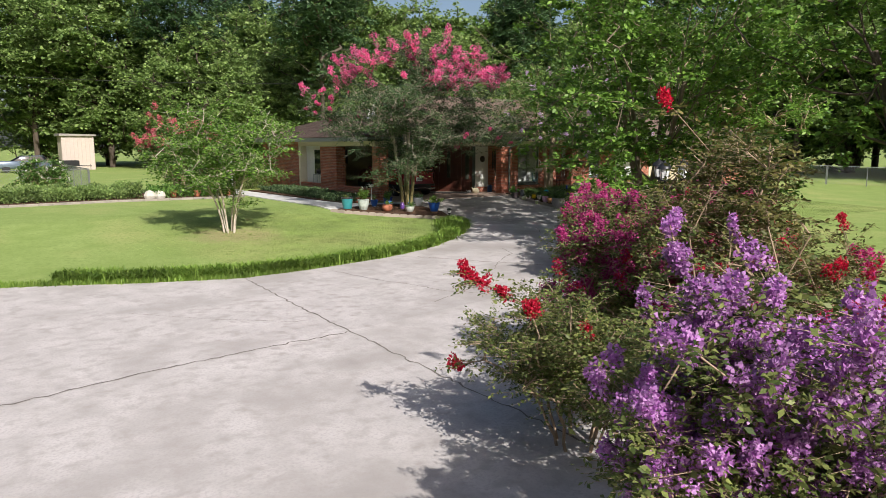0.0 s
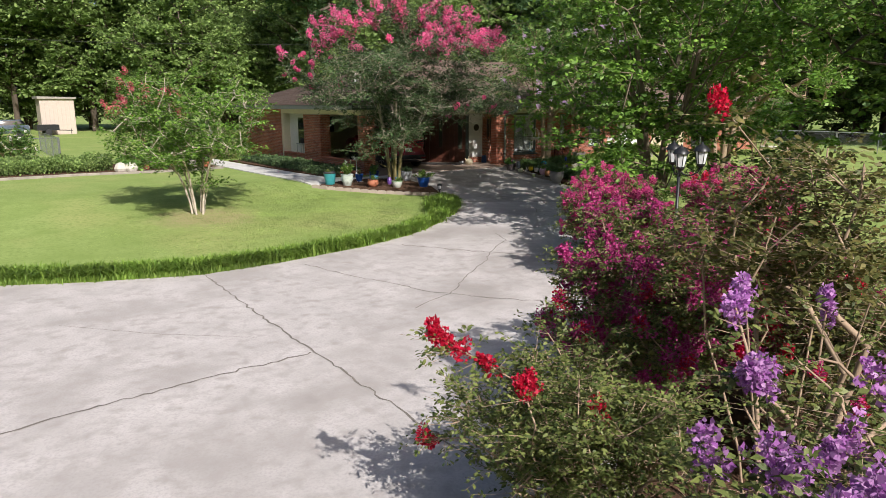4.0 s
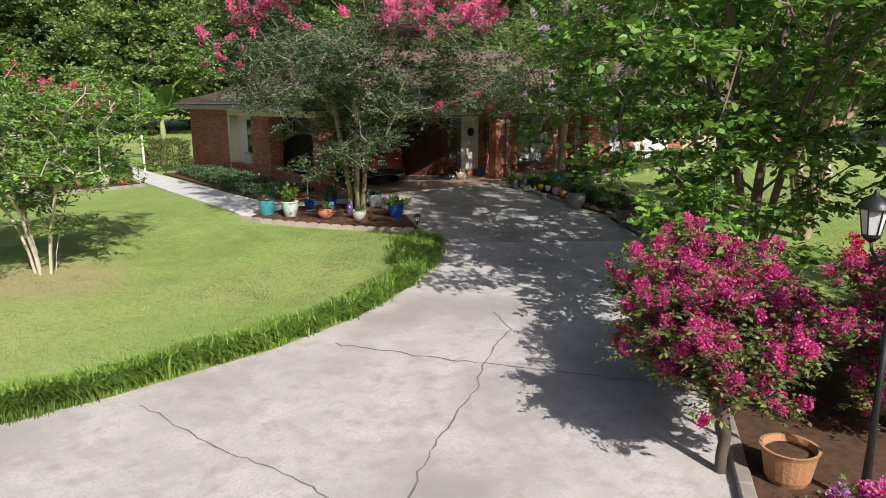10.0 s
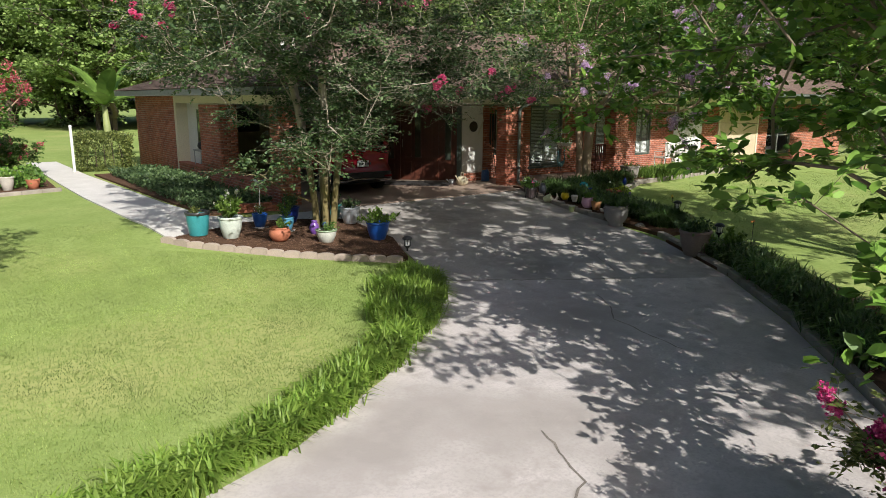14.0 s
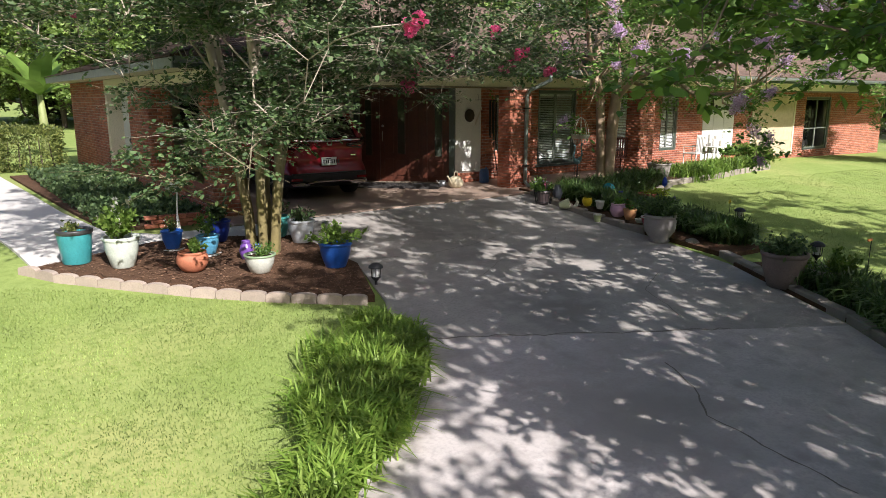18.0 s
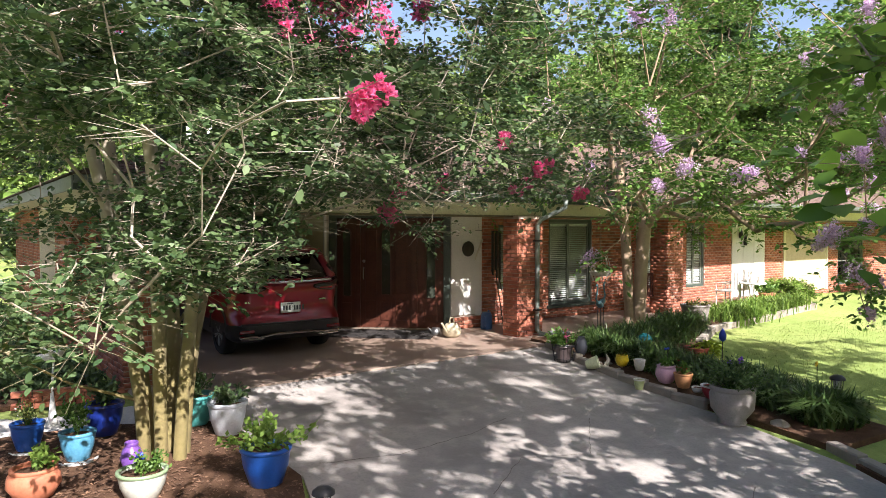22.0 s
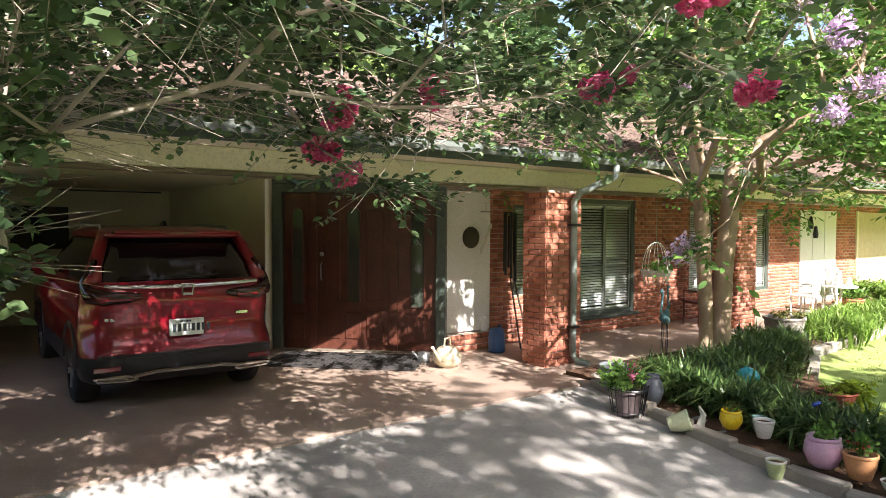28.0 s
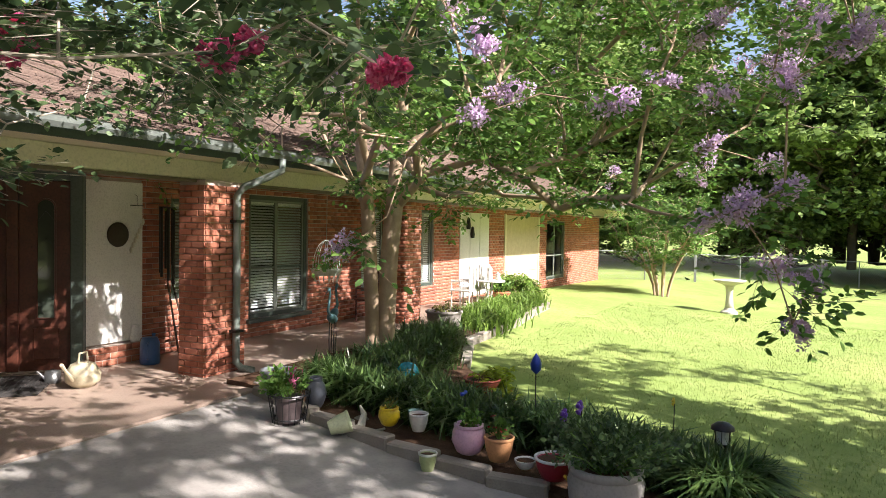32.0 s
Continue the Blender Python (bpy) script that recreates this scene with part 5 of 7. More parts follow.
bay2 = thing("beige_bay", 14.6, 0, 0.0, 0, "beige panelled door in the long brick wall", "garage door", kind="structure")
part("panel", box(-1.4, 1.4, -0.025, -0.002, 0, 2.2, 0.006), paint("beige_panel", (0.58, 0.48, 0.33), 0.6), bay2)
for z in (0.55, 1.1, 1.65):
    part("rail", box(-1.38, 1.38, -0.04, -0.026, z - 0.025, z + 0.025), paint("beige_panel", (0.58, 0.48, 0.33)), bay2)
for x in (-1.43, 1.43):
    part("jamb", box(x - 0.05, x + 0.05, -0.05, -0.001, 0, 2.22), CREAM, bay2)
pier_r = pier(5.72, -1.0, 0.62, 0.5, 2.28, "square red brick pier of the porch")
sides = [((-0.298, -0.238, 0), (1, 0, 0), (0, -1, 0), 0.596), ((0.298, -0.238, 0), (0, 1, 0), (1, 0, 0), 0.476), ((-0.298, 0.238, 0), (0, -1, 0), (-1, 0, 0), 0.476)]
brick_coat(pier_r, [(o, d, n, ln, -0.1, 2.26, []) for o, d, n, ln in sides], 31)

# recess behind the carport piers: pale wall, dark opening, grill table
recess = thing("carport_recess", -6.0, 5.2, 0, 0, "white painted recess with a window behind the brick pier", "wall panel", kind="structure")
part("panel", box(-0.05, 0.0, -1.3, 1.25, 0.03, 2.45), WHITE, recess)
part("window_pane", box(-0.075, -0.055, -0.9, 0.1, 0.9, 2.1), GLASS_DARK, recess)
part("window_frame", tube([(-0.065, -0.92, 0.88), (-0.065, 0.12, 0.88), (-0.065, 0.12, 2.12), (-0.065, -0.92, 2.12), (-0.065, -0.92, 0.88)], 0.03, 4), WHITE, recess)
bench = thing("patio_table", -6.25, 4.6, 0.03, 0, "small grey folding table under the recess window", "table")
part("tabletop", box(-0.09, 0.16, -0.4, 0.4, 0.86, 0.9, 0.006), METAL_GREY, bench)
for y in (-0.36, 0.36):
    for x in (-0.06, 0.13):
        part("leg", tube([(x, y, 0), (x, y, 0.86)], 0.014), METAL_GREY, bench)
grill = thing("kettle_grill", -6.18, 4.6, 0.93, 0, "black kettle grill on the folding table", "grill")
part("bowl", lathe([(0.06, 0), (0.12, 0.05), (0.14, 0.12), (0.12, 0.2), (0.05, 0.25), (0, 0.26)], 18, cap=False), METAL_DARK, grill, smooth=True)


# ---- car in the carport ----
car = thing("car", -3.78, -0.86, 0.03, -1.5, "dark red sport utility vehicle parked in the carport", "car")
CAR_RED = bpy.data.materials.new("car_paint")
CAR_RED.use_nodes = True
_p = CAR_RED.node_tree.nodes["Principled BSDF"]
_p.inputs["Base Color"].default_value = (0.21, 0.003, 0.012, 1)
_p.inputs["Roughness"].default_value, _p.inputs["Metallic"].default_value = 0.32, 0.35
_p.inputs["Coat Weight"].default_value, _p.inputs["Coat Roughness"].default_value = 0.75, 0.04
CHROME = paint("chrome", (0.75, 0.75, 0.75), 0.12, 1.0, bump=0.0)
CAR_BLACK = paint("black_plastic", (0.018, 0.018, 0.02), 0.5)
TAIL = glassy("tail_lamp", (0.16, 0.004, 0.006), 0.1)
TAIL_DARK = glassy("smoked_lamp", (0.03, 0.003, 0.004), 0.08)
CAR_GLASS = glassy("tinted_glass", (0.006, 0.006, 0.007), 0.03)


def ring_at(z, rear, front, half, corner, n=10, bulge=0.05):
    """A rounded outline in plan at one height."""
    pts = []
    for cx, cy, a0 in ((half - corner, rear + corner, -90), (half - corner, front - corner, 0), (-half + corner, front - corner, 90), (-half + corner, rear + corner, 180)):
        for i in range(n + 1):
            a = radians(a0 + 90 * i / n)
            pts.append([cx + corner * math.cos(a), cy + corner * math.sin(a), z])
    for p in pts:
        if p[1] < rear + 0.3:
            p[1] += bulge * (p[0] / half) ** 2
    return pts


def stack(rings, cap_top=False, cap_low=False):
    bm = bmesh.new()
    rows = [[bm.verts.new(p) for p in r] for r in rings]
    for a, b in zip(rows, rows[1:]):
        for i in range(len(a)):
            bm.faces.new((a[i], a[(i + 1) % len(a)], b[(i + 1) % len(a)], b[i]))
    if cap_top:
        bm.faces.new(rows[-1])
    if cap_low:
        bm.faces.new(rows[0][::-1])
    return bm


part("lower_cladding", stack([ring_at(0.24, 0.22, 4.45, 0.80, 0.18), ring_at(0.30, 0.06, 4.55, 0.89, 0.2), ring_at(0.40, 0.0, 4.58, 0.915, 0.22), ring_at(0.53, 0.0, 4.58, 0.918, 0.24)], cap_low=True), CAR_BLACK, car, smooth=True)
part("body", stack([ring_at(0.53, 0.005, 4.57, 0.915, 0.24), ring_at(0.57, 0.015, 4.57, 0.92, 0.25), ring_at(0.66, 0.07, 4.56, 0.92, 0.27, bulge=0.06), ring_at(0.72, 0.10, 4.55, 0.915, 0.28, bulge=0.07), ring_at(0.84, 0.095, 4.5, 0.922, 0.3, bulge=0.08), ring_at(0.93, 0.06, 4.42, 0.925, 0.3, bulge=0.09), ring_at(0.99, 0.055, 4.3, 0.915, 0.3, bulge=0.09), ring_at(1.05, 0.075, 4.1, 0.895, 0.3, bulge=0.1), ring_at(1.09, 0.10, 3.45, 0.87, 0.28, bulge=0.1), ring_at(1.105, 0.16, 3.2, 0.82, 0.26)], cap_top=True), CAR_RED, car, smooth=True)
part("glasshouse", stack([ring_at(1.09, 0.125, 3.3, 0.845, 0.26, bulge=0.1), ring_at(1.25, 0.22, 3.0, 0.80, 0.25, bulge=0.1), ring_at(1.42, 0.36, 2.65, 0.73, 0.23, bulge=0.1), ring_at(1.53, 0.44, 2.4, 0.68, 0.22, bulge=0.1)]), CAR_GLASS, car, smooth=True)
part("car_roof", stack([ring_at(1.515, 0.36, 2.42, 0.70, 0.2, bulge=0.12), ring_at(1.545, 0.30, 2.4, 0.70, 0.2, bulge=0.12), ring_at(1.57, 0.33, 2.35, 0.69, 0.22, bulge=0.12), ring_at(1.61, 0.48, 2.25, 0.62, 0.22, bulge=0.1), ring_at(1.635, 0.75, 2.0, 0.45, 0.2), ring_at(1.64, 1.0, 1.8, 0.2, 0.1)], cap_top=True), CAR_RED, car, smooth=True)
for s in (-1, 1):
    part("pillar", tube([(s * 0.80, 0.26, 1.08), (s * 0.755, 0.38, 1.25), (s * 0.70, 0.47, 1.42), (s * 0.655, 0.55, 1.54)], [0.085, 0.07, 0.06, 0.055], 8), CAR_RED, car, smooth=True)
    lamp = part("tail_light", tube([(s * 0.40, 0.078, 1.0), (s * 0.52, 0.085, 0.997), (s * 0.72, 0.12, 0.995), (s * 0.845, 0.19, 1.02), (s * 0.865, 0.30, 1.08), (s * 0.80, 0.29, 1.22), (s * 0.765, 0.34, 1.30)], [0.016, 0.034, 0.046, 0.055, 0.055, 0.04, 0.03], 8), TAIL_DARK, car, "smoked dark red tail light", True)
    part("lens_strip", tube([(s * 0.5, 0.05, 0.985), (s * 0.72, 0.072, 0.985)], 0.007, 5), TAIL, lamp, "red light strip")
    part("reflector", box(s * 0.72 - 0.12, s * 0.72 + 0.12, 0.02, 0.045, 0.405, 0.455, 0.008), TAIL, car, "red reflector")
    part("exhaust_trim", tube([(s * 0.46, 0.03, 0.325), (s * 0.52, 0.012, 0.315), (s * 0.80, 0.035, 0.325), (s * 0.83, 0.05, 0.35), (s * 0.56, 0.014, 0.352), (s * 0.46, 0.03, 0.345)], 0.017, 6), CHROME, car, "chrome exhaust trim")
    part("roof_rail", tube([(s * 0.64, 0.75, 1.585), (s * 0.64, 0.85, 1.635), (s * 0.64, 2.0, 1.65), (s * 0.63, 2.15, 1.60)], 0.014, 6), METAL_GREY, car)
    part("side_mirror", lathe([(0.02, -0.1), (0.08, -0.06), (0.1, 0.02), (0.07, 0.08), (0.0, 0.1)], 12, cap=False), CAR_RED, car, smooth=True).location = (s * 0.98, 2.95, 1.12)
    for yy in (0.82, 3.55):
        wheel = new("wheel")
        wheel.parent = car
        wheel.location = (s * 0.80, yy, 0.345)
        tyre = part("tyre", lathe([(0.21, -0.115), (0.31, -0.112), (0.34, -0.085), (0.345, 0), (0.34, 0.085), (0.31, 0.112), (0.21, 0.115)], 36, cap=False), paint("tyre_rubber", (0.02, 0.02, 0.02), 0.85, bump=0.4), wheel, "black rubber tyre", True)
        rim = part("rim", lathe([(0.215, -0.1), (0.205, 0.0), (0.215, 0.1)], 28, cap=True), paint("dark_rim", (0.03, 0.03, 0.032), 0.4, 0.6), wheel)
        bm = bmesh.new()
        for q in range(5):
            a = q * 1.2566
            for d in (-0.1, 0.1):
                tube([(0.03 * math.cos(a), 0.03 * math.sin(a), s * 0.105), (0.2 * math.cos(a + d), 0.2 * math.sin(a + d), s * 0.105)], 0.013, 5, bm)
        part("spokes", bm, METAL_GREY, wheel)
        for o in wheel.children:
            o.matrix_local = pose(0, 0, 0, 0, 90, 0)
        part("wheel_arch", tube([(s * 0.905, yy - 0.43, 0.40), (s * 0.91, yy - 0.36, 0.62), (s * 0.912, yy - 0.2, 0.75), (s * 0.912, yy, 0.79), (s * 0.912, yy + 0.2, 0.75), (s * 0.91, yy + 0.36, 0.62), (s * 0.905, yy + 0.43, 0.40)], 0.03, 6), CAR_BLACK, car)
part("chrome_bar", tube([(-0.72, 0.13, 1.075), (-0.5, 0.075, 1.065), (-0.12, 0.052, 1.058), (0.12, 0.052, 1.058), (0.5, 0.075, 1.065), (0.72, 0.13, 1.075)], 0.02, 8), CHROME, car, "chrome strip below the rear window")
part("badge", tube([(-0.045, 0.03, 1.005), (0.045, 0.03, 1.005), (0.055, 0.03, 1.075), (-0.055, 0.03, 1.075), (-0.045, 0.03, 1.005)], 0.011, 6), CHROME, car, "chrome badge")
part("spoiler", box(-0.6, 0.6, 0.25, 0.5, 1.555, 1.585, 0.012), CAR_RED, car)
part("brake_light", box(-0.16, 0.16, 0.243, 0.249, 1.56, 1.575), TAIL, car)
part("bumper_strip", tube([(-0.5, 0.02, 0.345), (-0.3, 0.0, 0.375), (0.3, 0.0, 0.375), (0.5, 0.02, 0.345)], 0.02, 6), CHROME, car, "chrome strip along the rear bumper")
part("bumper_step", tube([(-0.80, 0.06, 0.535), (-0.4, 0.0, 0.54), (0.4, 0.0, 0.54), (0.80, 0.06, 0.535)], 0.02, 6), CAR_BLACK, car)
plate = part("number_plate", box(-0.165, 0.165, 0.068, 0.078, 0.685, 0.85, 0.006), paint("plate_white", (0.72, 0.74, 0.72), 0.4), car, "white number plate")
bar_text(plate, -0.13, 0.725, (0.03, 0.03, 0.03, 0.012, 0.03, 0.03, 0.03, 0.03), 0.075, 0.0675, paint("plate_ink", (0.03, 0.04, 0.05), 0.5))
bar_text(plate, -0.06, 0.815, (0.025, 0.02, 0.025, 0.02), 0.018, 0.0675, paint("plate_ink", (0.03, 0.04, 0.05), 0.5))
for x, wd in ((-0.72, 0.035), (-0.67, 0.035), (-0.62, 0.012), (-0.57, 0.04), (0.5, 0.12)):
    part("nameplate", box(x, x + wd, 0.105 if x > 0 else 0.128, 0.112 if x > 0 else 0.134, 0.86, 0.885), CHROME, car, "chrome nameplate bar")
part("antenna_fin", stack([ring_at(1.63, 0.85, 1.05, 0.03, 0.02, 3, 0), ring_at(1.69, 0.87, 0.95, 0.01, 0.008, 3, 0)], cap_top=True), CAR_BLACK, car)
part("wiper", tube([(0.0, 0.14, 1.13), (0.35, 0.17, 1.16)], 0.008, 5), CAR_BLACK, car)

# the upper body stands taller over the plate
def taller(z):
    return z if z < 0.86 else 0.86 + (z - 0.86) * 1.6 if z < 1.05 else 1.164 + (z - 1.05) * 1.0


for ob in car.children:
    if ob.type == "MESH":
        if abs(ob.location.z) > 0.5:
            ob.location.z = taller(ob.location.z)
        elif "plate" not in ob.name:
            for v in ob.data.vertices:
                v.co.z = taller(v.co.z)
            for q in ob.children:
                if q.type == "MESH" and abs(q.location.z) < 0.01:
                    for v in q.data.vertices:
                        v.co.z = taller(v.co.z)


# a car and a small trailer parked by the shed
far_car = thing("car", -13.6, 45.6, 0.0, 86, "silver blue car parked beside the shed", "car")
SILVER = paint("silver_blue_paint", (0.22, 0.27, 0.34), 0.3, 0.5)
part("body", stack([ring_at(0.3, 0.1, 4.4, 0.82, 0.25), ring_at(0.5, 0.0, 4.5, 0.88, 0.3), ring_at(0.85, 0.03, 4.45, 0.88, 0.3), ring_at(1.0, 0.15, 4.3, 0.82, 0.3)], cap_top=True, cap_low=True), SILVER, far_car, smooth=True)
part("glasshouse", stack([ring_at(1.0, 0.25, 3.3, 0.78, 0.3), ring_at(1.4, 0.55, 2.6, 0.66, 0.25)]), CAR_GLASS, far_car, smooth=True)
part("car_roof", stack([ring_at(1.4, 0.53, 2.62, 0.67, 0.25), ring_at(1.46, 0.7, 2.4, 0.58, 0.22)], cap_top=True), SILVER, far_car, smooth=True)
for sx in (-0.78, 0.78):
    for yy in (0.85, 3.6):
        part("wheel", lathe([(0.2, -0.1), (0.32, -0.09), (0.33, 0.0), (0.32, 0.09), (0.2, 0.1)], 20), CAR_BLACK, far_car).matrix_local = pose(sx, yy, 0.33, 0, 90, 0)
trailer = thing("utility_trailer", -13.1, 47.0, 0.0, -86, "small black utility trailer parked beside the shed", "trailer")
part("bed", box(-0.7, 0.7, 0, 1.8, 0.45, 0.5), METAL_DARK, trailer)
for a0, b0, c0, d0 in ((-0.7, -0.66, 0, 1.8), (0.66, 0.7, 0, 1.8), (-0.66, 0.66, 0, 0.04), (-0.66, 0.66, 1.76, 1.8)):
    part("side_board", box(a0, b0, c0, d0, 0.5, 0.95), METAL_DARK, trailer)
for sx in (-0.8, 0.8):
    part("wheel", lathe([(0.12, -0.08), (0.27, -0.07), (0.28, 0.0), (0.27, 0.07), (0.12, 0.08)], 18), CAR_BLACK, trailer).matrix_local = pose(sx, 0.9, 0.28, 0, 90, 0)
part("drawbar", tube([(0, 1.8, 0.45), (0, 3.0, 0.4)], 0.04, 6), METAL_DARK, trailer)
part("jack", tube([(0, 2.9, 0.0), (0, 2.9, 0.55)], 0.025, 6), METAL_DARK, trailer)


# ---- garden things ----
def blades(name, spots, rng, count, length, width, material, label, category="grass", spread=0.12, arch=0.6, parent=None):
    """Arching blades in tufts at the given places: one object of kind stuff."""
    spots = np.asarray(spots, float)
    i = rng.integers(0, len(spots), count)
    root = spots[i] + np.concatenate([rng.normal(size=(count, 2)) * spread, np.zeros((count, 1))], 1)
    a = rng.uniform(0, 6.283, count)
    out = np.stack([np.cos(a), np.sin(a), 0 * a], 1)
    side = np.stack([-np.sin(a), np.cos(a), 0 * a], 1)
    ln = (length * rng.uniform(0.6, 1.25, count))[:, None]
    bend = rng.uniform(0.2, 1.0, count)[:, None] * arch
    w = width * rng.uniform(0.7, 1.3, count)[:, None]
    up = np.array([[0, 0, 1.0]])
    p0 = root
    p1 = root + ln * (0.55 * up + 0.22 * bend * out)
    p2 = root + ln * ((0.95 - 0.45 * bend) * up + 0.75 * bend * out)
    v = np.stack([p0 - side * w, p0 + side * w, p1 + side * w, p1 - side * w, p2], 1).reshape(-1, 3)
    k = np.arange(count)[:, None] * 5
    f = np.concatenate([k + [[0, 1, 2]], k + [[0, 2, 3]], k + [[3, 2, 4]]])
    ob = raw(name, v, f, material, parent)
    return tagged(ob, label, category, kind="stuff")


def along(line, step, rng, width=0.0):
    """Places every step along a line, strewn to both sides."""
    out = []
    for (x0, y0), (x1, y1) in zip(line, line[1:]):
        d = math.hypot(x1 - x0, y1 - y0)
        for k in range(max(1, int(d / step))):
            f = (k + rng.uniform(0, 1)) * step / d
            o = rng.uniform(-1, 1) * width
            x, y = x0 + (x1 - x0) * f - (y1 - y0) / d * o, y0 + (y1 - y0) * f + (x1 - x0) / d * o
            out.append((x, y, gz(x, y)))
    return out


rng = np.random.default_rng(3)
edge = [(x + 0.16, y + 0.34) if x > -8 else (x + 0.1, y + 0.33) for x, y in LAWN_EDGE[1:11]]
edge[0] = (-6.75, -7.35)
blades("lawn_border_grass", along(edge, 0.06, rng, 0.17), rng, 24000, 0.36, 0.011, BLADE, "tall bright green border grass along the driveway", spread=0.07, arch=1.35)
blades("lawn_border_grass", along([(x, y + 0.1) for x, y in LAWN_EDGE[7:12]], 0.06, rng, 0.08), rng, 5000, 0.16, 0.006, BLADE, "low ragged grass fringe along the driveway", spread=0.06)
blades("lawn_border_grass", along([(-7.35, -8.0), (-7.7, -8.7), (-8.2, -9.2)], 0.05, rng, 0.22), rng, 3000, 0.44, 0.009, BLADE, "tall bright green clump of border grass", spread=0.1, arch=1.1)
lawn_spots = []
while len(lawn_spots) < 40000:
    x, y = rng.uniform(-18, -6.2), rng.uniform(-12.2, -1.0)
    if rng.uniform() > min(1.0, max(0.0, (x + 17.5) / 6)) * min(1.0, max(0.0, (-1.0 - y) / 4)):
        continue
    edge_y = np.interp(x, [p[0] for p in LAWN_EDGE[::-1]], [p[1] for p in LAWN_EDGE[::-1]])
    if y > edge_y + 0.1 and not (x > -9.9 and y > -4.2 - (x + 9.4) * 0.78):
        lawn_spots.append((x, y, gz(x, y) - 0.005))
blades("lawn_grass", lawn_spots, rng, 120000, 0.026, 0.0035, leafy("lawn_blades", (0.22, 0.30, 0.08), (0.33, 0.40, 0.13), through=0.4), "short mown lawn grass blades", spread=0.06, arch=0.9)
side_spots = []
while len(side_spots) < 24000:
    x, y = rng.uniform(0.8, 15), rng.uniform(-13, -2.6)
    if y < -3.1 + min(0, (x - 4.6) * 0.9) - 0.2 and x > 1.2:
        side_spots.append((x, y, gz(x, y) - 0.005))
blades("lawn_grass", side_spots, rng, 50000, 0.034, 0.004, bpy.data.materials["lawn_blades"], "short mown side lawn grass blades", spread=0.06, arch=0.9)

# dark strap-leaved plants in the right-hand bed
bed_line = [(0.75, -2.9), (0.85, -3.6), (0.75, -4.5), (0.75, -5.3), (0.7, -6.2), (0.4, -7.3)]
blades("lilyturf", along(bed_line, 0.05, rng, 0.32), rng, 10540, 0.5, 0.014, BLADE_DARK, "dark green lilyturf filling the planting bed", "lilyturf", spread=0.08, arch=1.3)
blades("lilyturf", along([(1.3, -3.4), (2.2, -3.2), (3.2, -2.9), (4.2, -2.6)], 0.05, rng, 0.4), rng, 5580, 0.5, 0.014, BLADE_DARK, "dark green lilyturf round the pale trunk", "lilyturf", spread=0.08, arch=1.3)
blades("lilyturf", along([(0.2, -6.9), (0.55, -7.1)], 0.04, rng, 0.25), rng, 2800, 0.55, 0.013, BLADE_DARK, "dense dark clump of lilyturf by the path lamp", "lilyturf", spread=0.08, arch=1.3)
blades("lilyturf", along([(-0.7, -9.0), (-1.6, -10.4), (-2.9, -12.1), (-4.2, -13.4)], 0.04, rng, 0.35), rng, 7440, 0.5, 0.014, BLADE_DARK, "dark green lilyturf along the shaded kerb", "lilyturf", spread=0.08, arch=1.3)
blades("daylily_clumps", along([(5.3, -2.5), (7.0, -2.3), (9.0, -2.0), (10.2, -1.9)], 0.08, rng, 0.35), rng, 4200, 0.46, 0.012, LEAF_YOUNG, "light green strappy clumps along the porch", "daylily", spread=0.16, arch=1.4)


def inside(poly, x, y):
    hit = False
    for (x0, y0), (x1, y1) in zip(poly, poly[1:] + poly[:1]):
        if (y0 > y) != (y1 > y) and x < x0 + (x1 - x0) * (y - y0) / (y1 - y0):
            hit = not hit
    return hit


chip_at = []
while len(chip_at) < 3600:
    x, y = rng.uniform(-9.3, -5.8), rng.uniform(-6.5, -3.2)
    if inside(BED, x, y):
        chip_at.append((x, y, gz(x, y) + 0.098 + rng.uniform(0, 0.012)))
turn = rng.uniform(0, 6.283, len(chip_at))
chips = leaf_arrays(rng, np.array(chip_at), np.stack([np.cos(turn), np.sin(turn), rng.normal(size=len(turn)) * 0.15], 1), 0.05, 0.35, 0.1, face=np.array([0, 0, 1.0]) + rng.normal(size=(len(turn), 3)) * 0.25)
tagged(raw("bark_chips", *chips, surface("bark_chip", (0.21, 0.12, 0.07), (0.11, 0.06, 0.038), 12, 0.95, 60, 0.4, island=0.45)), "loose brown bark chips on the mulch bed", "bark chips", kind="stuff")


def leaf_mass(name, box_, count, size, material, label, category, seed, kind="stuff", lift=0.0):
    """A low mass of leaves over a rectangle of ground."""
    g = np.random.default_rng(seed)
    x0, x1, y0, y1, h = box_
    at = np.stack([g.uniform(x0, x1, count), g.uniform(y0, y1, count), g.uniform(0, 1, count)], 1)
    hump = np.array([0.45 + 0.55 * noise.noise(Vector((p[0] * 1.7, p[1] * 1.7, seed))) for p in at])
    at[:, 2] = np.array([gz(p[0], p[1]) for p in at]) + 0.03 + lift + at[:, 2] ** 0.6 * h * (0.45 + hump)
    return tagged(raw(name, *leaf_arrays(g, at, g.normal(size=(count, 3)) + [0, 0, 0.6], size, 0.7), material), label, category, kind=kind)


leaf_mass("ivy", (-8.25, -6.65, -1.8, 7.6, 0.26), 15000, 0.075, LEAF_DARK, "green ivy and low leaves along the brick wall", "ivy", 1)
leaf_mass("low_shrubs", (-20.5, -14.2, 5.4, 7.2, 0.62), 16000, 0.09, LEAF_FAR, "low dark shrubs behind the lawn", "shrub", 2)
leaf_mass("low_shrubs", (-27, -20.5, 4.9, 7.2, 0.75), 14000, 0.09, LEAF_MID, "rounded green shrubs at the lawn edge", "shrub", 3)
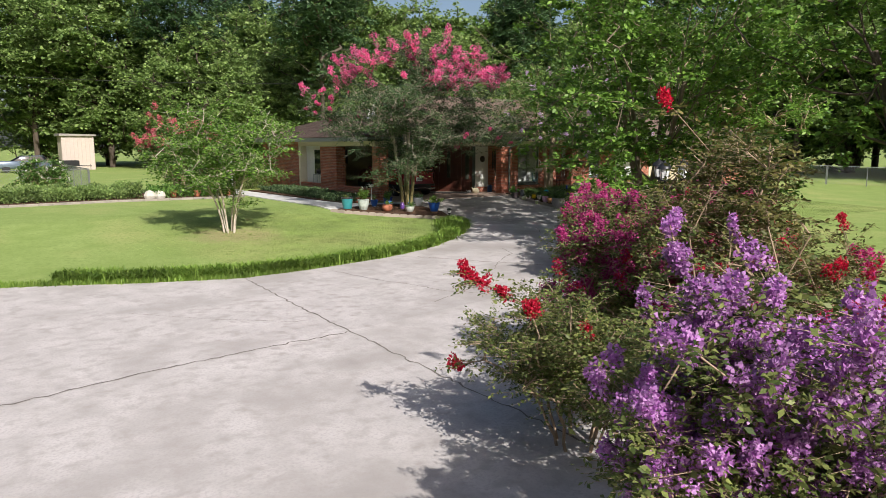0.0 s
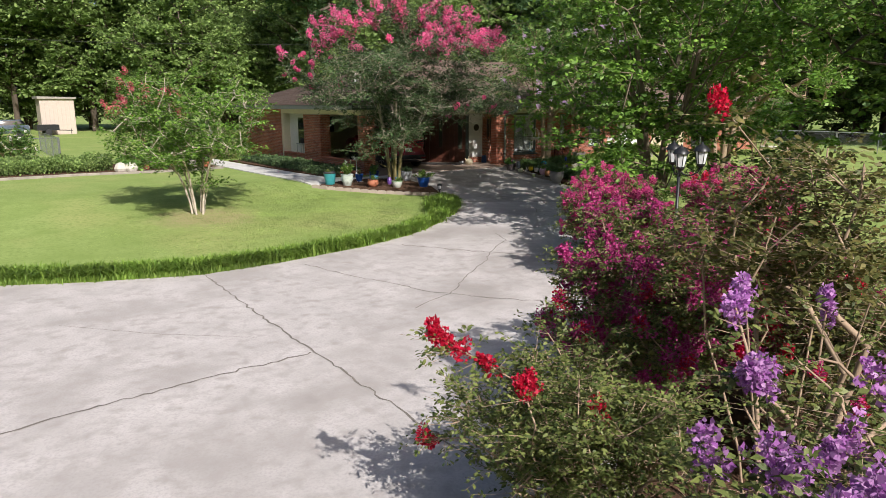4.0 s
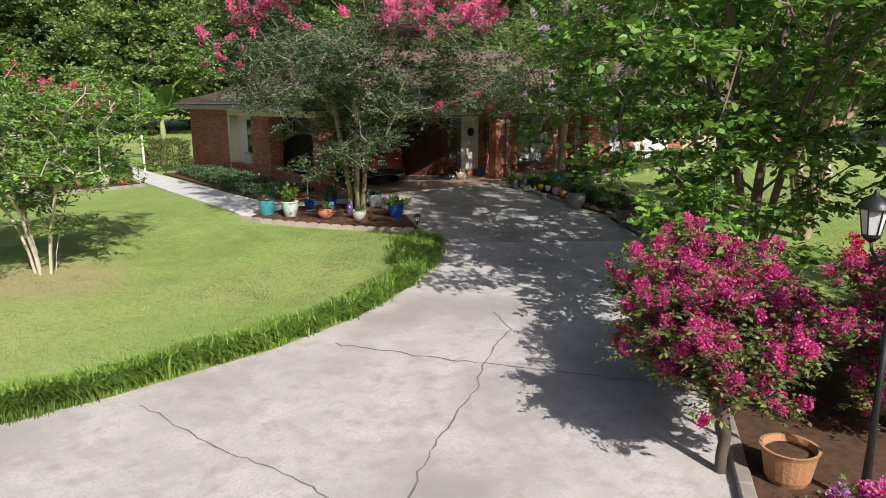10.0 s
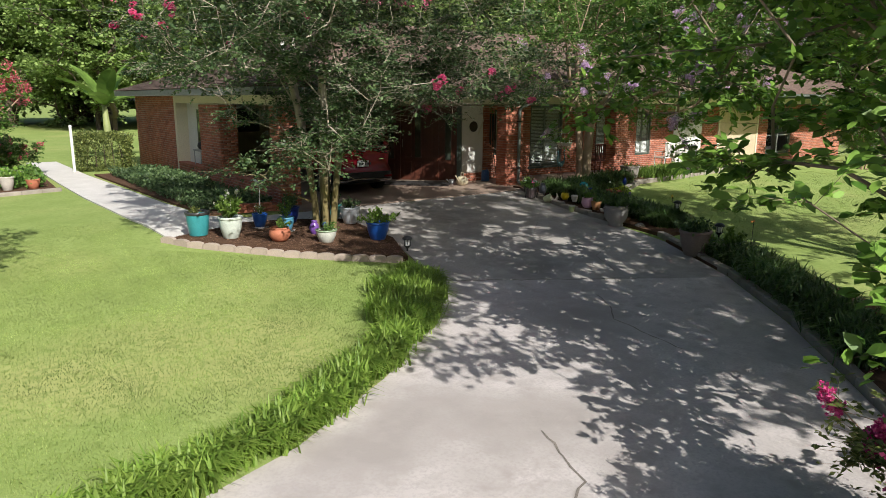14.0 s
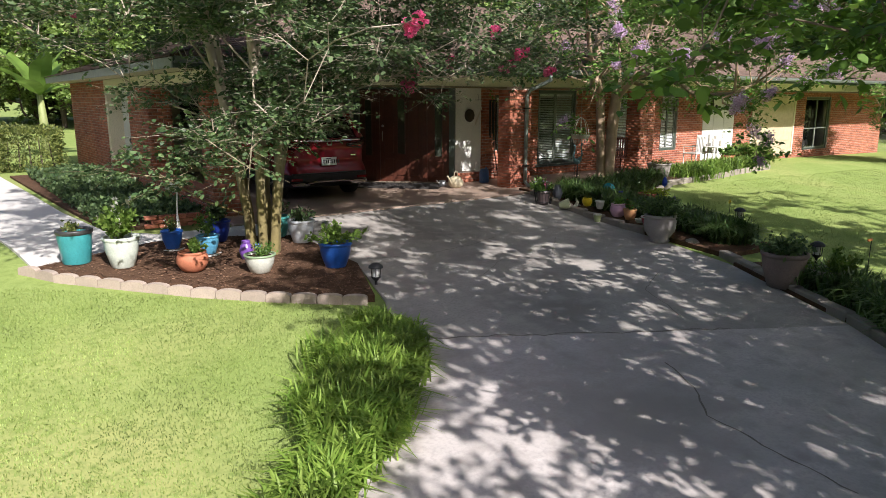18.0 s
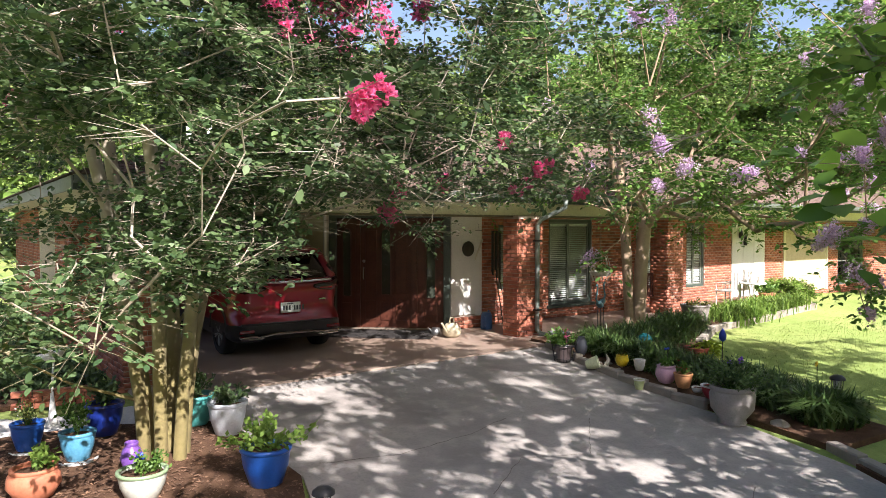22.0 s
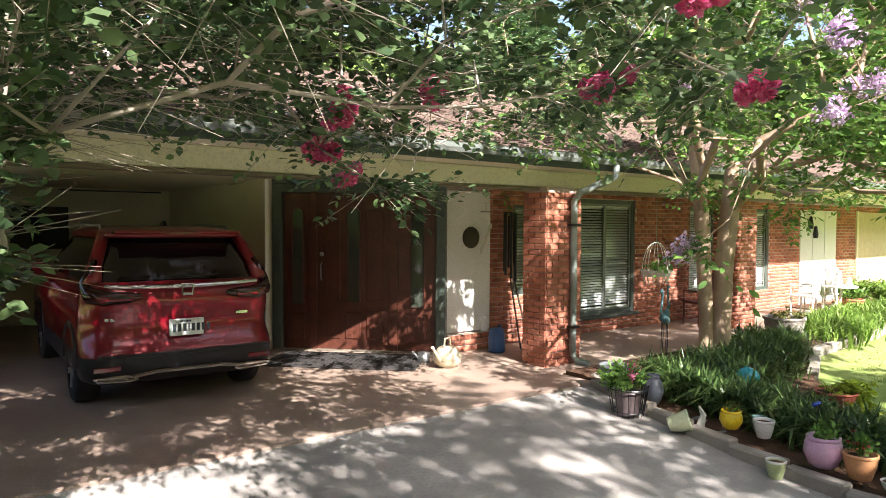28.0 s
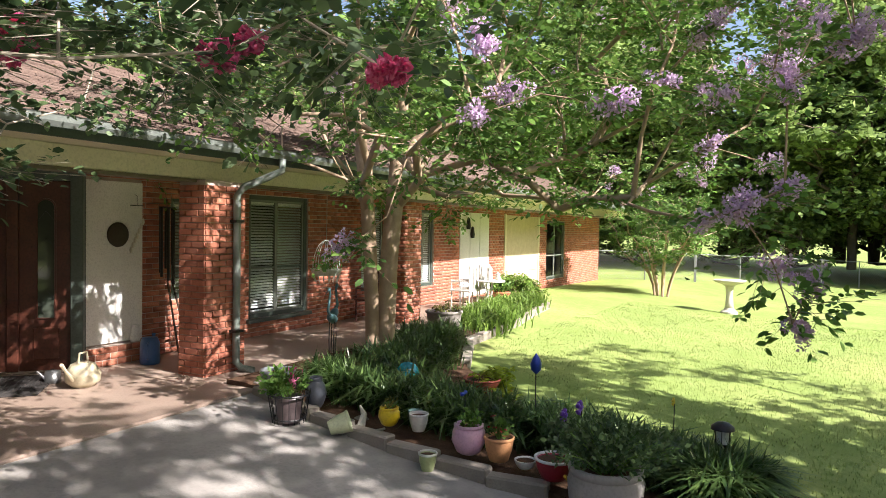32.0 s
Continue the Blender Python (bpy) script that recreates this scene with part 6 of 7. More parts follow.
leaf_mass("bed_plants", (-13.8, -10.3, 4.9, 7.0, 0.5), 5000, 0.10, LEAF_MID, "low mixed plants in the back bed", "plants", 4)


def hedge(name, x, y, sx, sy, h, seed, label, count=9000):
    """A clipped block of leaves round a few stems."""
    g = np.random.default_rng(seed)
    t = thing(name, x, y, gz(x, y), 0, label, "hedge")
    u = g.uniform(-1, 1, (count, 3))
    k = g.integers(0, 3, count)
    u[np.arange(count), k] = np.sign(u[np.arange(count), k]) * g.uniform(0.82, 1.04, count)
    at = np.stack([u[:, 0] * sx, u[:, 1] * sy, (u[:, 2] * 0.5 + 0.5) * h], 1) + g.normal(size=(count, 3)) * 0.03
    swell = np.array([0.9 + 0.3 * noise.noise(Vector((p * 2.3 + seed).tolist())) for p in at])
    at *= np.stack([swell, swell, 0.5 + 0.5 * swell], 1)
    at[:, 2] = np.maximum(at[:, 2], 0.05)
    raw("leaves", *leaf_arrays(g, at, u + g.normal(size=u.shape) * 0.6, 0.07, 0.7), LEAF_BUSH, t)
    for q in range(5):
        part("stem", tube([(-sx * 0.7 + q * sx * 0.35, 0, -0.05), (-sx * 0.6 + q * sx * 0.3, 0.05, h * 0.7)], [0.03, 0.012], 5), BARK_DARK, t)
    return t


hedge("clipped_hedge", -7.85, 10.2, 0.85, 0.9, 1.25, 5, "clipped green hedge beside the garden gate")
for k, (x, y, h) in enumerate(((-17.5, 10.5, 2.0), (-21, 11.5, 1.7), (-25, 9.5, 1.6), (-11.0, 9.5, 1.4))):
    tree("garden_shrub", (x, y, 0), "rounded garden shrub behind the lawn", 90 + k, stems=5, height=h, crown=(1.3, 1.2), low=0.2, lean=0.4, tips=120, per=70, leaf=0.1, reach=0.25, thick=0.03, leaves=LEAF_MID, category="shrub", blooms=((30, PETAL_WHITE if k < 2 else PETAL_ROSE, 0.12, 20, 0.06, 0.3),))
for k, (x, y, h) in enumerate(((10.6, -1.3, 0.9), (11.9, -1.0, 0.7))):
    tree("garden_shrub", (x, y, gz(x, y)), "light green leafy shrub by the porch", 95 + k, stems=5, height=h, crown=(0.75, 0.6), low=0.1, lean=0.4, tips=90, per=60, leaf=0.07, reach=0.18, thick=0.02, leaves=LEAF_YOUNG, category="shrub")

# banana plant
banana = thing("banana_plant", -6.9, 14.6, 0, 0, "banana plant with broad light green leaves behind the hedge", "banana plant")
banana.scale = (1.35, 1.35, 1.35)
part("stem", tube([(0, 0, -0.05), (0.03, 0, 0.8), (0, 0.02, 1.7)], [0.13, 0.11, 0.07], 10), paint("banana_stem", (0.26, 0.30, 0.11), 0.6), banana, smooth=True)
for k in range(9):
    a, tilt, ln = k * 2.4, (0.25 + 0.09 * k), 1.7 - 0.05 * k
    bm, last = bmesh.new(), None
    for j in range(9):
        f = j / 8
        r = ln * (math.sin(tilt) * f + 0.25 * f * f)
        z = 1.55 + ln * (math.cos(tilt) * f - 0.28 * f * f * (0.5 + tilt))
        wd = 0.26 * math.sin(math.pi * min(1, f * 0.93 + 0.05)) ** 0.6 * (1 if f > 0.12 else 0.25)
        c = Vector((r * math.cos(a), r * math.sin(a), z))
        s = Vector((-math.sin(a), math.cos(a), 0)) * wd
        now = [bm.verts.new(c - s + Vector((0, 0, 0.06))), bm.verts.new(c), bm.verts.new(c + s + Vector((0, 0, 0.06)))]
        if last:
            bm.faces.new((last[0], last[1], now[1], now[0]))
            bm.faces.new((last[1], last[2], now[2], now[1]))
        last = now
    part("leaf", bm, LEAF_YOUNG, banana)


# pots
def pot(x, y, d, h, colour, name="plant_pot", label="", shape="bowl", plant=(), lift=None, tilt=0, rim=None, group="flower pots", saucer=None, glaze=0.3):
    """A turned pot with rim and soil, and any plant in it: (leaves, height, spread, material, leaf size)."""
    z = gz(x, y) + (0.09 if lift is None else lift)
    t = thing(name, x, y, z, 0, label, "pot", group)
    r = d / 2
    base = {"bowl": [(0.62, 0), (0.66, 0.02), (0.92, 0.5), (1.0, 0.85)], "straight": [(0.74, 0), (0.77, 0.03), (0.9, 0.6), (0.95, 0.88)], "urn": [(0.6, 0), (0.64, 0.05), (0.55, 0.1), (0.92, 0.4), (0.98, 0.75), (0.9, 0.88)], "round": [(0.5, 0), (0.7, 0.08), (1.0, 0.45), (0.95, 0.75), (0.82, 0.9)], "jug": [(0.5, 0), (0.7, 0.12), (0.98, 0.45), (0.75, 0.75), (0.55, 0.85)]}[shape]
    prof = [(a * r, b * h) for a, b in base]
    top = prof[-1][0]
    m = paint("glaze_" + "_".join(f"{int(100 * v):02d}" for v in colour), colour, glaze)
    part("body", lathe(prof + [(top * 1.0, h * 0.9), (top * 0.9, h * 0.9), (top * 0.85, h * 0.7)], 24, cap=False), m, t, smooth=True)
    part("base", lathe([(prof[0][0], 0.0), (prof[0][0] * 0.9, 0.004)], 24), m, t)
    part("rim", lathe([(top * 1.0, h * 0.86), (top * 1.07, h * 0.9), (top * 1.07, h * 0.98), (top * 0.98, h), (top * 0.9, h * 0.97), (top * 0.9, h * 0.88)], 24, cap=False), paint("glaze_rim_" + "_".join(f"{int(100 * v):02d}" for v in rim), rim, glaze) if rim else m, t, smooth=True)
    part("soil", lathe([(top * 0.9, h * 0.84), (top * 0.5, h * 0.88), (0.0, h * 0.87)], 16, cap=False), SOIL, t)
    if saucer:
        part("saucer", lathe([(r * 1.0, -0.035), (r * 1.15, -0.02), (r * 1.15, 0.0), (r * 0.7, -0.005)], 20), paint("pale_saucer", saucer, 0.7), t)
    if tilt:
        t.matrix_world = pose(x, y, z + r * 0.8, tilt[0], tilt[1], tilt[2])
    g = np.random.default_rng(int(abs(x * 131 + y * 977) * 10))
    for leaves, ph, sp, mat, ls in plant:
        n_st = max(4, leaves // 40)
        a, f = g.uniform(0, 6.283, n_st), g.uniform(0.2, 1, n_st)
        tips = np.stack([np.cos(a) * f * sp, np.sin(a) * f * sp, h * 0.87 + ph * (1.05 - 0.45 * f) * g.uniform(0.7, 1.1, n_st)], 1)
        bm = bmesh.new()
        for q in tips:
            tube([(q[0] * 0.1, q[1] * 0.1, h * 0.85), (q[0] * 0.55, q[1] * 0.55, h * 0.85 + (q[2] - h * 0.85) * 0.65), q], 0.005, 4, bm)
        tagged(part("stalk_growth", bm, LEAF_MID, t), kind="stuff")
        i = g.integers(0, n_st, leaves)
        s = g.uniform(0.35, 1.08, leaves)[:, None]
        root = np.array([[0, 0, h * 0.85]])
        at = root + (tips[i] - root) * s + g.normal(size=(leaves, 3)) * 0.025
        raw("foliage", *leaf_arrays(g, at, (tips[i] - root) * 0.6 + g.normal(size=(leaves, 3)) * 0.25, ls, 0.6), mat, t)
    return t


TEAL, BLUE, NAVY, SKY, TERRA, PALE, PURPLE = (0.05, 0.30, 0.32), (0.02, 0.10, 0.42), (0.012, 0.03, 0.20), (0.10, 0.32, 0.48), (0.48, 0.17, 0.09), (0.60, 0.66, 0.58), (0.16, 0.07, 0.30)
pot(-8.88, -3.62, 0.44, 0.44, TEAL, label="teal glazed pot with dark dripping rim on the walk edge", shape="straight", rim=(0.05, 0.05, 0.05), plant=((160, 0.12, 0.2, LEAF_BUSH, 0.05),))
pot(-8.42, -4.05, 0.42, 0.40, PALE, label="pale ribbed pot with white flowers and a bird ornament", plant=((420, 0.42, 0.28, LEAF_YOUNG, 0.09), (70, 0.45, 0.25, PETAL_WHITE, 0.06)))
pot(-7.65, -3.5, 0.28, 0.26, BLUE, label="small cobalt blue pot with thin white flowers", plant=((120, 0.22, 0.14, LEAF_BUSH, 0.04), (40, 0.24, 0.12, PETAL_WHITE, 0.02)), saucer=(0.6, 0.6, 0.58))
pot(-7.72, -4.62, 0.40, 0.26, TERRA, label="low terracotta bowl with trailing plant", shape="round", plant=((160, 0.14, 0.26, LEAF_YOUNG, 0.06),), glaze=0.7)
pot(-7.3, -3.95, 0.30, 0.26, SKY, label="light blue pot with upright plant on a pale saucer", plant=((260, 0.34, 0.13, LEAF_MID, 0.05),), saucer=(0.6, 0.6, 0.58))
pot(-6.98, -3.42, 0.36, 0.32, NAVY, label="dark blue glazed pot with grassy plant", plant=((260, 0.26, 0.18, LEAF_DARK, 0.07),))
pot(-6.95, -4.45, 0.2, 0.26, PURPLE, label="small purple vase beside the trunks", shape="jug")
pot(-7.0, -5.05, 0.38, 0.24, (0.62, 0.63, 0.55), label="low white bowl with green plant and blue ornament", plant=((300, 0.16, 0.2, LEAF_MID, 0.04),), rim=(0.25, 0.35, 0.2))
pot(-6.05, -5.3, 0.42, 0.34, BLUE, label="bright blue pot with spreading leafy plant", plant=((520, 0.26, 0.42, LEAF_YOUNG, 0.06),))
pot(-6.12, -3.55, 0.40, 0.32, (0.08, 0.36, 0.33), label="turquoise pot with dark leafy plant", plant=((240, 0.26, 0.18, LEAF_DARK, 0.06),))
pot(-5.92, -3.98, 0.38, 0.34, (0.62, 0.66, 0.70), label="white glazed pot with grassy plant", plant=((240, 0.22, 0.18, LEAF_DARK, 0.06),))
pot(-0.02, -4.30, 0.2, 0.17, (0.72, 0.52, 0.02), label="bright yellow glazed pot on the kerb", shape="round", lift=0.16, plant=((60, 0.08, 0.1, LEAF_RED, 0.03),))
pot(0.03, -4.58, 0.17, 0.16, (0.70, 0.66, 0.60), label="small white pot with red pattern on the kerb", lift=0.16, rim=(0.72, 0.7, 0.66))
pot(0.2, -4.45, 0.13, 0.14, (0.25, 0.42, 0.42), label="small grey green pot on the kerb", lift=0.14)
pot(-0.42, -4.92, 0.15, 0.15, (0.45, 0.52, 0.25), label="pale green cup pot on the driveway", lift=0.025, rim=(0.68, 0.68, 0.6))
pot(-0.13, -5.15, 0.29, 0.25, (0.66, 0.40, 0.52), label="pink glazed pot with small plant and blue butterfly", lift=0.14, plant=((110, 0.14, 0.14, LEAF_MID, 0.05),), shape="round")
pot(-0.12, -5.42, 0.24, 0.20, (0.62, 0.30, 0.13), label="terracotta pot with red flower on the kerb", lift=0.14, plant=((110, 0.16, 0.13, LEAF_MID, 0.05), (14, 0.2, 0.06, PETAL_RED, 0.04)), glaze=0.7)
pot(-0.14, -5.66, 0.17, 0.07, (0.7, 0.7, 0.64), label="shallow white dish on the kerb", lift=0.14)
pot(-0.2, -5.92, 0.30, 0.17, (0.35, 0.02, 0.04), label="dark red bowl with white inside on the kerb", lift=0.14, rim=(0.7, 0.7, 0.68))
can = pot(-0.26, -6.16, 0.15, 0.17, (0.78, 0.56, 0.02), name="watering_can", label="small yellow watering can on the kerb", shape="straight", lift=0.14)
part("spout", tube([(-0.07, 0.02, 0.05), (-0.2, 0.05, 0.12), (-0.25, 0.06, 0.16)], [0.02, 0.012, 0.014], 6), paint("glaze_78_56_02", (0.78, 0.56, 0.02)), can)
part("handle", tube([(0.07, 0, 0.16), (0.13, 0, 0.14), (0.12, 0, 0.06), (0.07, 0, 0.04)], 0.008, 5), paint("glaze_78_56_02", (0.78, 0.56, 0.02)), can)
pot(-0.60, -6.42, 0.54, 0.46, (0.36, 0.33, 0.31), label="large grey stone planter full of green foliage", shape="urn", lift=0.025, plant=((2400, 0.36, 0.5, LEAF_DARK, 0.045),), glaze=0.85)
pot(-1.30, -8.9, 0.56, 0.48, (0.24, 0.19, 0.17), label="large brown stone planter with dark plant at the kerb", shape="bowl", lift=0.025, plant=((700, 0.26, 0.42, LEAF_DARK, 0.07),), glaze=0.85)
pot(-1.05, -9.35, 0.38, 0.3, (0.5, 0.46, 0.38), label="weathered pot with yellowing plant at the kerb", lift=0.03, plant=((420, 0.3, 0.35, LEAF_YOUNG, 0.06),), glaze=0.85)
pot(-0.3, -3.84, 0.19, 0.2, (0.62, 0.66, 0.42), label="pale green pot lying on its side", lift=0.02, tilt=(70, 20, 30))
pot(0.1, -3.38, 0.22, 0.3, (0.13, 0.14, 0.17), label="dark grey glazed jug beside the kerb", shape="jug", lift=0.1)
pot(0.15, -2.85, 0.34, 0.28, (0.16, 0.17, 0.18), label="dark grey pot in the corner of the bed", lift=0.08)
wire = thing("wire_planter", -0.28, -3.36, gz(0, -3.18) + 0.025, 0, "dark wire basket planter with a red geranium", "planter", "flower pots")
part("ring", tube([(0.2 * math.cos(a), 0.2 * math.sin(a), 0.27) for a in np.linspace(0, 6.283, 20)], 0.008, 5), METAL_DARK, wire)
part("base_ring", tube([(0.15 * math.cos(a), 0.15 * math.sin(a), 0.04) for a in np.linspace(0, 6.283, 20)], 0.008, 5), METAL_DARK, wire)
for k in range(18):
    a = k * 0.349
    part("wire", tube([(0.15 * math.cos(a), 0.15 * math.sin(a), 0.0), (0.2 * math.cos(a), 0.2 * math.sin(a), 0.3)], 0.004, 4), METAL_DARK, wire)
pot(-0.28, -3.36, 0.28, 0.24, (0.12, 0.09, 0.09), label="dark pot with a red geranium inside the wire basket", lift=0.045, plant=((380, 0.3, 0.24, LEAF_MID, 0.06), (26, 0.36, 0.12, PETAL_PINK, 0.05)), shape="straight")
for k, (x, y, h) in enumerate(((-13.0, 5.2, 0.3), (-11.2, 4.9, 0.36), (-10.6, 5.0, 0.25), (-12.0, 5.1, 0.28))):
    pot(x, y, 0.34, h, TERRA if k != 1 else (0.5, 0.46, 0.4), label="terracotta pot with low plant in the back bed" if k != 1 else "square stone coloured pot in the back bed", lift=0.05, plant=((80, 0.14, 0.16, LEAF_YOUNG, 0.06),), glaze=0.8)


# ---- edging, kerbs, lamps, ornaments, porch ----
STONE = surface("edging_stone", (0.42, 0.34, 0.28), (0.34, 0.28, 0.235), 6, 0.95, 60, 0.5, coord="World", vary=0.12)
KERBSTONE = surface("kerb_concrete", (0.34, 0.30, 0.25), (0.24, 0.21, 0.175), 5, 0.95, 60, 0.5, coord="World", vary=0.1)


def walk_line(line, step):
    """Places and headings at even steps along a line."""
    pts = [Vector(p) for p in line]
    left, out = 0.0, []
    for a, b in zip(pts, pts[1:]):
        d = (b - a).length
        while left < d:
            p = a + (b - a) * (left / d)
            out.append((p.x, p.y, math.degrees(math.atan2(b.y - a.y, b.x - a.x))))
            left += step
        left -= d
    return out


edging = thing("bed_edging", label="scalloped pinkish concrete edging blocks round the mulch bed", category="edging", kind="structure")
bm = bmesh.new()
n = 8
prof = [(-0.145, 0), (0.145, 0), (0.145, 0.10)] + [(0.145 * math.cos(math.pi * i / n), 0.10 + 0.035 * math.sin(math.pi * i / n)) for i in range(1, n)] + [(-0.145, 0.10)]
fa, fb = [bm.verts.new((x, -0.04, z)) for x, z in prof], [bm.verts.new((x, 0.04, z)) for x, z in prof]
bm.faces.new(fa)
bm.faces.new(fb[::-1])
for i in range(len(prof)):
    j = (i + 1) % len(prof)
    bm.faces.new((fb[i], fb[j], fa[j], fa[i]))
bmesh.ops.recalc_face_normals(bm, faces=bm.faces[:])
block = part("edging_block", bm, STONE, edging)
first = True
for x, y, a in walk_line([(-9.42, -3.62), (-9.15, -4.05), (-8.5, -4.72), (-7.85, -5.38), (-7.15, -5.98), (-6.2, -6.66)], 0.298):
    o = block if first else new("edging_block", block.data)
    o.parent = edging
    o.matrix_local = pose(x, y, gz(x, y) - 0.02, 0, 0, a + random.uniform(-3, 3))
    first = False

kerb = thing("kerb", label="low weathered concrete kerb between driveway and planting bed", category="kerb", kind="structure")
stone = part("kerb_stone", box(-0.245, 0.245, -0.07, 0.07, -0.1, 0.14, 0.015), KERBSTONE, kerb)
first = True
for x, y, a in walk_line([(0.1, -2.75), (-0.1, -3.5), (-0.3, -4.6), (-0.4, -5.6), (-0.36, -6.1)], 0.495):
    o = stone if first else new("kerb_stone", stone.data)
    o.parent = kerb
    o.matrix_local = pose(x + 0.06, y, gz(x, y) - 0.015, 0, 0, a)
    first = False
for x, y, a in walk_line([(-0.55, -7.7), (-1.95, -10.1), (-3.35, -11.85), (-4.65, -13.2), (-6.4, -14.9), (-8.5, -16.35), (-10.2, -17.75), (-12.5, -19.55)], 0.495):
    o = new("kerb_stone", stone.data)
    o.parent = kerb
    o.matrix_local = pose(x, y, gz(x, y) - 0.03, 0, 0, a)
for x, y, a in walk_line([(3.3, -3.5), (4.6, -2.95), (7.0, -2.8), (10.3, -2.3), (11.5, -1.3)], 0.495):
    o = new("kerb_stone", stone.data)
    o.parent = kerb
    o.matrix_local = pose(x, y, gz(x, y) - 0.02, 0, 0, a)
for x, y, a in walk_line([(-27, 4.2), (-20, 4.4), (-15.6, 4.6), (-11.6, 4.0), (-10.1, 4.4)], 0.495):
    o = new("kerb_stone", stone.data)
    o.parent = kerb
    o.matrix_local = pose(x, y, gz(x, y) - 0.05, 0, 0, a)

stack_b = thing("stacked_bricks", -7.15, -2.1, 0.0, -8, "short row of loose stacked red bricks", "bricks")
sb = bmesh.new()
slab(sb, -0.1, 0.1, -0.048, 0.048, 0, 0.062, 0.006)
b0 = part("brick", sb, BRICK, stack_b)
b0.location = (-0.42, 0, 0.03)
for r in range(3):
    for k in range(5 - (r > 1)):
        if r == 0 and k == 0:
            continue
        o = new("brick", b0.data)
        o.parent = stack_b
        o.matrix_local = pose(-0.42 + k * 0.212 + (0.1 if r % 2 else 0), random.uniform(-0.01, 0.01), 0.03 + r * 0.066, 0, 0, random.uniform(-4, 4))

# three-headed lamp post
LAMP_GLASS = paint("frosted_lamp_glass", (0.78, 0.78, 0.76), 0.25, bump=0.0)


def lantern(parent, x, y, z, s=1.0):
    head = new("lantern")
    head.parent = parent
    head.location = (x, y, z)
    part("glass", lathe([(0.055 * s, 0), (0.085 * s, 0.17 * s), (0.08 * s, 0.19 * s)], 6), LAMP_GLASS, head)
    part("cap", lathe([(0.115 * s, 0.185 * s), (0.11 * s, 0.205 * s), (0.075 * s, 0.255 * s), (0.02 * s, 0.285 * s), (0.014 * s, 0.31 * s), (0.0, 0.325 * s)], 18, cap=False), METAL_DARK, head, smooth=True)
    part("cage", lathe([(0.02 * s, -0.05 * s), (0.06 * s, -0.015 * s), (0.062 * s, 0.006 * s)], 12), METAL_DARK, head)
    for k in range(6):
        a = k * 1.0472
        part("bar", tube([(0.056 * s * math.cos(a), 0.056 * s * math.sin(a), 0), (0.088 * s * math.cos(a), 0.088 * s * math.sin(a), 0.19 * s)], 0.006 * s, 4), METAL_DARK, head)
    return head


LX, LY = -9.27, -18.19
post = thing("lamp_post", LX, LY, gz(LX, LY), 0, "black garden lamp post with three frosted lanterns", "lamp post")
part("post", tube([(0, 0, -0.02), (0, 0, 0.1), (0, 0, 0.6), (0, 0, 2.34)], [0.07, 0.045, 0.03, 0.026], 12), METAL_DARK, post, smooth=True)
part("base", lathe([(0.1, 0.0), (0.1, 0.03), (0.06, 0.1), (0.04, 0.2)], 16), METAL_DARK, post)
part("finial", lathe([(0.03, 2.33), (0.04, 2.36), (0.02, 2.40), (0.0, 2.43)], 12, cap=False), METAL_DARK, post, smooth=True)
for turn in (55, 218, 305):
    c, w = math.cos(radians(turn)), math.sin(radians(turn))
    part("arm", tube([(r * c, r * w, z) for r, z in ((0.0, 2.26), (0.08, 2.17), (0.2, 2.16), (0.31, 2.22), (0.35, 2.31))], 0.013, 6), METAL_DARK, post)
    part("scroll", tube([((0.17 + 0.05 * math.cos(a)) * c, (0.17 + 0.05 * math.cos(a)) * w, 2.23 + 0.05 * math.sin(a)) for a in np.linspace(0, 5, 10)], 0.006, 4), METAL_DARK, post)
    lantern(post, 0.35 * c, 0.35 * w, 2.36 if turn != 218 else 2.33, 1.2)

basket = thing("basket_planter", -9.38, -17.58, gz(0, -17.4) + 0.04, 0, "woven terracotta coloured basket planter under the shrub", "planter", "flower pots")
part("basket", lathe([(0.17, 0), (0.2, 0.06), (0.24, 0.3), (0.26, 0.34), (0.23, 0.34), (0.21, 0.28)], 22, cap=False), paint("basket_weave", (0.48, 0.24, 0.11), 0.8, bump=0.8), basket)
part("soil", lathe([(0.215, 0.27), (0.0, 0.29)], 16, cap=False), SOIL, basket)


def solar_lamp(x, y, h, label):
    t = thing("path_lamp", x, y, gz(x, y) + 0.03, 0, label, "garden lamp", "path lamps")
    part("stake", tube([(0, 0, -0.03), (0, 0, h - 0.2)], 0.018, 8), METAL_DARK, t)
    part("glass", lathe([(0.045, h - 0.2), (0.055, h - 0.08)], 12), LAMP_GLASS, t)
    part("cap", lathe([(0.095, h - 0.085), (0.09, h - 0.06), (0.05, h - 0.03), (0.0, h - 0.02)], 18, cap=False), METAL_DARK, t, smooth=True)
    for k in range(6):
        a = k * 1.0472
        part("bar", tube([(0.058 * math.cos(a), 0.058 * math.sin(a), h - 0.21), (0.066 * math.cos(a), 0.066 * math.sin(a), h - 0.08)], 0.005, 4), METAL_DARK, t)
    part("collar", lathe([(0.02, h - 0.26), (0.06, h - 0.215), (0.06, h - 0.2)], 12), METAL_DARK, t)
    return t


solar_lamp(0.72, -7.05, 0.58, "black path lamp with frosted glass beside the lilyturf")
solar_lamp(-0.85, -9.1, 0.62, "black path lamp standing among dark plants")
solar_lamp(-5.88, -6.05, 0.3, "short black path lamp at the corner of the mulch bed")

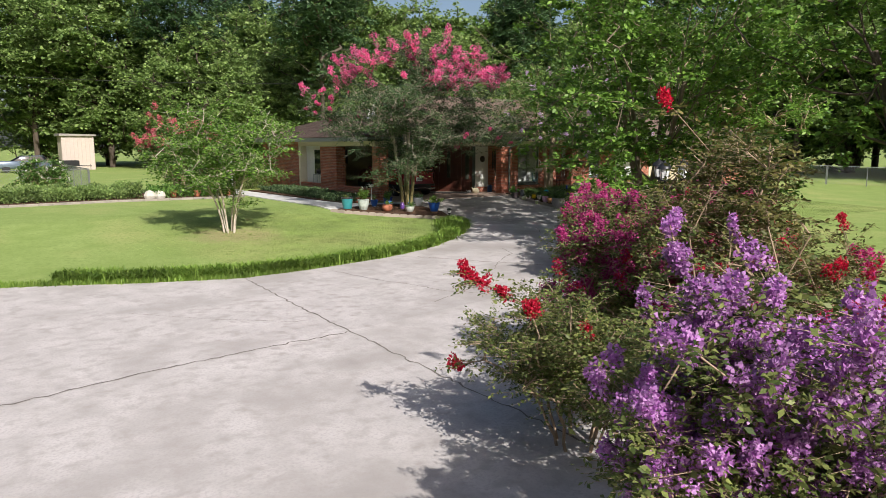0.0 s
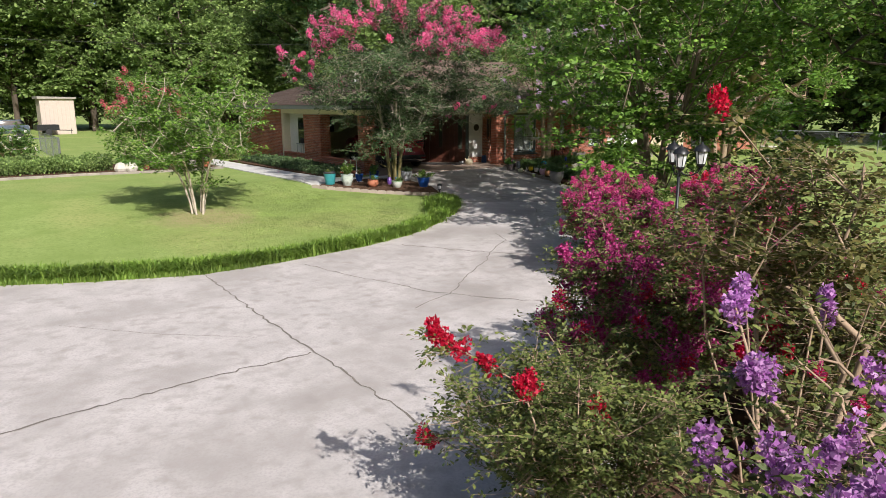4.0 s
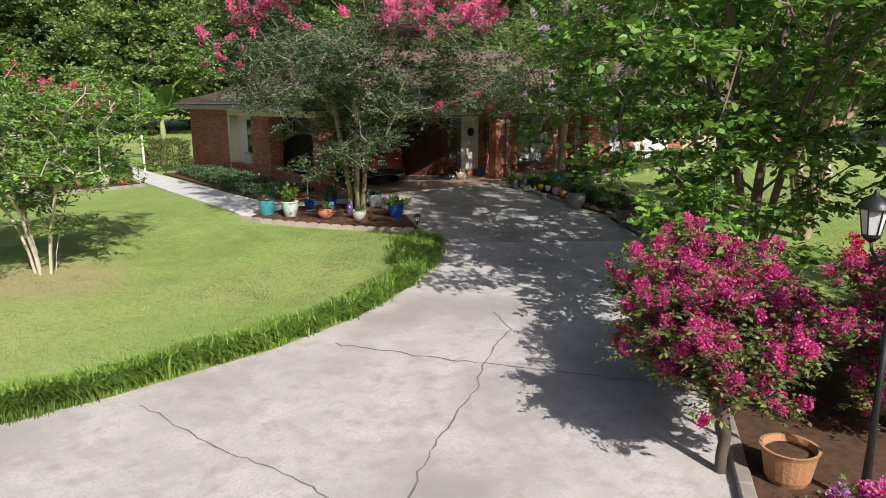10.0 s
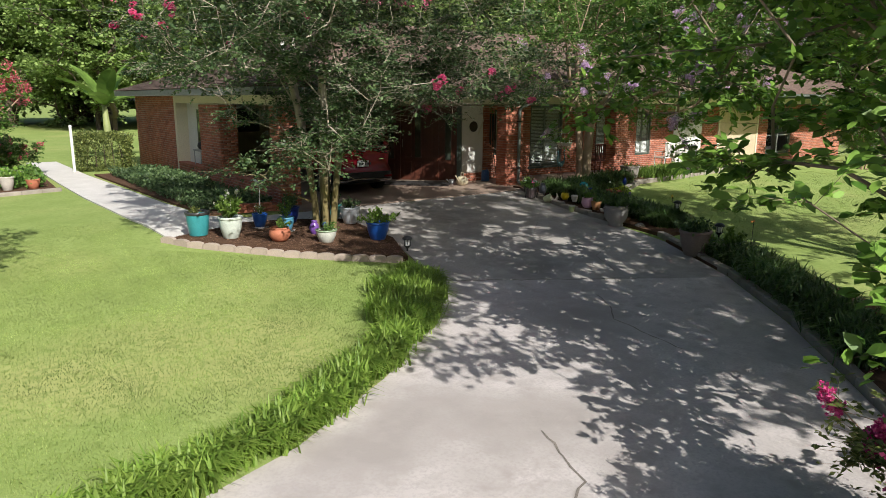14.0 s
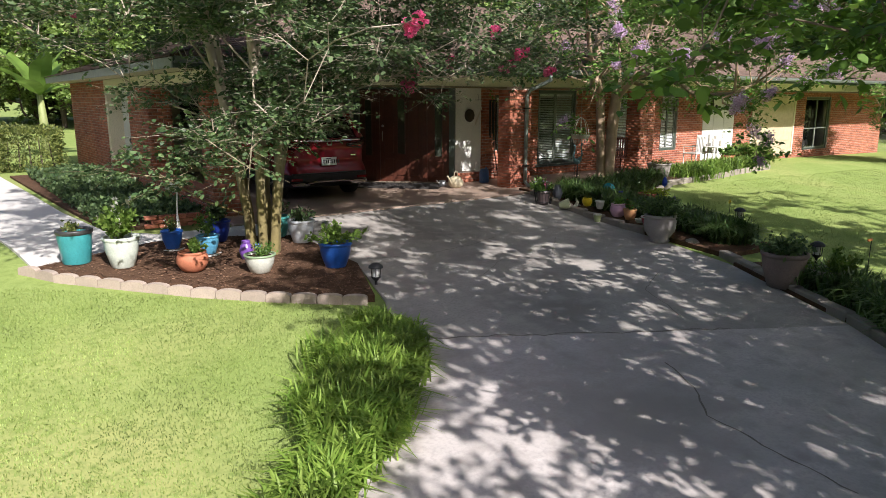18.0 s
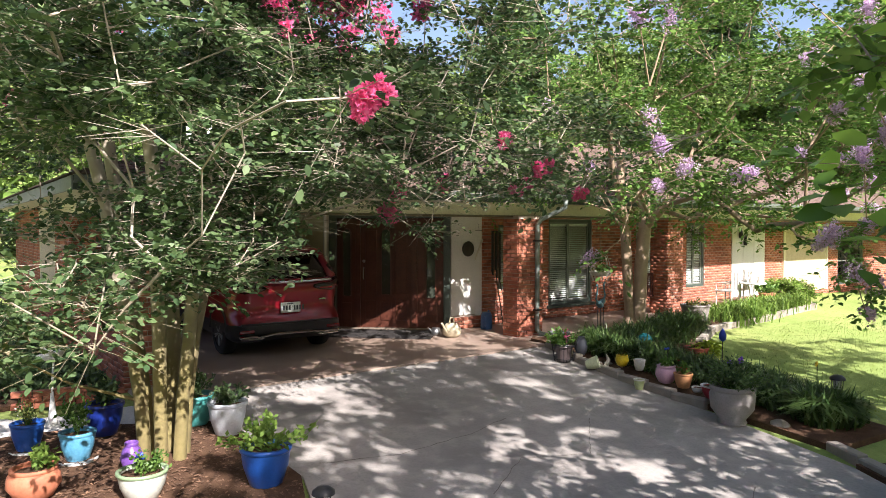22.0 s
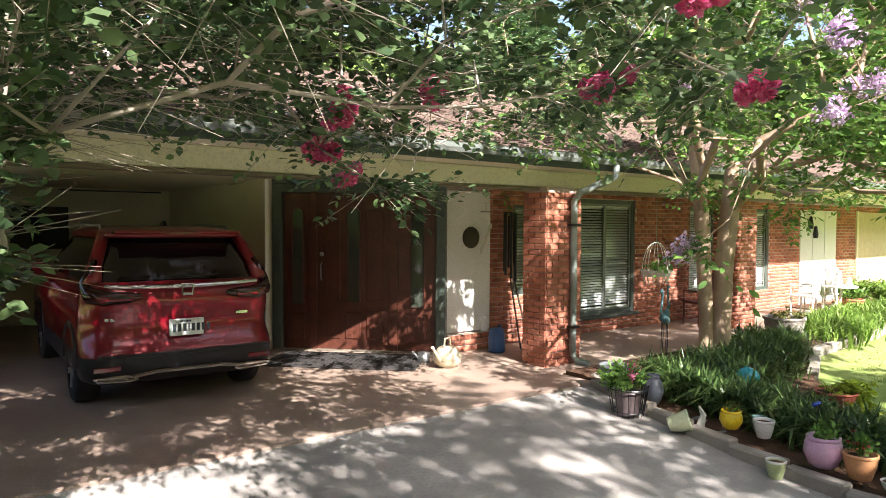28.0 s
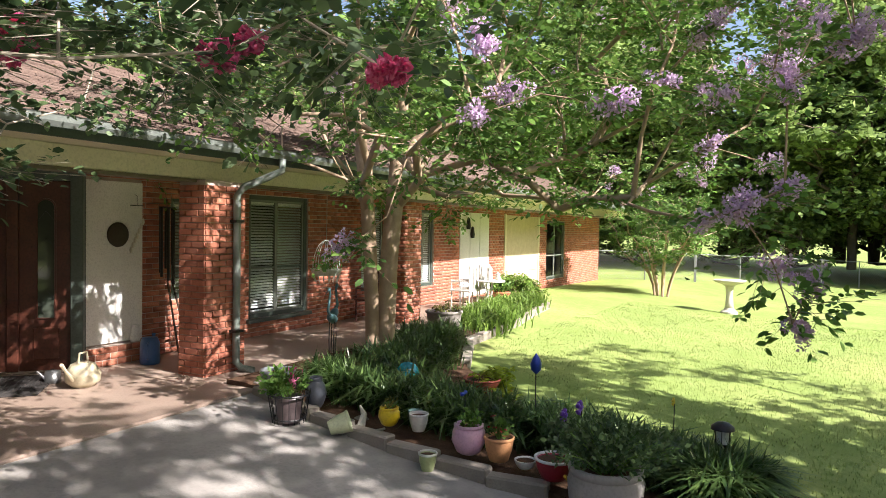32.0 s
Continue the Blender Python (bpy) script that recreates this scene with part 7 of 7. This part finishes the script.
bath = thing("bird_bath", 15.1, -5.9, gz(15.1, -5.9), 0, "pale concrete bird bath on the side lawn", "bird bath")
CAST = surface("cast_concrete", (0.60, 0.56, 0.47), (0.50, 0.47, 0.40), 6, 0.9, 50, 0.4)
part("foot", lathe([(0.22, -0.02), (0.22, 0.05), (0.15, 0.10), (0.12, 0.16)], 20), CAST, bath)
part("pedestal", lathe([(0.12, 0.15), (0.10, 0.3), (0.085, 0.55), (0.11, 0.72), (0.15, 0.78)], 20), CAST, bath, smooth=True)
part("basin", lathe([(0.15, 0.78), (0.36, 0.85), (0.42, 0.90), (0.42, 0.925), (0.38, 0.915), (0.2, 0.87), (0.0, 0.86)], 28, cap=False), CAST, bath, smooth=True)


def chain_fence(a, b, h, bays, label):
    t = thing("chain_link_fence", a[0], a[1], gz(*a), math.degrees(math.atan2(b[1] - a[1], b[0] - a[0])), label, "fence")
    ln = math.dist(a, b)
    dz = gz(*b) - gz(*a)
    for k in range(bays + 1):
        x, z = ln * k / bays, dz * k / bays
        part("fence_post", tube([(x, 0, z - 0.1), (x, 0, z + h + 0.03)], 0.03, 8), METAL_GREY, t)
    part("top_rail", tube([(0, 0, h), (ln, 0, dz + h)], 0.022, 6), METAL_GREY, t)
    bm = bmesh.new()
    step = 0.16
    for k in range(int((ln + h) / step)):
        for s in (-1, 1):
            x0 = k * step - (h if s > 0 else 0)
            x1 = x0 + s * h
            p, q = [x0, 0.05], [x1, h - 0.02]
            for u in (p, q):
                if u[0] < 0 or u[0] > ln:
                    c = min(max(u[0], 0), ln)
                    u[1] = 0.05 + (h - 0.07) * (c - x0) / (x1 - x0)
                    u[0] = c
            if abs(p[0] - q[0]) > 0.05:
                tube([(p[0], 0.0, p[1] + dz * p[0] / ln), (q[0], 0.0, q[1] + dz * q[0] / ln)], 0.003, 3, bm)
    tagged(part("wire_mesh", bm, METAL_GREY, t), kind="stuff")
    return t


chain_fence((24.0, 0.3), (27.5, -3.4), 1.25, 2, "grey chain link fence beside the far end of the house")
chain_fence((27.55, -3.45), (37, -12), 1.25, 5, "grey chain link fence along the side lawn")
chain_fence((-30, 12.6), (-15.3, 12.8), 1.15, 5, "grey chain link fence behind the shrubs")
chain_fence((-15.25, 12.85), (-15.2, 22), 1.15, 3, "grey chain link fence running back from the garden")
gate = thing("gate_post", -8.95, 9.4, 0, 0, "pale metal gate post at the garden walk", "post")
part("post", tube([(0, 0, -0.05), (0, 0, 1.5)], 0.045, 8), WHITE, gate)
part("cap", lathe([(0.055, 1.5), (0.05, 1.54), (0.0, 1.56)], 10, cap=False), WHITE, gate)

shed = thing("garden_shed", -11.0, 48.5, 0, 8, "pale cream metal garden shed in the back yard", "shed")
SHEDP = surface("cream_metal", (0.56, 0.47, 0.40), (0.50, 0.42, 0.36), 3, 0.6, 40, 0.1)
part("wall", box(-1.45, 1.45, 0, 1.3, 0, 3.25), SHEDP, shed)
bm = bmesh.new()
v = [bm.verts.new(p) for p in ((-1.65, -0.2, 3.25), (1.65, -0.2, 3.25), (1.65, 1.5, 3.25), (-1.65, 1.5, 3.25), (-1.65, -0.2, 3.48), (1.65, -0.2, 3.40), (1.65, 1.5, 3.40), (-1.65, 1.5, 3.48))]
for q in ((3, 2, 1, 0), (4, 5, 6, 7), (0, 1, 5, 4), (1, 2, 6, 5), (2, 3, 7, 6), (3, 0, 4, 7)):
    bm.faces.new([v[i] for i in q])
part("roof", bm, surface("grey_shed_roof", (0.34, 0.31, 0.27), (0.28, 0.25, 0.22), 3, 0.7, 40, 0.1), shed)
for k in range(9):
    part("rib", box(-1.4 + k * 0.345, -1.36 + k * 0.345, -0.03, -0.001, 0.05, 3.2), SHEDP, shed)

# roof vents
for x, y, h in ((-4.2, 3.0, 0.45), (-3.6, 3.6, 0.55)):
    z = EZ + (x - EX0) * RISE if x - EX0 < y - EY0 else EZ + (y - EY0) * RISE
    vent = thing("roof_vent", x, y, z, 0, "white plumbing vent pipe standing on the shingles", "vent pipe")
    part("pipe", tube([(0, 0, -0.1), (0, 0, h)], 0.05, 10), WHITE, vent)
    part("flashing", lathe([(0.16, -0.04), (0.08, 0.06), (0.055, 0.1)], 14), METAL_GREY, vent)

# watering cans and basket by the door
wc = thing("watering_can", 0.60, -0.42, 0.03, 40, "blue plastic watering can on the carport floor", "watering can")
BLUEP = paint("blue_plastic", (0.05, 0.13, 0.30), 0.45)
part("body", lathe([(0.11, 0), (0.12, 0.02), (0.115, 0.26), (0.09, 0.33)], 18), BLUEP, wc, smooth=True)
part("handle", tube([(-0.10, 0, 0.28), (-0.2, 0, 0.26), (-0.2, 0, 0.1), (-0.115, 0, 0.07)], 0.012, 6), BLUEP, wc)
part("spout", tube([(0.1, 0, 0.1), (0.22, 0, 0.25), (0.26, 0, 0.34)], [0.025, 0.018, 0.022], 8), BLUEP, wc)
wc2 = thing("watering_can", -0.60, -0.84, 0.03, 200, "cream coloured round watering can on the carport floor", "watering can")
CREAMP = paint("cream_plastic", (0.62, 0.55, 0.38), 0.45)
part("body", lathe([(0.10, 0), (0.17, 0.06), (0.18, 0.14), (0.12, 0.24), (0.08, 0.26)], 22), CREAMP, wc2, smooth=True)
part("handle", tube([(0.08, 0, 0.25), (0.06, 0, 0.36), (-0.06, 0, 0.36), (-0.08, 0, 0.25)], 0.012, 6), CREAMP, wc2)
part("spout", tube([(0.16, 0, 0.1), (0.3, 0.02, 0.22), (0.38, 0.03, 0.3)], [0.025, 0.016, 0.02], 8), CREAMP, wc2)
wc3 = thing("watering_can", -0.66, -0.42, 0.03, 150, "small silvery metal watering can by the door mat", "watering can")
part("body", lathe([(0.08, 0), (0.085, 0.02), (0.075, 0.13)], 16), METAL_GREY, wc3, smooth=True)
part("spout", tube([(0.07, 0, 0.05), (0.15, 0, 0.14)], [0.016, 0.01], 6), METAL_GREY, wc3)
orn = tagged(part("white_ornament", lathe([(0.07, 0), (0.09, 0.05), (0.06, 0.11), (0.075, 0.16), (0.04, 0.21), (0.0, 0.22)], 14), WHITE, smooth=True), "small white plaster ornament on the brick ledge", "ornament")
orn.matrix_world = pose(0.66, -0.075, 0.272)
orn.scale = (0.9, 0.45, 1.0)
easel = thing("wooden_stand", 1.12, -0.3, 0.03, 20, "dark folded wooden stand leaning by the brick wall", "stand")
for x in (-0.14, 0.14):
    part("leg", tube([(x, -0.12, 0), (x * 0.4, 0.1, 1.0)], 0.014, 5), BARK_DARK, easel)
part("crossbar", tube([(-0.1, -0.03, 0.4), (0.1, -0.03, 0.4)], 0.012, 5), BARK_DARK, easel)


# porch furniture and ornaments
def heron(x, y, z, rz, label):
    t = thing("metal_heron", x, y, z, rz, label, "garden ornament", "metal herons")
    m = paint("teal_patina", (0.10, 0.20, 0.22), 0.45, 0.5)
    part("body", tube([(-0.16, 0, 0.50), (-0.05, 0, 0.54), (0.06, 0, 0.58), (0.12, 0, 0.62)], [0.015, 0.06, 0.055, 0.025], 10), m, t, smooth=True)
    part("neck", tube([(0.11, 0, 0.61), (0.18, 0, 0.68), (0.13, 0, 0.78), (0.10, 0, 0.88), (0.15, 0, 0.94), (0.19, 0, 0.92)], [0.022, 0.018, 0.016, 0.015, 0.022, 0.012], 8), m, t, smooth=True)
    part("beak", tube([(0.19, 0, 0.92), (0.32, 0, 0.88)], [0.010, 0.002], 5), METAL_DARK, t)
    for s in (-0.03, 0.03):
        part("leg", tube([(0, s, 0.54), (0.03, s, 0.28), (0, s, 0.0), (0.06, s, 0.0)], 0.007, 4), METAL_DARK, t)
    return t


heron(1.75, -2.35, gz(0, -2.35) + 0.06, 200, "tall dark metal heron ornament beside the porch")
heron(2.05, -2.15, gz(0, -2.15) + 0.06, 20, "tall teal metal heron ornament beside the porch")
globe = thing("gazing_globe", 1.25, -3.75, gz(0, -3.75) + 0.3, 0, "turquoise glass gazing globe among the lilyturf", "garden ornament")
bm = bmesh.new()
bmesh.ops.create_uvsphere(bm, u_segments=24, v_segments=14, radius=0.13)
part("globe", bm, glassy("turquoise_glass", (0.02, 0.28, 0.33), 0.05), globe, smooth=True)
part("stand", tube([(0, 0, -0.32), (0, 0, -0.1)], 0.02, 6), METAL_DARK, globe)


def flower_stake(x, y, h, mat, label, petals=5, size=0.07):
    t = thing("flower_stake", x, y, gz(x, y) + 0.05, 0, label, "garden ornament", "flower stakes")
    part("stake", tube([(0, 0, -0.05), (0.01, 0, h)], 0.005, 5), METAL_DARK, t)
    for k in range(petals):
        a = k * 6.283 / petals
        part("petal", tube([(0.01, 0, h), (0.01 + size * 0.7 * math.cos(a), size * 0.3, h + size * 0.7 * math.sin(a)), (0.01 + size * math.cos(a), size * 0.2, h + size * math.sin(a))], [0.008, size * 0.36, 0.006], 6), mat, t)
    return t


BLUEG = paint("blue_metal", (0.03, 0.07, 0.45), 0.3, 0.3)
PURPM = paint("purple_metal", (0.16, 0.06, 0.42), 0.35, 0.2)
tulip = thing("flower_stake", 0.95, -5.35, gz(0, -5.35) + 0.05, 0, "blue metal tulip on a thin stake", "garden ornament", "flower stakes")
part("stake", tube([(0, 0, -0.05), (0, 0, 0.62)], 0.006, 5), METAL_DARK, tulip)
part("cup", lathe([(0.012, 0.6), (0.05, 0.64), (0.055, 0.7), (0.03, 0.76), (0.0, 0.8)], 10, cap=False), BLUEG, tulip, smooth=True)
flower_stake(0.42, -5.95, 0.5, PURPM, "purple metal flower on a stake above the lilyturf")
flower_stake(0.3, -5.85, 0.44, PURPM, "purple metal flower on a stake beside another")
flower_stake(1.15, -6.6, 0.52, paint("yellow_metal", (0.7, 0.5, 0.03), 0.4), "small yellow metal flower on a stake", 5, 0.04)
flower_stake(0.14, -4.98, 0.5, BLUEG, "blue butterfly stake in the pink pot", 2, 0.06)
flower_stake(-7.02, -5.02, 0.36, BLUEG, "blue flower stake in the white bowl", 6, 0.045)
flower_stake(-0.75, -9.7, 0.7, paint("orange_metal", (0.6, 0.2, 0.03), 0.4), "orange butterfly stake above the dark plants", 2, 0.06)

birdstand = thing("bird_feeder", -7.35, -2.75, gz(0, -2.75) + 0.03, 0, "white winged bird ornament on a pale stand", "garden ornament")
part("stand", tube([(0, 0, 0), (0, 0, 0.35), (0.02, 0, 0.7)], [0.05, 0.012, 0.012], 8), WHITE, birdstand)
part("bird", tube([(-0.14, 0, 0.74), (-0.05, 0, 0.72), (0.06, 0, 0.73), (0.12, 0, 0.79), (0.17, 0, 0.79)], [0.008, 0.045, 0.05, 0.028, 0.006], 8), WHITE, birdstand, smooth=True)
for s in (-1, 1):
    part("wing", tube([(0, s * 0.03, 0.74), (-0.03, s * 0.12, 0.80), (-0.08, s * 0.2, 0.79)], [0.03, 0.03, 0.006], 6), WHITE, birdstand)
dove = thing("bird_ornament", -8.3, -4.1, gz(0, -4.1) + 0.92, 60, "white bird ornament on a stake in the pale pot", "garden ornament")
part("stake", tube([(0, 0, -0.5), (0, 0, 0)], 0.005, 4), METAL_GREY, dove)
part("bird", tube([(-0.1, 0, 0.05), (0, 0, 0.0), (0.06, 0, 0.03), (0.1, 0, 0.06)], [0.006, 0.035, 0.03, 0.006], 8), WHITE, dove)

hang = thing("hanging_planter", 2.95, -1.35, 1.05, 0, "wire birdcage planter hanging from the porch beam", "hanging planter")
part("chain", tube([(0, 0, 0.52), (0, 0, 1.24)], 0.004, 4), METAL_GREY, hang)
for k in range(4):
    a = k * 0.785
    part("hoop", tube([(0.2 * math.cos(b) * math.cos(a), 0.2 * math.cos(b) * math.sin(a), 0.08 + 0.44 * math.sin(b)) for b in np.linspace(0, 3.1416, 14)], 0.005, 4), WHITE, hang)
part("tray", lathe([(0.16, 0.0), (0.22, 0.06), (0.24, 0.1), (0.22, 0.1), (0.15, 0.03)], 18), WHITE, hang)
for k in range(14):
    a = k * 0.4488
    part("spike", tube([(0.22 * math.cos(a), 0.22 * math.sin(a), 0.08), (0.16 * math.cos(a), 0.16 * math.sin(a), -0.1)], 0.006, 4), WHITE, hang)
g = np.random.default_rng(8)
at = np.stack([g.normal(0, 0.09, 160), g.normal(0, 0.09, 160), g.uniform(0.06, 0.22, 160)], 1)
raw("foliage", *leaf_arrays(g, at, g.normal(size=(160, 3)) + [0, 0, 0.5], 0.06), LEAF_MID, hang)


def chair(x, y, z, rz, mat, label, name="porch_chair"):
    t = thing(name, x, y, z, rz, label, "chair", "porch seats")
    part("seat", box(-0.24, 0.24, -0.24, 0.24, 0.40, 0.44, 0.01), mat, t)
    for sx in (-0.21, 0.21):
        for sy in (-0.21, 0.21):
            part("leg", tube([(sx, sy, 0), (sx, sy, 0.41 if sy < 0 else 0.95)], 0.018, 6), mat, t)
        part("armrest", tube([(sx, 0.2, 0.62), (sx, -0.22, 0.62), (sx, -0.21, 0.42)], 0.016, 6), mat, t)
    for k in range(5):
        part("back_slat", box(-0.17 + k * 0.075, -0.13 + k * 0.075, 0.2, 0.225, 0.44, 0.93), mat, t)
    part("top_rail", box(-0.23, 0.23, 0.195, 0.23, 0.9, 0.96, 0.008), mat, t)
    return t


chair(5.35, -0.6, 0.03, 160, paint("dark_red_wood", (0.10, 0.025, 0.02), 0.5), "dark red wooden porch chair by the window")
WIRON = paint("white_iron", (0.72, 0.71, 0.66), 0.45)
chair(8.15, -1.15, 0.03, 180, WIRON, "white iron garden chair on the porch")
chair(8.85, -1.1, 0.03, 175, WIRON, "white iron garden chair crowded with ornaments")
ptab = thing("porch_table", 8.5, -1.6, 0.03, 0, "white iron table crowded with pale ornaments", "table")
part("tabletop", lathe([(0.32, 0.6), (0.33, 0.62), (0.32, 0.64)], 24), WIRON, ptab)
for k in range(3):
    a = k * 2.094
    part("leg", tube([(0.1 * math.cos(a), 0.1 * math.sin(a), 0.6), (0.05 * math.cos(a), 0.05 * math.sin(a), 0.3), (0.28 * math.cos(a), 0.28 * math.sin(a), 0.0)], 0.015, 6), WIRON, ptab)
for k, (dx, dy, hh) in enumerate(((0.1, 0.05, 0.3), (-0.14, -0.05, 0.22), (0.0, -0.18, 0.18), (-0.05, 0.15, 0.36))):
    o = thing("pale_ornament", 8.5 + dx, -1.6 + dy, 0.672, k * 40, "pale plaster ornament on the white table", "ornament", "porch ornaments")
    part("figure", lathe([(0.05, 0), (0.07, hh * 0.25), (0.04, hh * 0.5), (0.055, hh * 0.75), (0.02, hh * 0.95), (0, hh)], 12, cap=False), WHITE if k % 2 else CAST, o, smooth=True)
barrel = pot(4.85, -2.35, 0.62, 0.36, (0.30, 0.27, 0.24), name="tub_planter", label="round grey tub planter beside the pale trunk", shape="straight", lift=0.06, plant=((160, 0.1, 0.26, LEAF_RED, 0.06),), glaze=0.85)
pot(9.4, -1.5, 0.4, 0.34, TERRA, label="terracotta pot with leafy plant beside the porch chairs", lift=0.03, plant=((300, 0.4, 0.3, LEAF_MID, 0.09),), glaze=0.8)
tray = pot(1.6, -4.5, 0.42, 0.13, (0.34, 0.08, 0.05), name="planter_bowl", label="wide red clay bowl standing in the lilyturf", shape="straight", lift=0.2, glaze=0.7)
part("leg", tube([(0, 0, -0.22), (0, 0, 0.02)], 0.06, 8), paint("glaze_34_08_05", (0.34, 0.08, 0.05)), tray)
tree("lime_shrub", (1.75, -4.55, gz(0, -4.55)), "small lime green shrub at the lawn edge", 99, stems=4, height=0.5, crown=(0.35, 0.35), low=0.08, lean=0.4, tips=50, per=40, leaf=0.07, reach=0.12, thick=0.015, leaves=leafy("lime_leaves", (0.28, 0.36, 0.03), (0.38, 0.45, 0.06), through=0.5), category="shrub")
wood = thing("driftwood", -0.02, -4.02, gz(0, -4.0) + 0.05, 30, "weathered piece of driftwood on the driveway edge", "driftwood")
part("log", tube([(-0.16, 0, 0.0), (0, 0.02, 0.04), (0.1, 0.0, 0.12), (0.12, 0.04, 0.2)], [0.03, 0.04, 0.03, 0.01], 7), CAST, wood)
part("branch", tube([(-0.05, 0, 0.0), (-0.1, -0.12, 0.01), (-0.02, -0.2, 0.02)], [0.03, 0.025, 0.01], 6), CAST, wood)
for k, (x, y, s) in enumerate(((-0.28, -6.85, 0.12), (0.2, -3.85, 0.09), (0.42, -2.4, 0.1), (0.62, -2.3, 0.08), (0.8, -2.15, 0.1))):
    bm = bmesh.new()
    bmesh.ops.create_icosphere(bm, subdivisions=2, radius=s)
    for v in bm.verts:
        v.co *= 1 + 0.25 * noise.noise(v.co * 9 + Vector((k * 7, 0, 0)))
        v.co.z *= 0.7
    o = tagged(part("garden_stone", bm, KERBSTONE), "rough grey garden stone at the edge of the bed", "stone", "garden stones")
    o.matrix_world = pose(x, y, gz(x, y) + s * 0.45)
for k, (x, y) in enumerate(((-13.6, 5.1), (-14.0, 5.2))):
    o = tagged(part("garden_stone", lathe([(0.22, 0), (0.26, 0.12), (0.18, 0.3), (0.05, 0.36)], 9), CAST), "pale rounded stone in the back bed", "stone", "garden stones")
    o.matrix_world = pose(x, y, 0.04, 0, 0, 30 * k)
wire_line = tagged(part("power_line", tube([(-60, 30, 7.6), (-35, 27, 6.7), (-10, 24, 6.6), (20, 21, 7.4)], 0.012, 4), METAL_DARK), "thin dark overhead cable behind the house", "cable", kind="structure")
rod = tagged(part("curtain_rod", tube([(-4.2, 3.9, 2.3), (-2.75, 3.9, 2.3)], 0.012, 6), METAL_DARK), "thin dark rod under the carport ceiling", "rod", kind="structure")

# ---- bricks of the front pier, one by one ----
BLOCKS = {}


def brick_block(length):
    """A brick slip of that length, made once for each length."""
    key = round(length, 3)
    if key not in BLOCKS:
        bm = bmesh.new()
        slab(bm, -length / 2, length / 2, -0.013, 0.013, -0.031, 0.031, 0.003)
        me = bpy.data.meshes.new("brick")
        bm.to_mesh(me)
        bm.free()
        me.materials.append(BRICK)
        BLOCKS[key] = me
    return BLOCKS[key]


PA, PB = PIERS[0][2:]
rng = random.Random(4)
for side in range(4):
    turn, width, deep = (0, 90, 180, 270)[side], (PA, PB)[side % 2] - 0.01, (PB, PA)[side % 2]
    full = round(width / 0.21)
    step = width / full
    for r in range(32):
        z = -0.05 + r * 0.0722
        cuts_u = [0] + [k + (0.5 if r % 2 else 1) for k in range(full)] + ([full] if r % 2 else [])
        for u0, u1 in zip(cuts_u, cuts_u[1:]):
            o = new("brick", brick_block((u1 - u0) * step - 0.011))
            o.parent = piers[0]
            o.matrix_local = pose(0, 0, 0, 0, 0, turn) @ pose((u0 + u1) / 2 * step - width / 2 + rng.uniform(-0.002, 0.002), -deep / 2 + 0.011 - rng.uniform(0, 0.004), z)
